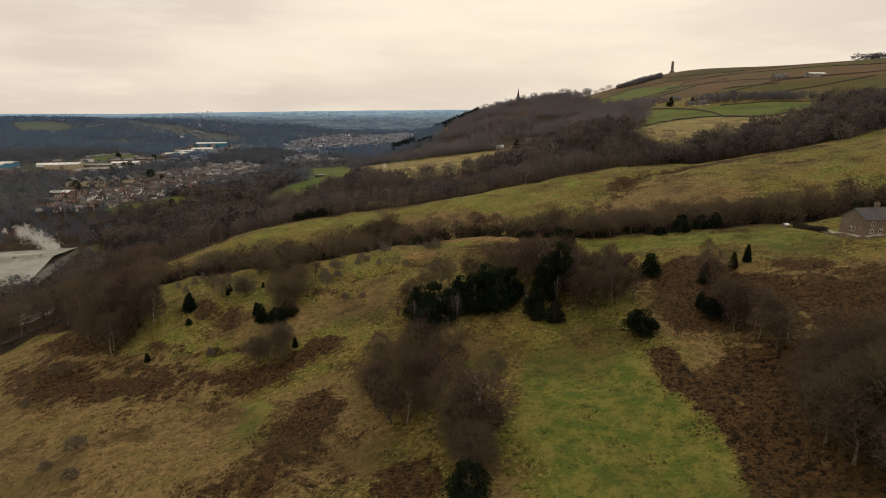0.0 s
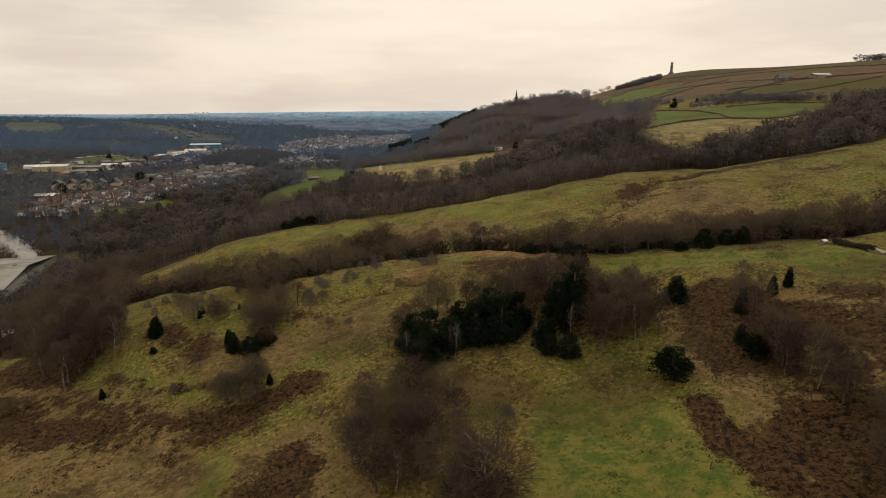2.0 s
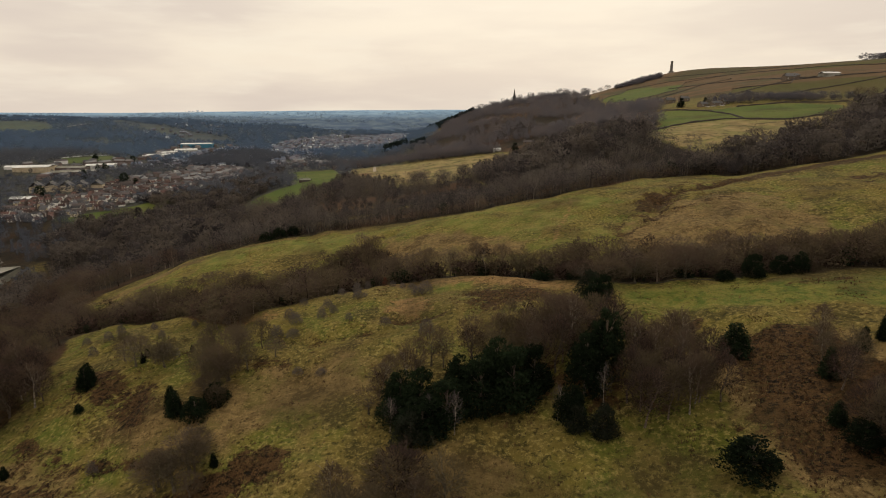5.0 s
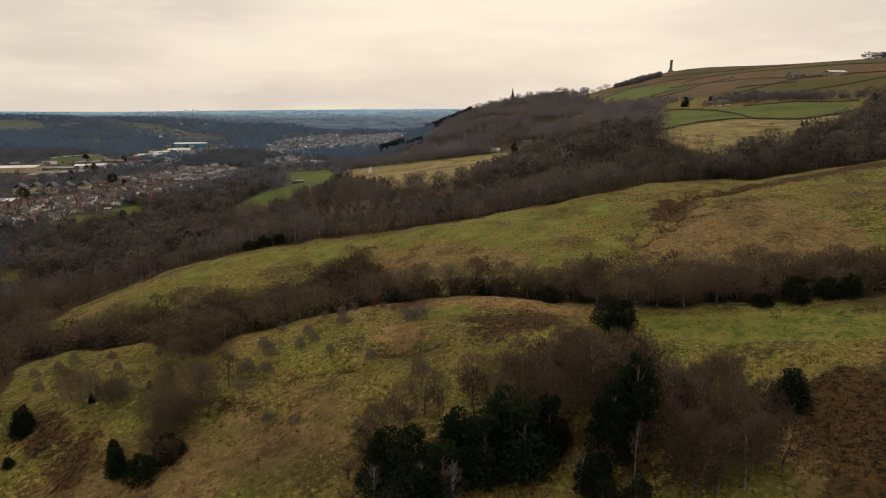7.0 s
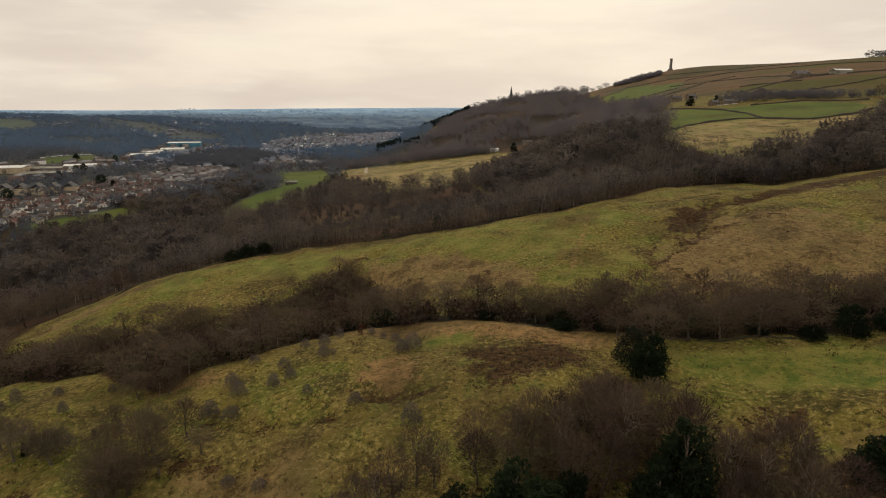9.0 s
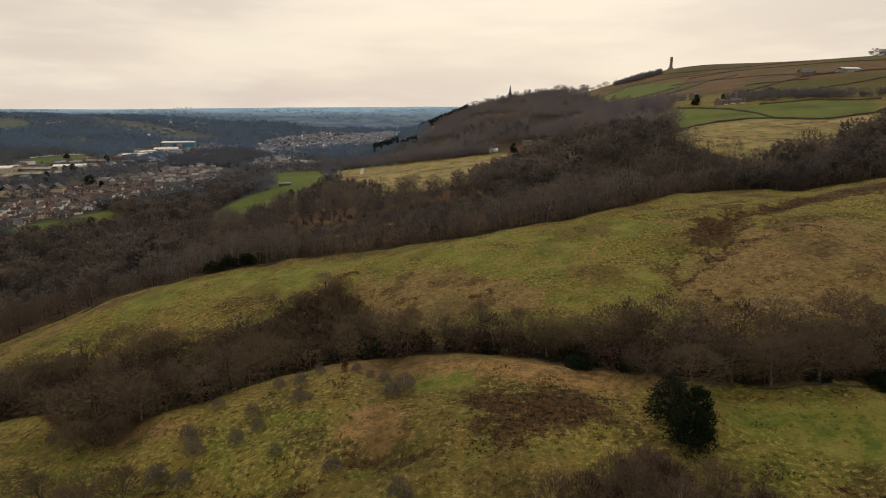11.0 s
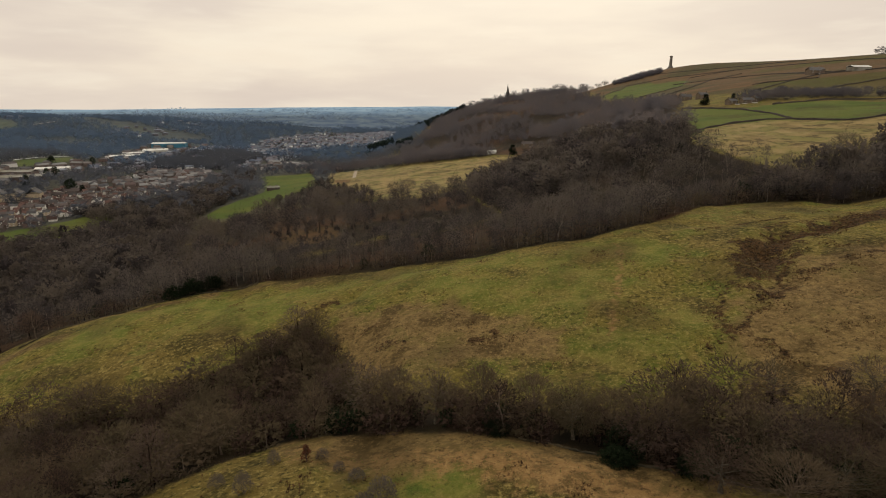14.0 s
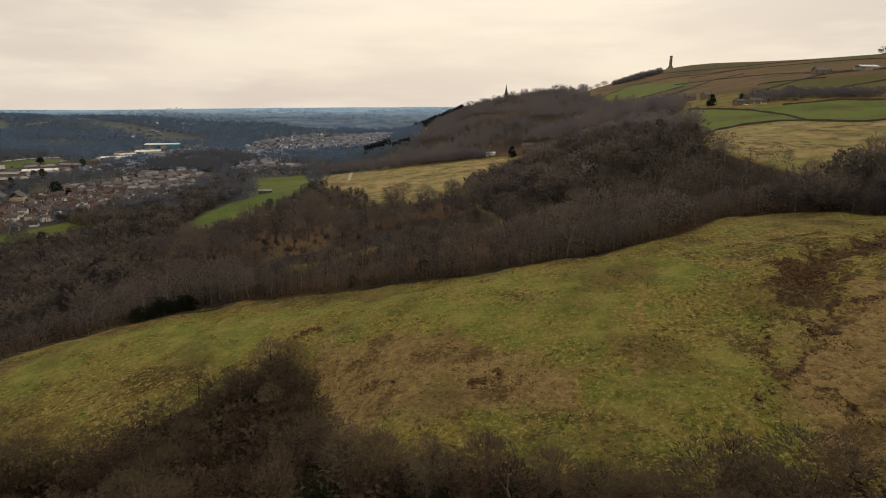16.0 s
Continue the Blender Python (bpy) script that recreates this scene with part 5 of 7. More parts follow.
def tuft(kind, count, width=0.011):
    """A light bare tree of height 1 for the woods: stem, boughs and twigs. Returns vertices and faces."""
    w = Wood()
    w.limb(np.array((0, 0, -0.06)), np.array((*gen.normal(0, 0.02, 2), 0.8)), 0.018, 0.006, 3)
    for k in range(7 if count > 60 else 4):
        a, s = 2.4 * k + gen.uniform(-0.4, 0.4), gen.uniform(0.3, 0.7)
        rise = 0.75 if kind == "round" else 1.5
        d = unit(np.array((math.cos(a), math.sin(a), rise))) * gen.uniform(0.28, 0.42)
        w.twig(np.array((0, 0, s)), np.array((0, 0, s)) + d, 0.010)
    for _ in range(count):
        a, s = gen.uniform(0, 6.28), gen.uniform(0, 1)
        if kind == "round":
            z = 0.20 + 0.78 * s
            r = 0.40 * math.sqrt(max(0.0, 1 - ((z - 0.58) / 0.44) ** 2)) * math.sqrt(gen.uniform(0.1, 1))
            d = np.array((math.cos(a) * 0.8, math.sin(a) * 0.8, 0.5)) + gen.normal(0, 0.45, 3)
        else:
            z = 0.10 + 0.88 * s
            r = 0.26 * (1 - 0.75 * max(0, z - 0.45) / 0.55) * math.sqrt(gen.uniform(0.05, 1))
            d = np.array((math.cos(a) * 0.4, math.sin(a) * 0.4, 1.0)) + gen.normal(0, 0.3, 3)
        p = np.array((r * math.cos(a), r * math.sin(a), z))
        q = p + unit(d) * gen.uniform(0.07, 0.15) * (1.0 if count > 60 else 1.35)
        q[2] = min(q[2], 1.0)
        w.twig(p - unit(d) * 0.03, q, width, unit(np.array((p[0], p[1], 1.1 * (p[2] - 0.45)))))
    return np.array(w.v), np.array(w.f), 6


def wood(name, x, y, low, high, kinds, mat, label, seed, tones=(0, 1), wide=1.0, drift=40.0):
    """One mesh of many trees; tones and heights drift over the plan as stands of one kind do."""
    r = np.random.default_rng(seed)
    n = len(x)
    stand = 0.5 + 0.5 * np.sin(x / drift + 1.7 * np.sin(y / drift * 1.3) + seed)
    h = low + (high - low) * np.clip(0.5 * stand + r.uniform(-0.1, 0.75, n), -0.15, 1.2)
    turn, tone = r.uniform(0, 6.28, n), np.clip(tones[0] + (tones[1] - tones[0]) * (0.45 * stand + r.uniform(-0.2, 0.75, n)), 0, 1)
    z, pick = land(x, y), r.integers(len(kinds), size=n)
    girth = h * wide * r.uniform(0.8, 1.25, n)
    vs, fs, ts, at = [], [], [], 0
    for k, (v, f, stem) in enumerate(kinds):
        s = pick == k
        c, m = int(s.sum()), len(v)
        if not c:
            continue
        co, si = np.cos(turn[s])[:, None], np.sin(turn[s])[:, None]
        g = girth[s][:, None]
        vx, vy = (v[None, :, 0] * co - v[None, :, 1] * si) * g + x[s][:, None], (v[None, :, 0] * si + v[None, :, 1] * co) * g + y[s][:, None]
        vz = v[None, :, 2] * h[s][:, None] + z[s][:, None]
        vs.append(np.stack([vx, vy, vz], -1).reshape(-1, 3))
        fs.append((f[None] + (np.arange(c) * m)[:, None, None] + at).reshape(-1, 3))
        shade_of = np.repeat(0.82 * tone[s][:, None], m, 1)
        shade_of[:, :stem] = np.where(r.uniform(size=(c, 1)) < 0.3, 1.0, 0.1)
        ts.append(shade_of.reshape(-1))
        at += c * m
    ob = raw(name, np.concatenate(vs), np.concatenate(fs), mat, tint=np.concatenate(ts))
    return tagged(ob, label, "woodland", kind="stuff")


def bushy(count, width=0.035, length=0.16):
    """A low dense tree, twigs from the ground up."""
    w = Wood()
    w.limb(np.array((0, 0, -0.06)), np.array((0, 0, 0.6)), 0.02, 0.006, 3)
    for _ in range(count):  # outermost twigs lean upward
        d = unit(gen.normal(size=3))
        p = np.array((0.42 * d[0], 0.42 * d[1], 0.5 + 0.46 * d[2])) * gen.uniform(0.55, 1)
        w.twig(p, p + unit(0.7 * d + gen.normal(0, 0.5, 3) + np.array((0, 0, 0.5))) * length * gen.uniform(0.5, 1.2), width, d)
    return np.array(w.v), np.array(w.f), 6


def canopy(shape, spread, limbs, branches, twigs_each, shell, width):
    """A fuller bare tree of height 1 for the woods that the flight passes close to."""
    trunk, boughs, spray = grow(10, spread, shape, limbs, branches, twigs_each, 0.018, width, shell, 1.6, (0.03, 0.085))
    vs, fs, n = [], [], 0
    for w in (trunk, boughs, spray):
        vs.append(np.array(w.v) / 10)
        fs.append(np.array(w.f) + n)
        n += len(w.v)
    return np.concatenate(vs), np.concatenate(fs), len(trunk.v) + len(boughs.v)


near_kinds = [canopy("oak", 4.4, 7, 4, 6, 820, 0.044), canopy("oak", 4.0, 7, 4, 6, 780, 0.044), canopy("oak", 4.8, 8, 4, 6, 860, 0.044), canopy("birch", 3.4, 9, 4, 6, 620, 0.042), canopy("birch", 3.0, 9, 4, 6, 580, 0.042)]
edge_kinds = [canopy("oak", 4.6, 4, 3, 3, 330, 0.07), canopy("oak", 4.8, 4, 3, 3, 320, 0.07), canopy("birch", 3.6, 5, 3, 3, 310, 0.066), canopy("birch", 3.2, 5, 3, 3, 300, 0.066)]
mid_kinds = [bushy(220, 0.036, 0.17), bushy(200, 0.036, 0.17), tuft("round", 220, 0.032), tuft("round", 200, 0.032), tuft("tall", 170, 0.030)]
far_kinds = [bushy(84, 0.055, 0.2), tuft("round", 84, 0.048), tuft("tall", 64, 0.044)]

x, y = scatter(HEDGE_BAND, 7.2, 21)
wood("gully_woodland", x, y, 5.0, 10.5, near_kinds, twigs, "dense bare scrub and trees filling a gully between fields", 21, tones=(0, 1.0), wide=1.12, drift=14)
x, y = scatter(HEDGE_BAND, 4.6, 121)
wood("gully_scrub", x, y, 2.6, 6.2, [bushy(150, 0.036, 0.15), bushy(140, 0.036, 0.15)], twigs, "low tangled bare scrub under the gully trees", 121, tones=(0, 0.6), wide=1.3)
x, y = scatter(WEST_WOOD, 8.4, 22)
s = (x > -190) & (y < 330)
wood("slope_woodland", x[s], y[s], 7, 13, near_kinds, twigs, "bare brown winter wood on the steep valley side", 22, tones=(0, 1.0), wide=1.0, drift=20)
wood("valley_side_woodland", x[~s], y[~s], 7, 13, [bushy(110, 0.024, 0.14), tuft("round", 110, 0.022), tuft("tall", 100, 0.022)], wood_twigs, "bare brown wood at the foot of the valley side", 122, tones=(0, 0.55), wide=0.95)
for name, line, low, high, seed in (("wood_edge_scrub", [(-122, 319), (-88, 331), (-58, 340), (-20, 334), (6, 326), (30, 320), (60, 314), (78, 321), (104, 343), (128, 349), (150, 332), (190, 324)], 2.5, 6.5, 221), ("gully_edge_scrub", [(-30, 234), (-4, 229), (12, 223), (27, 217), (42, 206), (60, 196), (88, 192), (112, 186), (150, 178)], 1.2, 3.2, 222)):
    x, y = scatter(line + [(px, py + 5) for px, py in line[::-1]], 2.6, seed, keep=0.8)
    wood(name, x, y, low, high, [bushy(110, 0.022, 0.12), bushy(100, 0.022, 0.12)], twigs, "low bare scrub along the edge of a wood", seed, tones=(0, 0.7), wide=1.1)
line = [(-122, 321), (-88, 333), (-58, 342), (-20, 336), (6, 328), (30, 322), (60, 316), (78, 323), (104, 345), (128, 351), (150, 334), (190, 326)]
x, y = scatter(line + [(px, py + 14) for px, py in line[::-1]], 4.8, 223, keep=0.9)
wood("young_woodland", x, y, 5, 9.5, edge_kinds[2:], wood_twigs, "close-set slender young trees along the wood's edge", 223, wide=0.95, drift=30)
spur = [(-34, 284), (-26, 284), (-19, 270), (-14, 256), (-6, 248), (-12, 246), (-22, 262)]
x, y = scatter(spur, 4.4, 225, keep=0.75)
wood("spur_scrub", x, y, 3.0, 7.5, near_kinds, twigs, "bare scrub thinning out into a field", 225, tones=(0, 0.8), wide=1.1, drift=12)
middle = [(-30, 236), (-4, 231), (12, 225), (27, 219), (42, 208), (60, 198), (112, 188), (150, 182), (150, 200), (60, 213), (30, 224), (-4, 237), (-16, 250)]
x, y = scatter(middle, 5.4, 224)
wood("gully_thicket", x, y, 4.0, 8.5, near_kinds, twigs, "tangled bare thicket along a gully", 224, tones=(0.1, 0.8), wide=1.0, drift=12)
x, y = scatter(BACK_WOOD, 9.0, 23)
s = y < 440
wood("plantation_woodland", x[s], y[s], 6.5, 13.5, edge_kinds, wood_twigs, "close-grown bare woodland behind a field edge", 23, tones=(0.0, 1.0), wide=0.92, drift=23)
wood("lower_woodland", x[~s], y[~s], 7, 15, mid_kinds, wood_twigs, "bare brown winter woodland below the hill", 24, wide=1.1, drift=26)
x, y = scatter(LOW_WOOD, 9.8, 29)
wood("foot_woodland", x, y, 8, 16, mid_kinds, wood_twigs, "tall bare wood at the foot of the slope", 29, tones=(0, 0.7), wide=1.15, drift=26)
x, y = scatter(OAK_SLOPE, 8.0, 33, keep=0.62)
wood("oak_slope_scrub", x, y, 1.8, 4.6, mid_kinds, wood_twigs, "bare scrub and young trees below old oaks", 33, wide=1.1, drift=24)
x, y = scatter(EAST_WOOD, 9.6, 25)
wood("cleft_woodland", x, y, 7, 15, mid_kinds + edge_kinds[:1], wood_twigs, "bare brown woodland in a hillside cleft", 25, tones=(0, 0.9), wide=1.15, drift=24)
x, y = scatter(HILL_WOOD, 11.0, 26)
s = ~(inside(RUSSET[-3], x, y) | inside(RUSSET[-2], x, y)) | (np.random.default_rng(126).uniform(size=len(x)) < 0.42)
x, y = x[s], y[s]
s = np.sin(x / 37 + 1.5 * np.sin(y / 61)) + np.sin(y / 47 + x / 23) > -0.9
x, y = x[s], y[s]
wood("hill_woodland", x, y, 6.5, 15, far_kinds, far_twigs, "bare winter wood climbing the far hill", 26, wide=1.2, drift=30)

VALLEY = [(-2400, 1500), (-1700, 900), (-1100, 640), (-700, 640), (-560, 660), (-480, 600), (-345, 600), (-300, 640), (-200, 660), (-130, 760), (-100, 960), (0, 1100), (0, 1500), (100, 1700), (300, 2000), (500, 2500), (-2600, 2500)]
CLEAR = TOWN + FIELDS + PALE_FIELD + [[(-730, 1130), (-717, 1201), (-681, 1249), (-590, 1150), (-560, 1020), (-640, 1000)]]
ridge_kinds = [bushy(100, 0.06, 0.22), bushy(110, 0.06, 0.22)]
valley_kinds = [bushy(20, 0.12, 0.3), bushy(18, 0.12, 0.3)]
x, y = scatter(VALLEY, 18.5, 27, keep=0.9, clear=CLEAR)
stand = np.sin(x / 130 + 2 * np.sin(y / 170)) + 0.5 * np.sin(y / 60 + x / 90)
s = stand > -0.95
near = y < 1250 + 90 * np.sin(x / 70)
for hedge, mat, label in ((s & near, hazy_mid_twigs, "woods and hedges on the valley floor, greyed by a haze tint"), (s & ~near, hazy_valley_twigs, "woods and hedges across the valley, tinted haze blue")):
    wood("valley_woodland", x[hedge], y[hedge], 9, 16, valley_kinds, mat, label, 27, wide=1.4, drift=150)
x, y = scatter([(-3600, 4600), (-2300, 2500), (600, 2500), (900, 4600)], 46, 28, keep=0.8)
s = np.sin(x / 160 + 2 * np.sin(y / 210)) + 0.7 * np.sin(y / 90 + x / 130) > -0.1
wood("plain_woodland", x[s], y[s], 10, 17, [bushy(14, 0.07, 0.2)], hazy_plain_twigs, "woods and hedgerows on the far plain, tinted haze blue", 28, wide=2.6, drift=200)
WORKS = [(-420, 310), (-262, 300), (-236, 322), (-272, 440), (-370, 445), (-420, 420)]
x, y = scatter([(-900, 300), (-420, 230), (-262, 240), (-232, 320), (-262, 430), (-330, 560), (-345, 590), (-470, 600), (-700, 640), (-1100, 640)], 11.5, 46, keep=0.6, clear=[WORKS])
wood("works_woodland", x, y, 8, 14, far_kinds, hazy_mid_twigs, "bare trees round the works in the valley", 46, wide=1.0)
for k, t in enumerate(TOWN):
    x, y = scatter(t, 17, 30 + k, keep=0.34)
    wood("town_trees", x, y, 4, 8, far_kinds, hazy_mid_twigs, "bare garden and street trees among the houses", 30 + k, wide=0.9, drift=90)
x, y = scatter([(531, 1790), (594, 1785), (650, 1745), (627, 1700), (565, 1700), (520, 1750)], 8, 35)
wood("ridge_woodland", x, y, 8, 14, ridge_kinds, far_twigs, "dark wood on the ridge below the tower", 35, tones=(0, 0.2), wide=1.3)
x, y = scatter([(292, 668), (300, 700), (350, 716), (362, 690), (340, 664)], 8, 36)
wood("hamlet_woodland", x, y, 7, 12, mid_kinds, far_twigs, "bare trees round a hillside hamlet", 36, tones=(0, 0.4), wide=1.1)
x, y = scatter([(355, 712), (364, 680), (418, 662), (480, 640), (482, 652), (420, 674), (407, 720)], 6, 136)
wood("hamlet_hedge", x, y, 5, 9, mid_kinds, far_twigs, "tall bare hedge beside upland fields", 136, tones=(0, 0.3), wide=1.1)
x, y = scatter([(40, 1520), (160, 1440), (245, 1420), (330, 1420), (380, 1480), (280, 1500), (150, 1540)], 15, 37, keep=0.62)
wood("church_woodland", x, y, 12, 22, mid_kinds[:4], far_twigs, "bare trees round the hilltop church", 37, tones=(0, 0.2), wide=1.3, drift=9)
x, y = scatter([(-458, 1112), (-341, 1129), (-340, 1353), (-469, 1544), (-525, 1457), (-513, 1242)], 10, 137)
wood("town_woodland", x, y, 9, 15, far_kinds, hazy_mid_twigs, "bare wood between the estate and the works", 137, wide=1.2)
x, y = scatter([(900, 1270), (1100, 1290), (1300, 1330), (1300, 1350), (1100, 1320), (900, 1290)], 12, 38)
wood("skyline_woodland", x, y, 9, 15, [bushy(150, 0.06, 0.2), bushy(140, 0.06, 0.2)], far_twigs, "bare trees along the moor's skyline", 38, tones=(0, 0.2), wide=1.6)
x, y = scatter([(-148, 642), (-121, 702), (-118, 790), (-104, 770), (-92, 712), (-50, 652), (-38, 594), (-60, 590), (-110, 625)], 7, 40, keep=0.85)
wood("field_corner_woodland", x, y, 4, 8.5, mid_kinds, wood_twigs, "bare trees and thorns at a field corner", 40, wide=0.9)
x, y = scatter([(-335, 680), (-270, 640), (-205, 640), (-198, 760), (-252, 980), (-300, 980), (-262, 860), (-285, 740)], 8.5, 45, keep=0.85)
wood("estate_edge_woodland", x, y, 7, 13, mid_kinds, wood_twigs, "bare wood along the edge of the housing estate", 45, tones=(0, 0.5), wide=1.2)
x, y = scatter([(-190, 1050), (-148, 1006), (-101, 966), (-55, 908), (-19, 884), (23, 863), (79, 842), (90, 866), (30, 900), (-40, 960), (-120, 1040), (-180, 1110)], 7, 39)
wood("field_edge_woodland", x, y, 10, 15, far_kinds, far_twigs, "bare trees along the far side of a pale field", 39, wide=0.9)


def evergreen_tuft(count, cone=True):
    w = Wood()
    w.limb(np.array((0, 0, -0.05)), np.array((0, 0, 0.5)), 0.03, 0.01, 3)
    for _ in range(count):
        a, z = gen.uniform(0, 6.28), gen.uniform(0.05, 1)
        r = (0.24 * (1 - z) + 0.02 if cone else 0.42 * math.sqrt(max(0, 1 - (2 * z - 1) ** 2))) * gen.uniform(0.25, 1.05)
        p = np.array((r * math.cos(a), r * math.sin(a), z))
        w.twig(p, p + np.array((0.09 * math.cos(a), 0.09 * math.sin(a), gen.uniform(-0.12, 0.05))), 0.05)
    return np.array(w.v), np.array(w.f), 6


firs = [evergreen_tuft(170), evergreen_tuft(150)]
x, y = scatter([(-30, 1640), (0, 1560), (40, 1525), (92, 1500), (96, 1516), (50, 1548), (5, 1600)], 5.5, 41)
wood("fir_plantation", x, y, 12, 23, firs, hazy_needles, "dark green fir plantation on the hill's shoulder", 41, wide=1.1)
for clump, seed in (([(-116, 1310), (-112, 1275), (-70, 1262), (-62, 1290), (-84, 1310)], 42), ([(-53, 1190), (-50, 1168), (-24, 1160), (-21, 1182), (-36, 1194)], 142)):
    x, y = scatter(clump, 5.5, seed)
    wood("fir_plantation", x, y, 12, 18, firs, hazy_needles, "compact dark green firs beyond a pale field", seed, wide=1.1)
x, y = scatter(HEDGE_BAND, 7, 43, keep=0.42)
line = [(-30, 233), (-4, 228.5), (12, 222.5), (27, 216.5), (42, 205.5), (60, 195.5), (88, 191.5)]
x2, y2 = scatter(line + [(px, py + 5) for px, py in line[::-1]], 3.4, 143, keep=0.42)
x, y = np.r_[x, x2], np.r_[y, y2]
wood("gully_evergreens", x, y, 1.8, 4.4, [evergreen_tuft(150, False), evergreen_tuft(140, False)], needles, "dark hollies under the gully trees", 43)
x, y = scatter(BACK_WOOD, 12, 44, keep=0.34)
wood("understorey_evergreens", x, y, 2.5, 6.5, [evergreen_tuft(90, False), evergreen_tuft(80, False)], needles, "dark hollies in the bare wood", 44)

# ---------------------------------------------------------------- bracken and tussocks


def cover_at(x, y):
    """How far a place lies in the bracken beds."""
    i, j = np.clip(np.searchsorted(GX, x), 0, len(GX) - 1), np.clip(np.searchsorted(GY, y), 0, len(GY) - 1)
    return A1[j, i, 0]


def ground_tufts(name, polys, gap, seed, low, high, blades, width, mat, label, keep=1.0, clear=(), ragged=()):
    r = np.random.default_rng(seed)
    xs, ys = zip(*[scatter(p, gap, seed + 7 * i, keep, 0.6, clear) for i, p in enumerate(polys)])
    x, y = np.concatenate(xs), np.concatenate(ys)
    if ragged:
        lumps = np.array([noise.fractal(Vector((px * 0.16, py * 0.16, 3.0)), 0.6, 2.0, 4) for px, py in zip(x, y)])
        ok = lumps > ragged[0] if len(ragged) == 1 else lumps + ragged[1] * cover_at(x, y) > ragged[0]
        x, y = x[ok], y[ok]
    n = len(x)
    a, h = r.uniform(0, 6.28, (n, blades)), r.uniform(low, high, (n, blades))
    d, w = h * r.uniform(0.4, 1.1, (n, blades)), width * r.uniform(0.6, 1.4, (n, blades))
    z = land(x, y)[:, None] - 0.04
    x, y = x[:, None] + r.uniform(-0.15, 0.15, (n, blades)), y[:, None] + r.uniform(-0.15, 0.15, (n, blades))
    p0 = np.stack([x - np.sin(a) * w, y + np.cos(a) * w, z + 0 * a], -1)
    p1 = np.stack([x + np.sin(a) * w, y - np.cos(a) * w, z + 0 * a], -1)
    p2 = np.stack([x + np.cos(a) * d, y + np.sin(a) * d, z + h], -1)
    v = np.stack([p0, p1, p2], 2).reshape(-1, 3)
    return tagged(raw(name, v, np.arange(len(v)).reshape(-1, 3), mat), label, "undergrowth", kind="stuff")


HILLSIDE = [(-120, 150), (-60, 70), (0, 60), (60, 60), (110, 110), (115, 172), (84, 184), (41, 200), (10, 216), (-30, 226), (-90, 232), (-110, 210), (-92, 160)]
FIELD = [(-110, 306), (-60, 330), (0, 316), (60, 306), (110, 335), (135, 315), (140, 240), (100, 216), (50, 226), (0, 246), (-16, 262), (-24, 290), (-60, 284), (-100, 290)]
ground_tufts("bracken", [HILLSIDE, FIELD], 0.75, 51, 0.10, 0.45, 5, 0.09, bracken_dead, "collapsed rusty dead bracken on the hillside", keep=0.85, ragged=(0.52, 1.1))
ground_tufts("tussocks", [HILLSIDE], 0.9, 52, 0.10, 0.34, 3, 0.07, straw, "pale winter grass tussocks", keep=0.7, ragged=(-0.15,))
ground_tufts("pasture_tussocks", [FIELD], 1.5, 53, 0.10, 0.28, 3, 0.09, straw, "short tufts of winter pasture grass", keep=0.6, ragged=(-0.1,))

# ---------------------------------------------------------------- dry stone walls


def stone_wall(points, height=1.3, width=0.6, step=2.5, mat=None, label="low dark dry stone wall between upland fields"):
    """A rough wall that follows the ground."""
    path = []
    for (x0, y0), (x1, y1) in zip(points, points[1:]):
        n = max(1, int(math.hypot(x1 - x0, y1 - y0) / step))
        path += [(x0 + (x1 - x0) * k / n, y0 + (y1 - y0) * k / n) for k in range(n)]
    path.append(points[-1])
    bm = bmesh.new()
    rows = []
    for k, (x, y) in enumerate(path):
        a, b = path[max(0, k - 1)], path[min(len(path) - 1, k + 1)]
        d = math.hypot(b[0] - a[0], b[1] - a[1]) or 1
        nx, ny = -(b[1] - a[1]) / d, (b[0] - a[0]) / d
        h, z = height * gen.uniform(0.6, 1.15), float(land(x, y)) - (0.3 if gen.uniform() < 0.25 and height < 1 else 0)
        rows.append([bm.verts.new((x + nx * o * width, y + ny * o * width, z + e)) for o, e in ((-0.5, -0.5), (-0.36, h * 0.9), (-0.15, h), (0.15, h), (0.36, h * 0.9), (0.5, -0.5))])
    for r0, r1 in zip(rows, rows[1:]):
        for i in range(5):
            bm.faces.new((r0[i], r0[i + 1], r1[i + 1], r1[i]))
    bm.faces.new(rows[0]), bm.faces.new(rows[-1][::-1])
    bmesh.ops.recalc_face_normals(bm, faces=bm.faces)
    return tagged(part("dry_stone_wall", bm, mat or dark_stone), label, "wall", "field walls")


FIELD_WALLS = [
    [(156, 484), (175, 512), (198, 534), (229, 546), (250, 550), (262, 541), (268, 529), (280, 512), (316, 513), (360, 550), (410, 615)],
    [(249, 692), (262, 650), (270, 624), (271, 583), (262, 541)],
    [(306, 640), (368, 662), (420, 640)],
    [(360, 1103), (420, 1150), (469, 1195), (590, 1440)],
    [(335, 1251), (420, 1400), (511, 1622)],
    [(499, 1305), (536, 1220), (560, 1086), (540, 900), (620, 870), (760, 870)],
    [(590, 1440), (660, 1380), (700, 1200), (760, 1060), (900, 1000)],
]
FIELD_WALLS += [
    [(620, 1700), (690, 1500), (760, 1300)],
    [(377, 801), (450, 850), (540, 900)],
    [(412, 751), (480, 790), (607, 826)],
    [(511, 1622), (600, 1560), (660, 1380)],
    [(340, 973), (426, 1075), (529, 1217), (600, 1240)],
    [(566, 1043), (508, 882), (563, 880), (634, 870), (900, 850)],
    [(413, 867), (485, 850), (508, 882)],
]
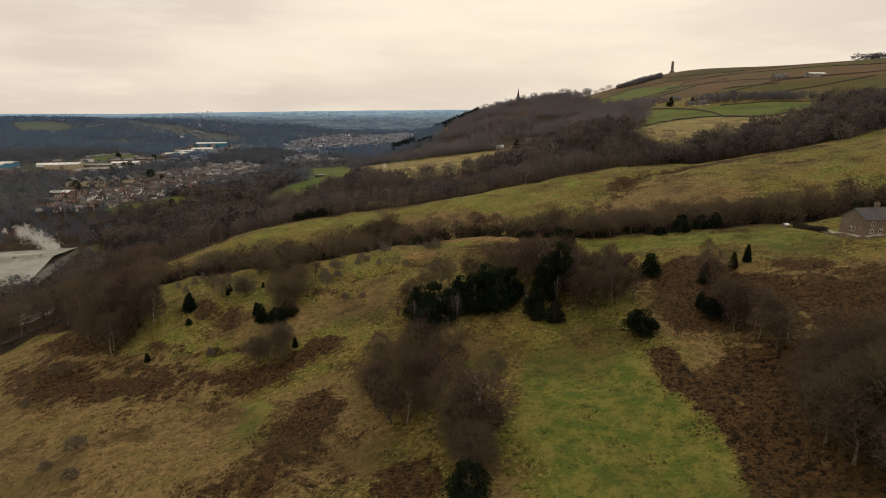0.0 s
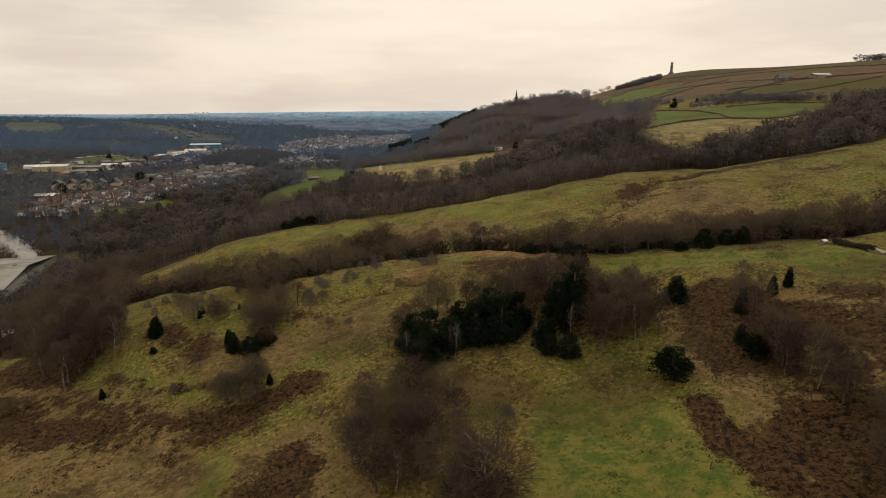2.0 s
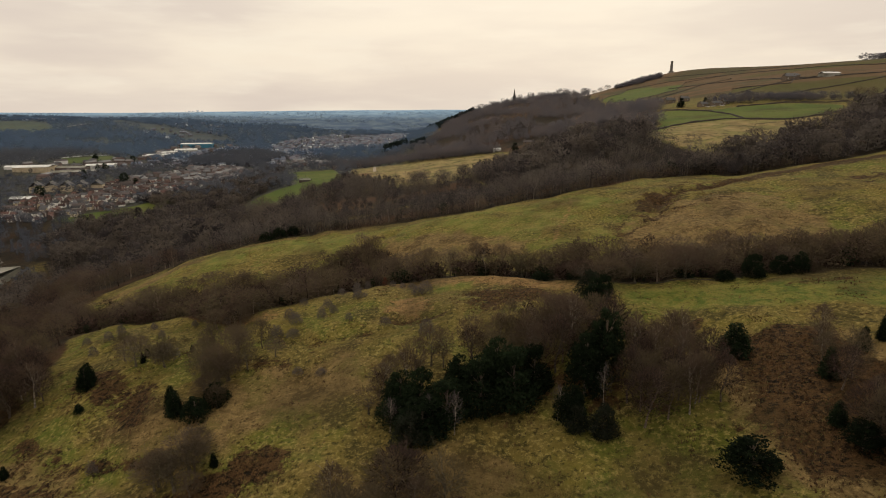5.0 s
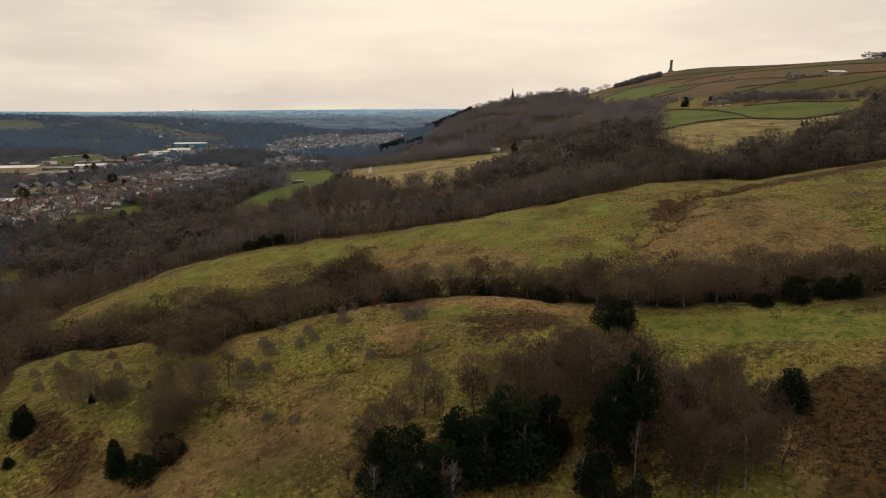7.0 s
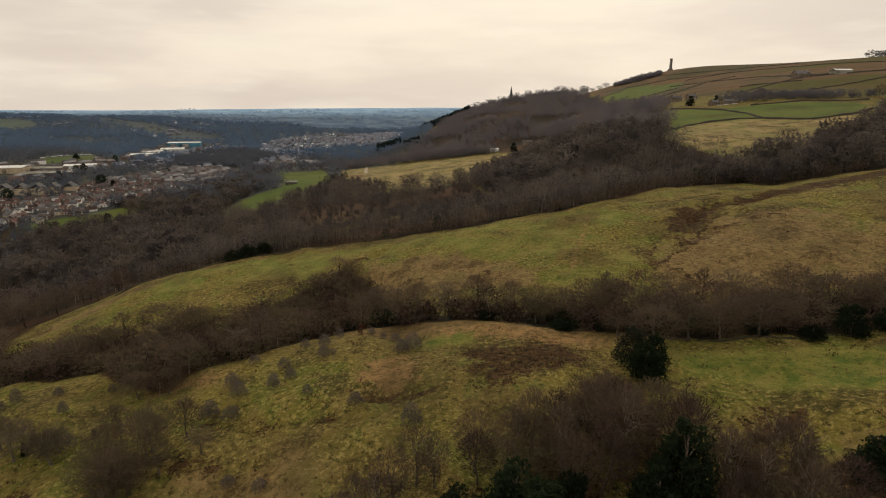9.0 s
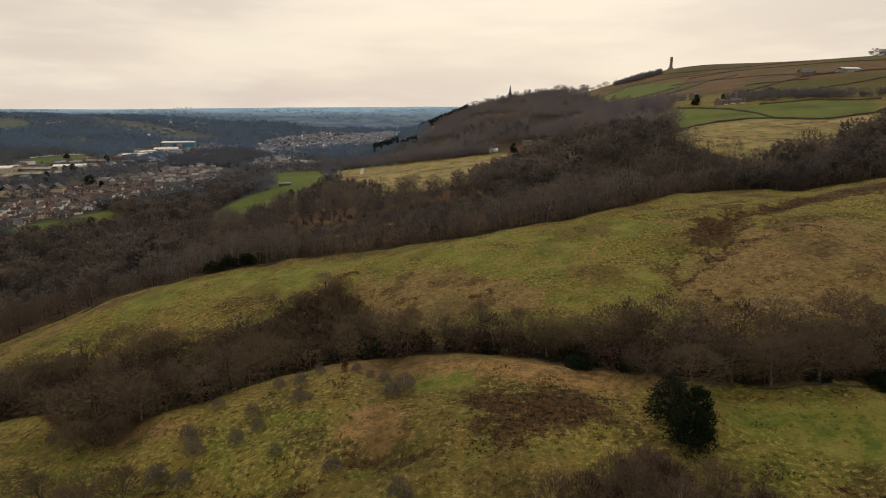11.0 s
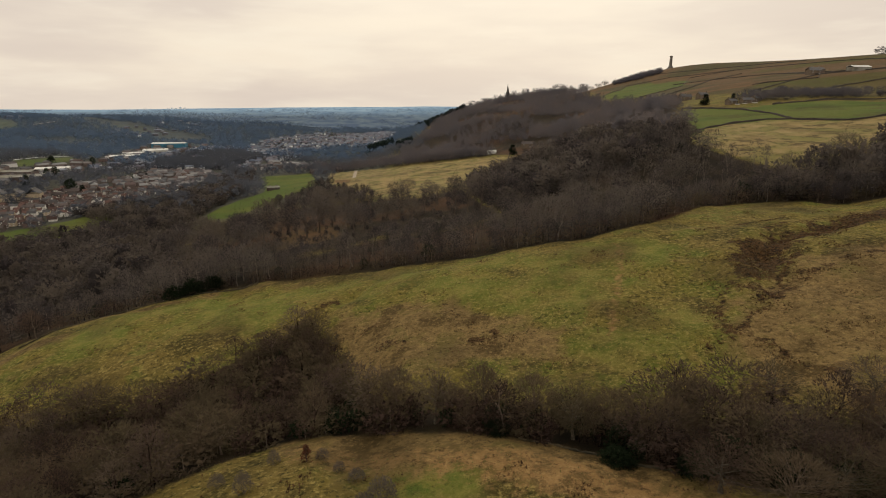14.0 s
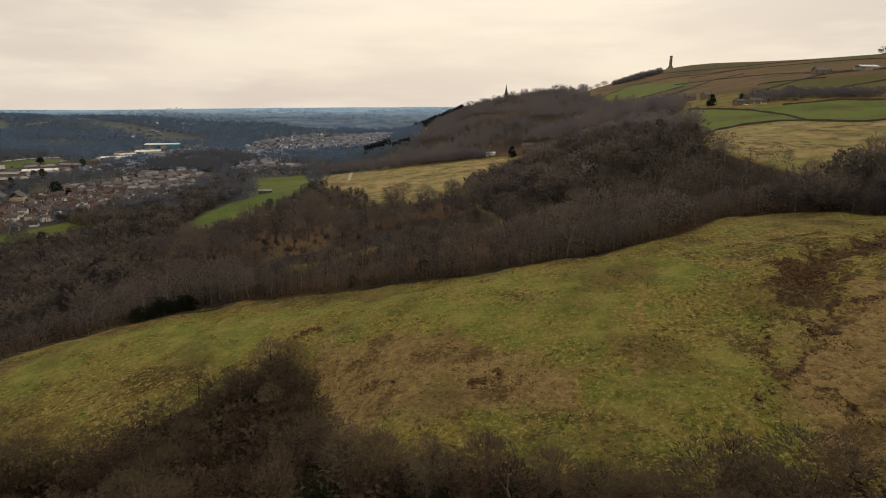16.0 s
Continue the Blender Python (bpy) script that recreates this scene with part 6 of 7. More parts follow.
for line in FIELD_WALLS:
    stone_wall(line, height=1.5, width=0.9, step=6)
stone_wall([(-128, 311), (-120, 316), (-88, 329), (-58, 337)], 0.7, 0.5, 1.0, mossy_stone, "broken low stone wall along a wood's edge")
stone_wall([(18, 218.6), (27, 214.6), (41, 203.6), (60, 192.6), (74, 190)], 0.4, 0.4, 0.7, mossy_stone, "tumbled low stone wall along the gully")

# ---------------------------------------------------------------- buildings


def gable(bm, w, d, eaves, ridge):
    """A solid with a pitched top; the ridge runs along x."""
    return prism(bm, [(-d / 2, -1.5), (d / 2, -1.5), (d / 2, eaves), (0, ridge), (-d / 2, eaves)], -w / 2, w / 2)


def pitched_roof(bm, w, d, eaves, ridge, over=0.35, thick=0.18):
    s = (ridge - eaves) / (d / 2)
    y0, z0 = d / 2 + over, eaves - over * s
    return prism(bm, [(-y0, z0 + 0.02), (0, ridge + 0.02), (y0, z0 + 0.02), (y0, z0 + thick), (0, ridge + thick), (-y0, z0 + thick)], -w / 2 - over, w / 2 + over)


def windows_on(parent, places, y, w=1.1, h=1.3, face=-1):
    """Framed windows on a wall that faces along y; each a part with its pane."""
    for cx, cz in places:
        fr = bmesh.new()
        for x0, z0, x1, z1 in ((-w / 2 - 0.08, -h / 2 - 0.1, w / 2 + 0.08, -h / 2), (-w / 2 - 0.08, h / 2, w / 2 + 0.08, h / 2 + 0.1), (-w / 2 - 0.08, -h / 2, -w / 2, h / 2), (w / 2, -h / 2, w / 2 + 0.08, h / 2), (-0.04, -h / 2, 0.04, h / 2)):
            box(fr, cx + x0, y - 0.06, cz + z0, cx + x1, y + 0.06, cz + z1)
        window = part("window", fr, paint, parent, "white-framed window")
        pane = bmesh.new()
        box(pane, cx - w / 2, y - 0.02, cz - h / 2, cx + w / 2, y + 0.02, cz + h / 2)
        part("pane", pane, glass, window)


def town_house(w, d, eaves, ridge, wall_mat, roof_mat, label):
    root = empty("house")
    part("wall", gable(bmesh.new(), w, d, eaves, ridge), wall_mat, root)
    part("roof", pitched_roof(bmesh.new(), w, d, eaves, ridge), roof_mat, root)
    bm = bmesh.new()
    box(bm, w / 2 - 1.2, -0.4, ridge - 0.8, w / 2 - 0.3, 0.4, ridge + 1.0)
    part("chimney", bm, brick, root)
    for cx in (-w * 0.27, w * 0.27):
        for cz in ((1.4, 3.9) if eaves > 4 else (1.4,)):
            for f in (-1, 1):
                part("window", box(bmesh.new(), cx - 0.8, f * d / 2 - 0.05, cz - 0.6, cx + 0.8, f * d / 2 + 0.05, cz + 0.6), paint, root, "pale-framed window")
    return tagged(root, label, "house", "houses of the estate")


kinds = [
    town_house(7, 6.2, 4.6, 6.9, brick, roof_red, "red-brown brick estate house with a tiled gable roof"),
    town_house(11, 6.5, 4.6, 7.0, render_white, roof_grey, "semi-detached pale-rendered house with a grey tiled roof"),
    town_house(9, 7, 2.6, 5.0, render_white, roof_red, "white-rendered bungalow with a brown tiled roof"),
    town_house(8, 6.2, 4.6, 6.9, cream_stone, roof_grey, "pale stone house with a grey slate roof"),
    town_house(16, 6.5, 4.8, 7.0, brick, tile, "short brick terrace with a long tiled roof"),
]
r = np.random.default_rng(61)
ESTATE = TOWN[0]
for row in range(60):
    for k in range(70):
        # curving rows of houses along the valley
        u, v = 575 + row * 11.5, -580 + k * 9.6 + (row % 2) * 4
        x, y = v + r.uniform(-3, 3) + 25 * math.sin(u / 90), u + 16 * math.sin(v / 60) + r.uniform(-3, 3)
        if y > 860 or not inside(ESTATE, np.array([x]), np.array([y]))[0] or r.uniform() < 0.12:
            continue
        m = kinds[r.choice(5, p=[0.36, 0.18, 0.16, 0.08, 0.22])]
        house = copy_thing(m, pose(x, y, float(land(x, y)), 0, 0, math.degrees(math.cos(v / 60) * 0.27) + r.choice([0, 0, 90, 180]) + r.uniform(-8, 8)))
        house.scale = (0.74, 0.74, 0.78)
for ob in kinds:
    for o in (*ob.children_recursive, ob):
        bpy.data.objects.remove(o)


def far_houses(name, poly, gap, seed, label, wall_mat=mixed_walls, roof_mat=mixed_roofs, longest=24, rise=2.6):
    """Terraces too far off to tell apart: walls and roofs in one mesh a colour."""
    r = np.random.default_rng(seed)
    x, y = scatter(poly, gap, seed, 0.6)
    walls, roofs = ([], []), ([], [])
    for px, py in zip(x, y):
        w, d, e = r.uniform(0.4, 1) * longest, r.uniform(7, 9), r.uniform(4.5, 6)
        a = 0.5 * math.sin(px / 90) + r.choice([0, 1.57]) + r.uniform(-0.1, 0.1)
        z, c, s = float(land(px, py)), math.cos(a), math.sin(a)
        for store, pts, quads in ((walls, [(-w / 2, -d / 2, -2), (w / 2, -d / 2, -2), (w / 2, d / 2, -2), (-w / 2, d / 2, -2), (-w / 2, -d / 2, e), (w / 2, -d / 2, e), (w / 2, d / 2, e), (-w / 2, d / 2, e)], [(0, 1, 5, 4), (1, 2, 6, 5), (2, 3, 7, 6), (3, 0, 4, 7)]),
                                  (roofs, [(-w / 2, -d / 2 - 0.3, e), (w / 2, -d / 2 - 0.3, e), (w / 2, d / 2 + 0.3, e), (-w / 2, d / 2 + 0.3, e), (-w / 2, 0, e + rise), (w / 2, 0, e + rise)], [(0, 1, 5, 4), (2, 3, 4, 5), (1, 2, 5, 5), (3, 0, 4, 4)])):
            n = len(store[0])
            store[0].extend((px + qx * c - qy * s, py + qx * s + qy * c, z + qz) for qx, qy, qz in pts)
            for q in quads:
                store[1].append((n + q[0], n + q[1], n + q[2]))
                if q[2] != q[3]:
                    store[1].append((n + q[0], n + q[2], n + q[3]))
    tone = r.uniform(0, 1, len(x))
    tagged(raw(name, walls[0], walls[1], wall_mat, tint=np.repeat(tone, 8)), label, "houses", kind="stuff")
    tagged(raw(name.replace("walls", "roofs"), roofs[0], roofs[1], roof_mat, tint=np.repeat(tone[::-1], 6)), label.replace("walls", "roofs"), "houses", kind="stuff")


far_houses("estate_walls", [(-463, 862), (-303, 862), (-299, 993), (-351, 1093), (-445, 1080), (-438, 966)], 10.5, 70, "brick and white walls of the estate's farther rows", longest=13)
far_houses("town_walls", TOWN[1], 30, 71, "brick walls of the mill town in the valley")
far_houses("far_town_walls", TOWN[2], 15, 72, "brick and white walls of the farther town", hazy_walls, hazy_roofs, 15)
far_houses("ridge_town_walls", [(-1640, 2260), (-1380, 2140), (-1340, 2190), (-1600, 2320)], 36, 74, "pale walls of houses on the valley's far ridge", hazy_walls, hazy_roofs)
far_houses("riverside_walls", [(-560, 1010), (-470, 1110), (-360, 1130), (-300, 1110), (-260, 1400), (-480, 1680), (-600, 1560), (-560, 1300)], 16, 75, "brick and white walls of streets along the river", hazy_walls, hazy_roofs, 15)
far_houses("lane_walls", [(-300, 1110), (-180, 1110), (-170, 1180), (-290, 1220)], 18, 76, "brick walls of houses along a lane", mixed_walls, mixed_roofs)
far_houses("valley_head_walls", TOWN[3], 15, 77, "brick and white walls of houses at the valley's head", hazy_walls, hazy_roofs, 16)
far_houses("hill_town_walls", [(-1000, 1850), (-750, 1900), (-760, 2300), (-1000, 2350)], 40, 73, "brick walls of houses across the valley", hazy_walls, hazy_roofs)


def hall(x, y, w, d, h, turn, wall_mat, roof_mat, label, rise=2.0, bays=1):
    """A works hall: walls, low-pitched roofs in bays, roof ridge vents."""
    root = empty("works_hall", x, y, float(land(x, y)), turn)
    bm = bmesh.new()
    box(bm, -w / 2, -d / 2, -4, w / 2, d / 2, h)
    part("wall", bm, wall_mat, root)
    for k in range(bays):
        bm = bmesh.new()
        dd = d / bays
        c = -d / 2 + dd * (k + 0.5)
        prism(bm, [(c - dd / 2 - 0.2, h), (c, h + rise), (c + dd / 2 + 0.2, h), (c + dd / 2 + 0.2, h + 0.3), (c, h + rise + 0.3), (c - dd / 2 - 0.2, h + 0.3)], -w / 2 - 0.3, w / 2 + 0.3)
        part("roof", bm, roof_mat, root)
        for i in range(max(2, int(w / 14))):
            cx = -w / 2 + (i + 0.5) * w / max(2, int(w / 14))
            part("roof_vent", box(bmesh.new(), cx - 1.2, c - 0.6, h + rise, cx + 1.2, c + 0.6, h + rise + 1.0), sheet_grey, root)
    return tagged(root, label, "factory", "works in the valley")


hall(-655, 1622, 80, 36, 10, 12, sheet_blue, sheet_white, "long white-roofed warehouse with blue cladding")
hall(-612, 1450, 50, 36, 7, 20, sheet_white, sheet_white, "broad white-roofed works hall in the valley", bays=2)
hall(-604, 1300, 56, 26, 6, 30, brick, sheet_white, "small pale-roofed works hall")
hall(-738, 900, 90, 60, 10, 12, sheet_blue, sheet_white, "long white-roofed warehouse with blue walls", bays=2)
hall(-640, 960, 50, 34, 8, 12, cream_stone, sheet_white, "pale works hall with a shallow roof")
hall(-582, 1042, 46, 22, 6, 20, sheet_white, sheet_white, "white works hall beside the railway")
hall(-600, 985, 50, 22, 6, 10, brick, sheet_grey, "low grey-roofed works shed")
hall(-560, 930, 60, 24, 6, 25, brick, sheet_grey, "long grey-roofed works shed beside trees")
hall(-665, 985, 70, 14, 5, 15, sheet_white, sheet_white, "long low white works shed")
hall(-620, 1370, 44, 22, 6, 35, sheet_grey, sheet_white, "pale-roofed works shed in the valley")
hall(-470, 690, 22, 14, 4, 5, brick, sheet_white, "low pale-roofed depot beside the estate")
for k in range(5):
    hall(-500 + k * 16, 758 + k * 5, 13, 13, 8, 105, cream_stone, slate, "yellow stone block of flats with steep slate gables", rise=5)
# works below the slope
hall(-298, 366, 62, 96, 4.5, 16, sheet_grey, sheet_grey, "broad weathered grey roof of a paper works", rise=6)
hall(-362, 372, 44, 60, 6, 16, brick, sheet_grey, "older works shed with a grey roof", rise=3)

wood("works_evergreens", np.array([-556.0, -548.0, -470.0, -440.0, -600.0]), np.array([985.0, 992.0, 720.0, 850.0, 1180.0]), 10, 15, [evergreen_tuft(320, False)], needles, "dark evergreens among the works and houses", 243, wide=0.9)

# memorial tower on the hill
tx, ty = 752, 1935
tower = empty("memorial_tower", tx, ty, float(land(tx, ty)) - 1)
bm = bmesh.new()
box(bm, -8.5, -8.5, 0, 8.5, 8.5, 4.5, 0.4)
box(bm, -6, -6, 4.5, 6, 6, 9, 0.4)
part("base", bm, tower_stone, tower)
bm = bmesh.new()
bmesh.ops.create_cone(bm, cap_ends=True, segments=4, radius1=4.9, radius2=4.0, depth=28, matrix=Matrix.Translation((0, 0, 23)) @ Matrix.Rotation(math.pi / 4, 4, "Z"))
part("shaft", bm, tower_stone, tower)
bm = bmesh.new()
box(bm, -3.3, -3.3, 37, 3.3, 3.3, 38.2, 0.2)
for ax in (-2.7, -0.9, 0.9, 2.7):
    for ay in (-2.9, 2.9):
        box(bm, ax - 0.5, ay - 0.35, 38.2, ax + 0.5, ay + 0.35, 39.6)
        if abs(ax) < 2:
            box(bm, ay - 0.35, ax - 0.5, 38.2, ay + 0.35, ax + 0.5, 39.6)
part("parapet", bm, tower_stone, tower)
for z in (14, 21, 28):
    bm = bmesh.new()
    box(bm, -0.5, -3.6, z, 0.5, -2.7, z + 2.6)
    part("window", bm, glass, tower)
tagged(tower, "tall dark square stone memorial tower on a moor", "tower")

# church with a spire
cx, cy = 222, 1610
church = empty("church", cx, cy, float(land(cx, cy)), 20)
part("nave", gable(bmesh.new(), 26, 11, 8, 14), dark_stone, church)
part("roof", pitched_roof(bmesh.new(), 26, 11, 8, 14, 0.3, 0.3), slate, church)
bm = bmesh.new()
box(bm, -19, -3.2, -2, -13, 3.2, 26, 0.2)
part("tower", bm, dark_stone, church)
bm = bmesh.new()
bmesh.ops.create_cone(bm, cap_ends=True, segments=8, radius1=3.3, radius2=0.1, depth=20, matrix=Matrix.Translation((-16, 0, 36)))
part("spire", bm, dark_stone, church, "tapering dark stone spire")
tagged(church, "dark stone church with a slender spire among trees", "church")

# hillside hamlet and farms


def cottage(x, y, w, d, turn, wall_mat, roof_mat, label, eaves=4.6, ridge=7.2):
    root = empty("cottage", x, y, float(land(x, y)), turn)
    part("wall", gable(bmesh.new(), w, d, eaves, ridge), wall_mat, root)
    part("roof", pitched_roof(bmesh.new(), w, d, eaves, ridge), roof_mat, root)
    for s in (-1, 1):
        bm = bmesh.new()
        box(bm, s * (w / 2 - 0.9) - 0.5, -0.4, ridge - 0.8, s * (w / 2 - 0.9) + 0.5, 0.4, ridge + 1.2)
        part("chimney", bm, stone, root)
    windows_on(root, [(s * w * 0.28, z) for z in ((1.4, 3.7) if eaves > 4 else (1.4,)) for s in (-1, 1)], -d / 2 - 0.03)
    return tagged(root, label, "house", "hillside farms")


for x, y, w, turn in ((314, 872, 14, 10), (320, 852, 11, 30), (312, 826, 12, -5), (322, 806, 12, 15), (284, 668, 12, 20), (296, 664, 14, 5), (308, 670, 10, 20)):
    cottage(x, y, w * (0.8 if y < 700 else 1), 6 if y < 700 else 7, turn, stone, slate, "grey stone cottage with a slate roof in a hamlet", *((2.8, 4.8) if y < 700 else (4.6, 7.2)))
cottage(515, 905, 18, 9, 8, stone, slate, "stone farmhouse on the open hill")
hall(560, 885, 26, 12, 4, 6, sheet_grey, sheet_white, "open-sided farm shed with a pale sheet roof", rise=2)
hall(530, 925, 20, 12, 5, 6, stone, slate, "stone barn with a slate roof", rise=3)
hall(86, 862, 11, 6, 3.0, -5, sheet_white, sheet_white, "small white barn at a field's edge", rise=1.6)
cottage(128, 842, 14, 9, -20, stone, tile, "stone house among trees at a field's edge")
hall(-168, 770, 14, 9, 3.0, 15, brick, sheet_grey, "low stable with a grey roof in a green field", rise=1.2)
for x, y in ((-150, 985), (-128, 1000), (-105, 1010), (-170, 1010), (-85, 1030)):
    cottage(x, y, 11, 7, 10, brick, tile, "red brick house behind a green field")

# farmhouse near the flight
HX, HY, HZ = 122.6, 155.6, float(land(120, 153)) - 0.2
farm = empty("farmhouse", HX, HY, HZ, 8)
farm.scale = (0.9, 0.84, 0.86)
part("wall", gable(bmesh.new(), 18, 9.4, 5.3, 8.3), stone, farm)
part("roof", pitched_roof(bmesh.new(), 18, 9.4, 5.3, 8.3, 0.35, 0.2), slate, farm, "worn grey slate roof")
for cx in (-1.5, 7.6):
    bm = bmesh.new()
    box(bm, cx - 0.7, -0.5, 7.4, cx + 0.7, 0.5, 10.0, 0.06)
    stack = part("chimney", bm, stone, farm)
    for o in (-0.3, 0.3):
        bm = bmesh.new()
        bmesh.ops.create_cone(bm, cap_ends=True, segments=8, radius1=0.17, radius2=0.13, depth=0.7, matrix=Matrix.Translation((cx + o, 0, 10.3)))
        part("chimney_pot", bm, brick, stack)
windows_on(farm, [(-6.2, 1.6), (-3.2, 1.6), (-6.0, 4.0), (2.5, 1.6), (5.5, 1.6), (2.5, 4.0), (5.5, 4.0)], -4.73)
for cy in (-1.0, 0.4):
    bm = bmesh.new()
    box(bm, -9.06, cy - 0.4, 1.0, -8.96, cy + 0.4, 2.3)
    w = part("window", bm, paint, farm, "white-framed window")
    bm = bmesh.new()
    box(bm, -9.09, cy - 0.3, 1.1, -9.02, cy + 0.3, 2.2)
    part("pane", bm, glass, w)
bm = bmesh.new()
prism(bm, [(-8.5, -1.5), (-4.7, -1.5), (-4.7, 4.2), (-8.5, 3.0)], 2.5, 9)
part("wing", bm, stone, farm)
bm = bmesh.new()
prism(bm, [(-8.8, 2.95), (-4.7, 4.25), (-4.7, 4.45), (-8.8, 3.15)], 2.2, 9.3)
part("wing_roof", bm, sheet_white, farm, "pale lean-to roof")
tagged(farm, "long stone farmhouse with a slate roof and two chimneys", "house")


def strip(name, pts, width, mat, label, category, lift=0.05, wobble=0.0):
    """A path or yard laid on the ground along a line."""
    vs, fs = [], []
    path = []
    for (x0, y0), (x1, y1) in zip(pts, pts[1:]):
        n = max(1, int(math.hypot(x1 - x0, y1 - y0) / 1.5))
        path += [(x0 + (x1 - x0) * k / n, y0 + (y1 - y0) * k / n) for k in range(n)]
    path.append(pts[-1])
    for k, (x, y) in enumerate(path):
        a, b = path[max(0, k - 1)], path[min(len(path) - 1, k + 1)]
        d = math.hypot(b[0] - a[0], b[1] - a[1]) or 1
        nx, ny = -(b[1] - a[1]) / d, (b[0] - a[0]) / d
        w = width * (1 + gen.uniform(-wobble, wobble))
        for o in (-0.5, 0, 0.5):
            px, py = x + nx * o * w, y + ny * o * w
            vs.append((px, py, float(land(px, py)) + lift))
    for k in range(len(path) - 1):
        for j in range(2):
            n = 3 * k + j
            fs += [(n, n + 1, n + 4), (n, n + 4, n + 3)]
    return tagged(raw(name, vs, fs, mat), label, category, kind="structure")


strip("yard", [(113.5, 168), (112.5, 160), (113.5, 151.5), (122, 148.5), (140, 146)], 3.6, gravel, "pale gravel yard round the farmhouse", "yard", 0.25)
stone_wall([(110.6, 160), (111, 154), (112.5, 149), (122, 146), (142, 143.5)], 0.9, 0.45, 1.2, stone, "low stone garden wall round the farm's yard")
# a hedge of fine dark twigs, thick and uneven
hv = []
for _ in range(5200):
    f = gen.uniform(0, 1)
    px, py = 110.5 + 1.2 * f + gen.normal(0, 0.5), 174 - 14 * f
    p = np.array((px, py, float(land(px, py)) + gen.uniform(0, 1) ** 0.7 * (1.35 + 0.25 * math.sin(9 * f))))
    d = gen.normal(size=(2, 3)) * np.array((0.14, 0.14, 0.16))
    hv += [p, p + d[0], p + d[1]]
tagged(raw("hedge", hv, np.arange(len(hv)).reshape(-1, 3), hedge_dark), "dark clipped hedge beside the farm", "hedge")
stone_wall([(-166, 180), (-161, 189), (-157, 196), (-154, 203), (-149, 214), (-140, 222)], 1.3, 0.6, 1.5, dark_stone, "dark stone wall below a steep bank")
shed = empty("field_shelter", 109, 175.5, float(land(109, 175.5)), 30)
shed.scale = (0.7, 0.7, 0.7)
part("wall", gable(bmesh.new(), 3.0, 2.0, 1.4, 1.9), sheet_grey, shed)
part("roof", pitched_roof(bmesh.new(), 3.0, 2.0, 1.4, 1.9, 0.15, 0.06), sheet_white, shed, "pale sheet roof")
tagged(shed, "small field shelter with a pale sheet roof", "shed")
strip("track", [(-99, 958), (-91, 880), (-81, 795)], 4.5, gravel, "pale gravel track across a field", "track", 0.3)

# steam over the works
haze = bpy.data.materials.new("steam")
haze.use_nodes = True
ht = haze.node_tree
hb = ht.nodes["Principled BSDF"]
hb.inputs["Base Color"].default_value, hb.inputs["Roughness"].default_value, hb.inputs["Specular IOR Level"].default_value = (0.85, 0.83, 0.80, 1), 1.0, 0.0
hb.inputs["Alpha"].default_value = 0.32
vs = []
for k in range(46):
    f = k / 45
    c = np.array((-286 - 36 * f + gen.normal(0, 1.6 + 3 * f), 404 + 14 * f + gen.normal(0, 3), 22.5 + 13 * f ** 1.3 + gen.normal(0, 1.2)))
    spread = gen.uniform(1.2, 2.8) * (1 + 0.6 * math.sin(3.14 * f))
    for _ in range(150):
        p, d = c + gen.normal(0, spread, 3) * 0.62, gen.normal(size=(2, 3)) * 0.42
        vs += [p, p + d[0], p + d[1]]
steam = raw("steam_plume", vs, np.arange(len(vs)).reshape(-1, 3), haze)
tagged(steam, "white steam drifting over the works roof", "steam", kind="stuff")
cottage(-172, 224, 12, 7, 40, render_white, slate, "white cottage among trees below the slope")


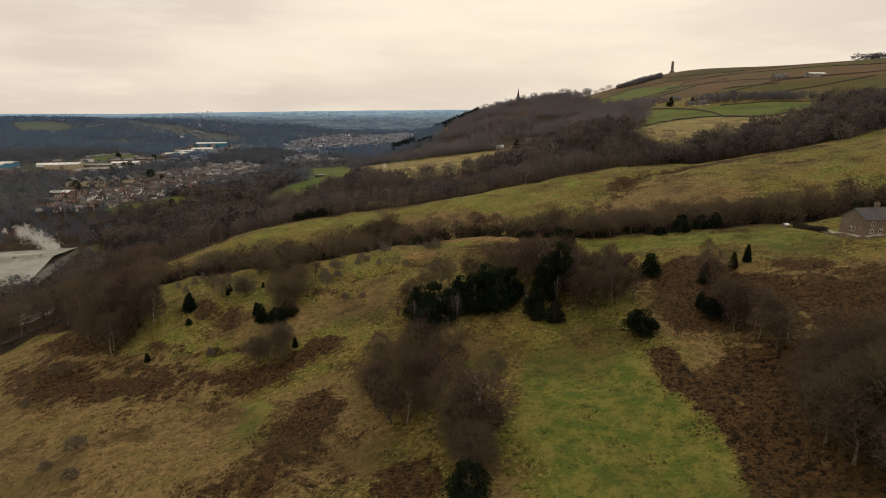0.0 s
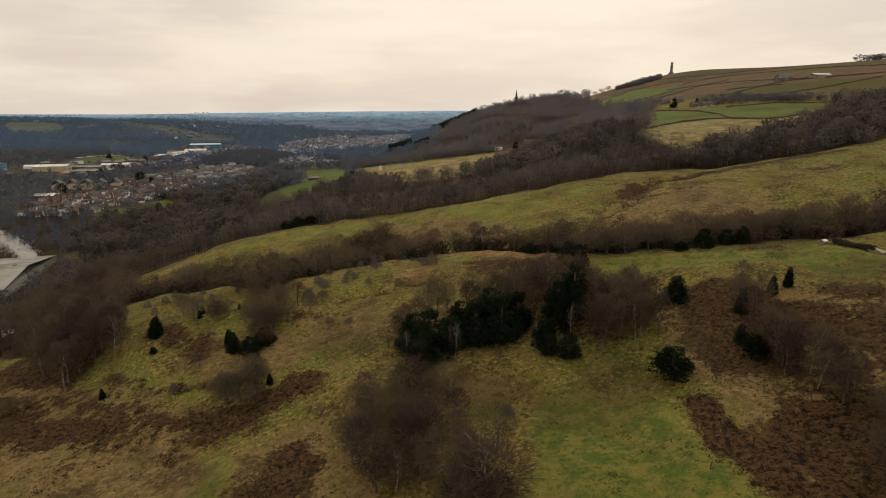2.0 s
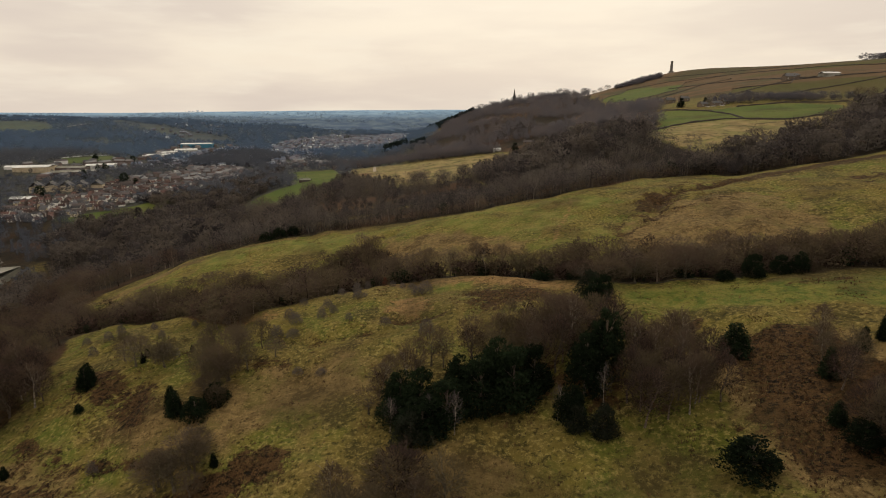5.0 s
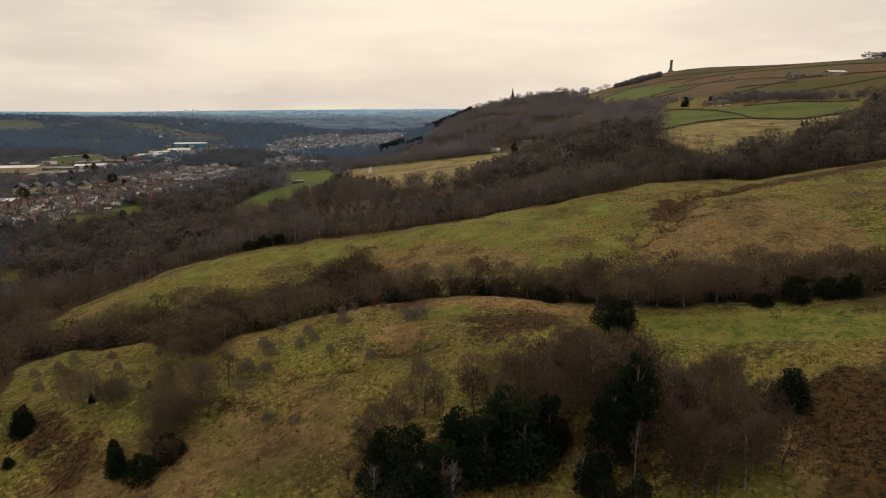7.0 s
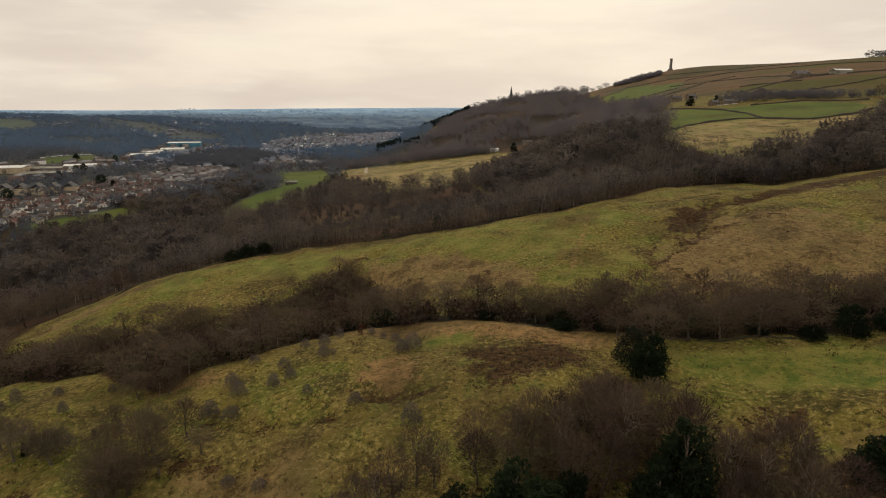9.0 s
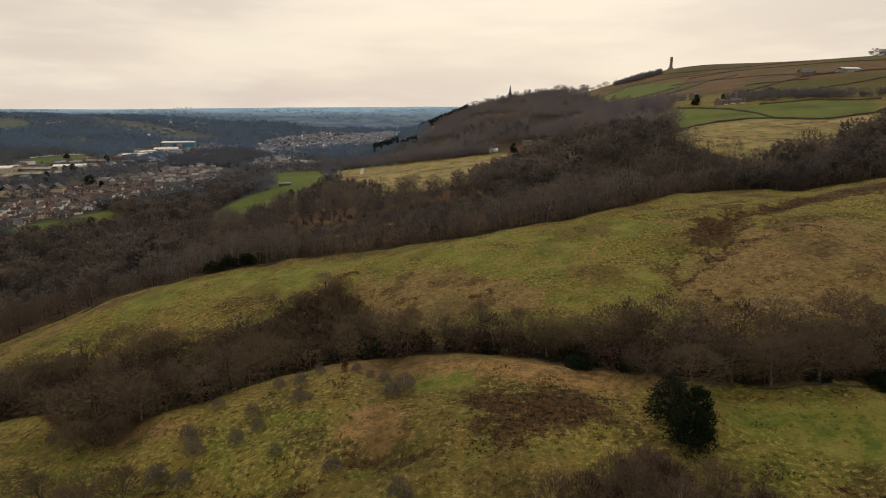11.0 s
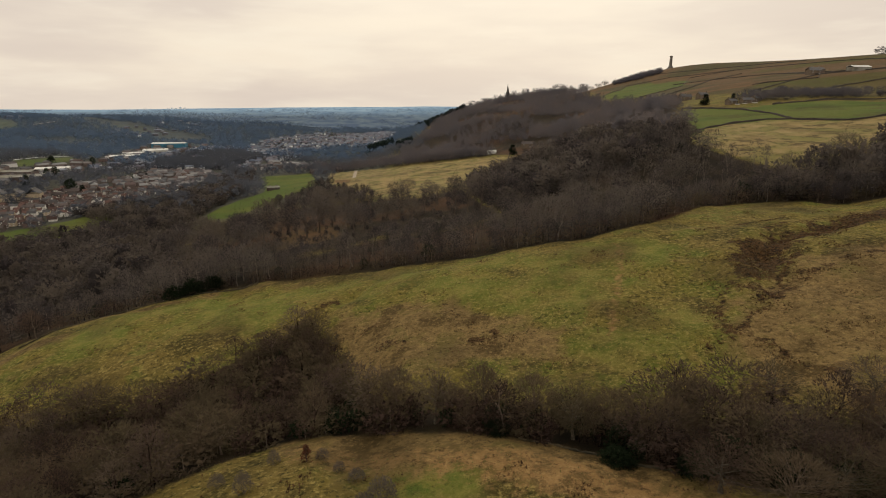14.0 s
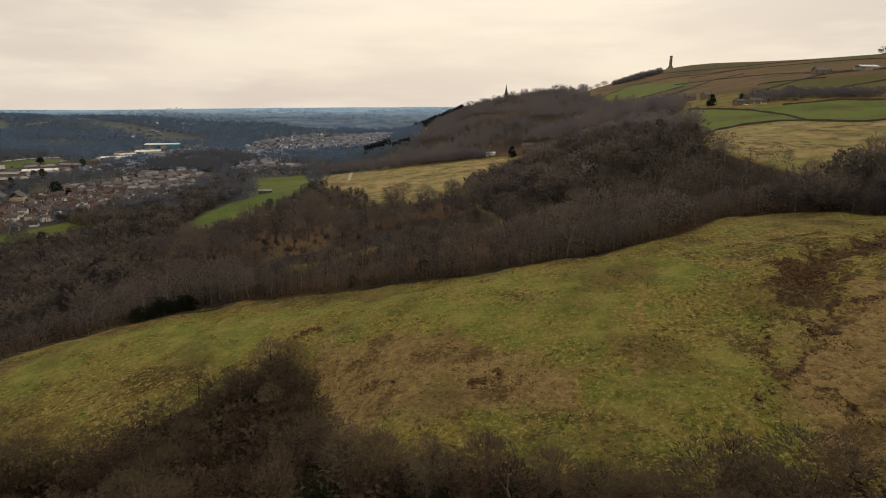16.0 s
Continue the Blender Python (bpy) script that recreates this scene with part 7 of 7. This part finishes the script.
# an old quarry's heap of blocks at the end of a pale field
heap_rng = np.random.default_rng(88)
for k in range(46):
    f = heap_rng.uniform()
    qx, qy, e = 108 + 20 * f + heap_rng.normal(0, 2.0), 764 - 16 * f + heap_rng.normal(0, 2.5), heap_rng.uniform(0.7, 2.2) * (0.6 + 0.7 * f)
    bm = bmesh.new()
    bmesh.ops.create_icosphere(bm, subdivisions=1, radius=e)
    for v in bm.verts:
        v.co *= heap_rng.uniform(0.7, 1.15)
        v.co.z *= 0.7
    boulder = part("boulder", bm, pale_block)
    boulder.matrix_basis = pose(qx, qy, float(land(qx, qy)) + 0.25 * e + 2.5 * f * heap_rng.uniform(0, 1) ** 2, 0, 0, heap_rng.uniform(0, 360))
    tagged(boulder, "pale weathered gritstone block in a quarry heap", "boulder", "quarry blocks")

# parked cars by the hamlet


def parked_car(x, y, turn, paint_mat, label):
    root = empty("car", x, y, float(land(x, y)), turn)
    bm = bmesh.new()
    prism(bm, [(-0.85, 0.35), (0.85, 0.35), (0.88, 0.75), (0.8, 0.95), (-0.8, 0.95), (-0.88, 0.75)], -2.1, 2.1)
    part("body", bm, paint_mat, root)
    bm = bmesh.new()
    prism(bm, [(-0.78, 0.95), (0.78, 0.95), (0.62, 1.48), (-0.62, 1.48)], -1.5, 1.0)
    part("cabin", bm, glass, root, "dark glazed cabin")
    for wx in (-1.3, 1.3):
        for wy in (-0.8, 0.8):
            bm = bmesh.new()
            bmesh.ops.create_cone(bm, cap_ends=True, segments=10, radius1=0.33, radius2=0.33, depth=0.2, matrix=Matrix.Translation((wx, wy, 0.33)) @ Matrix.Rotation(math.pi / 2, 4, "X"))
            part("wheel", bm, tarmac, root)
    return tagged(root, label, "car", "cars at the hamlet")


for x, y, turn in ((284, 657, 20), (290, 656, 10), (299, 656, -15)):
    parked_car(x, y, turn, paint, "small white car parked beside stone cottages")

strip("boundary", [(-752, 1198), (-748, 1262), (-718, 1308)], 5, far_concrete, "white sight screens and rails round a sports ground", "boundary", 1.2)
# a hillside road and tall blocks on the horizon
strip("far_road", [(-1240, 1990), (-1225, 2040), (-1215, 2085)], 9, gravel, "pale road climbing the far valley side", "road", 2.5)
for x, h, w in ((-2030, 14, 18), (-2000, 20, 14), (-1972, 17, 16), (-1935, 24, 12), (-1900, 19, 16), (-2210, 14, 16)):
    block = empty("tower_block", x, 4760, float(land(x, 4760)) - 4)
    part("wall", box(bmesh.new(), -w / 2, -9, 0, w / 2, 9, h, 0.5), far_concrete, block)
    part("plant_room", box(bmesh.new(), -w / 5, -4, h, w / 5, 4, h + 2), far_concrete, block)
    tagged(block, "hazy tower block on the far horizon", "tower block", "towers on the horizon")
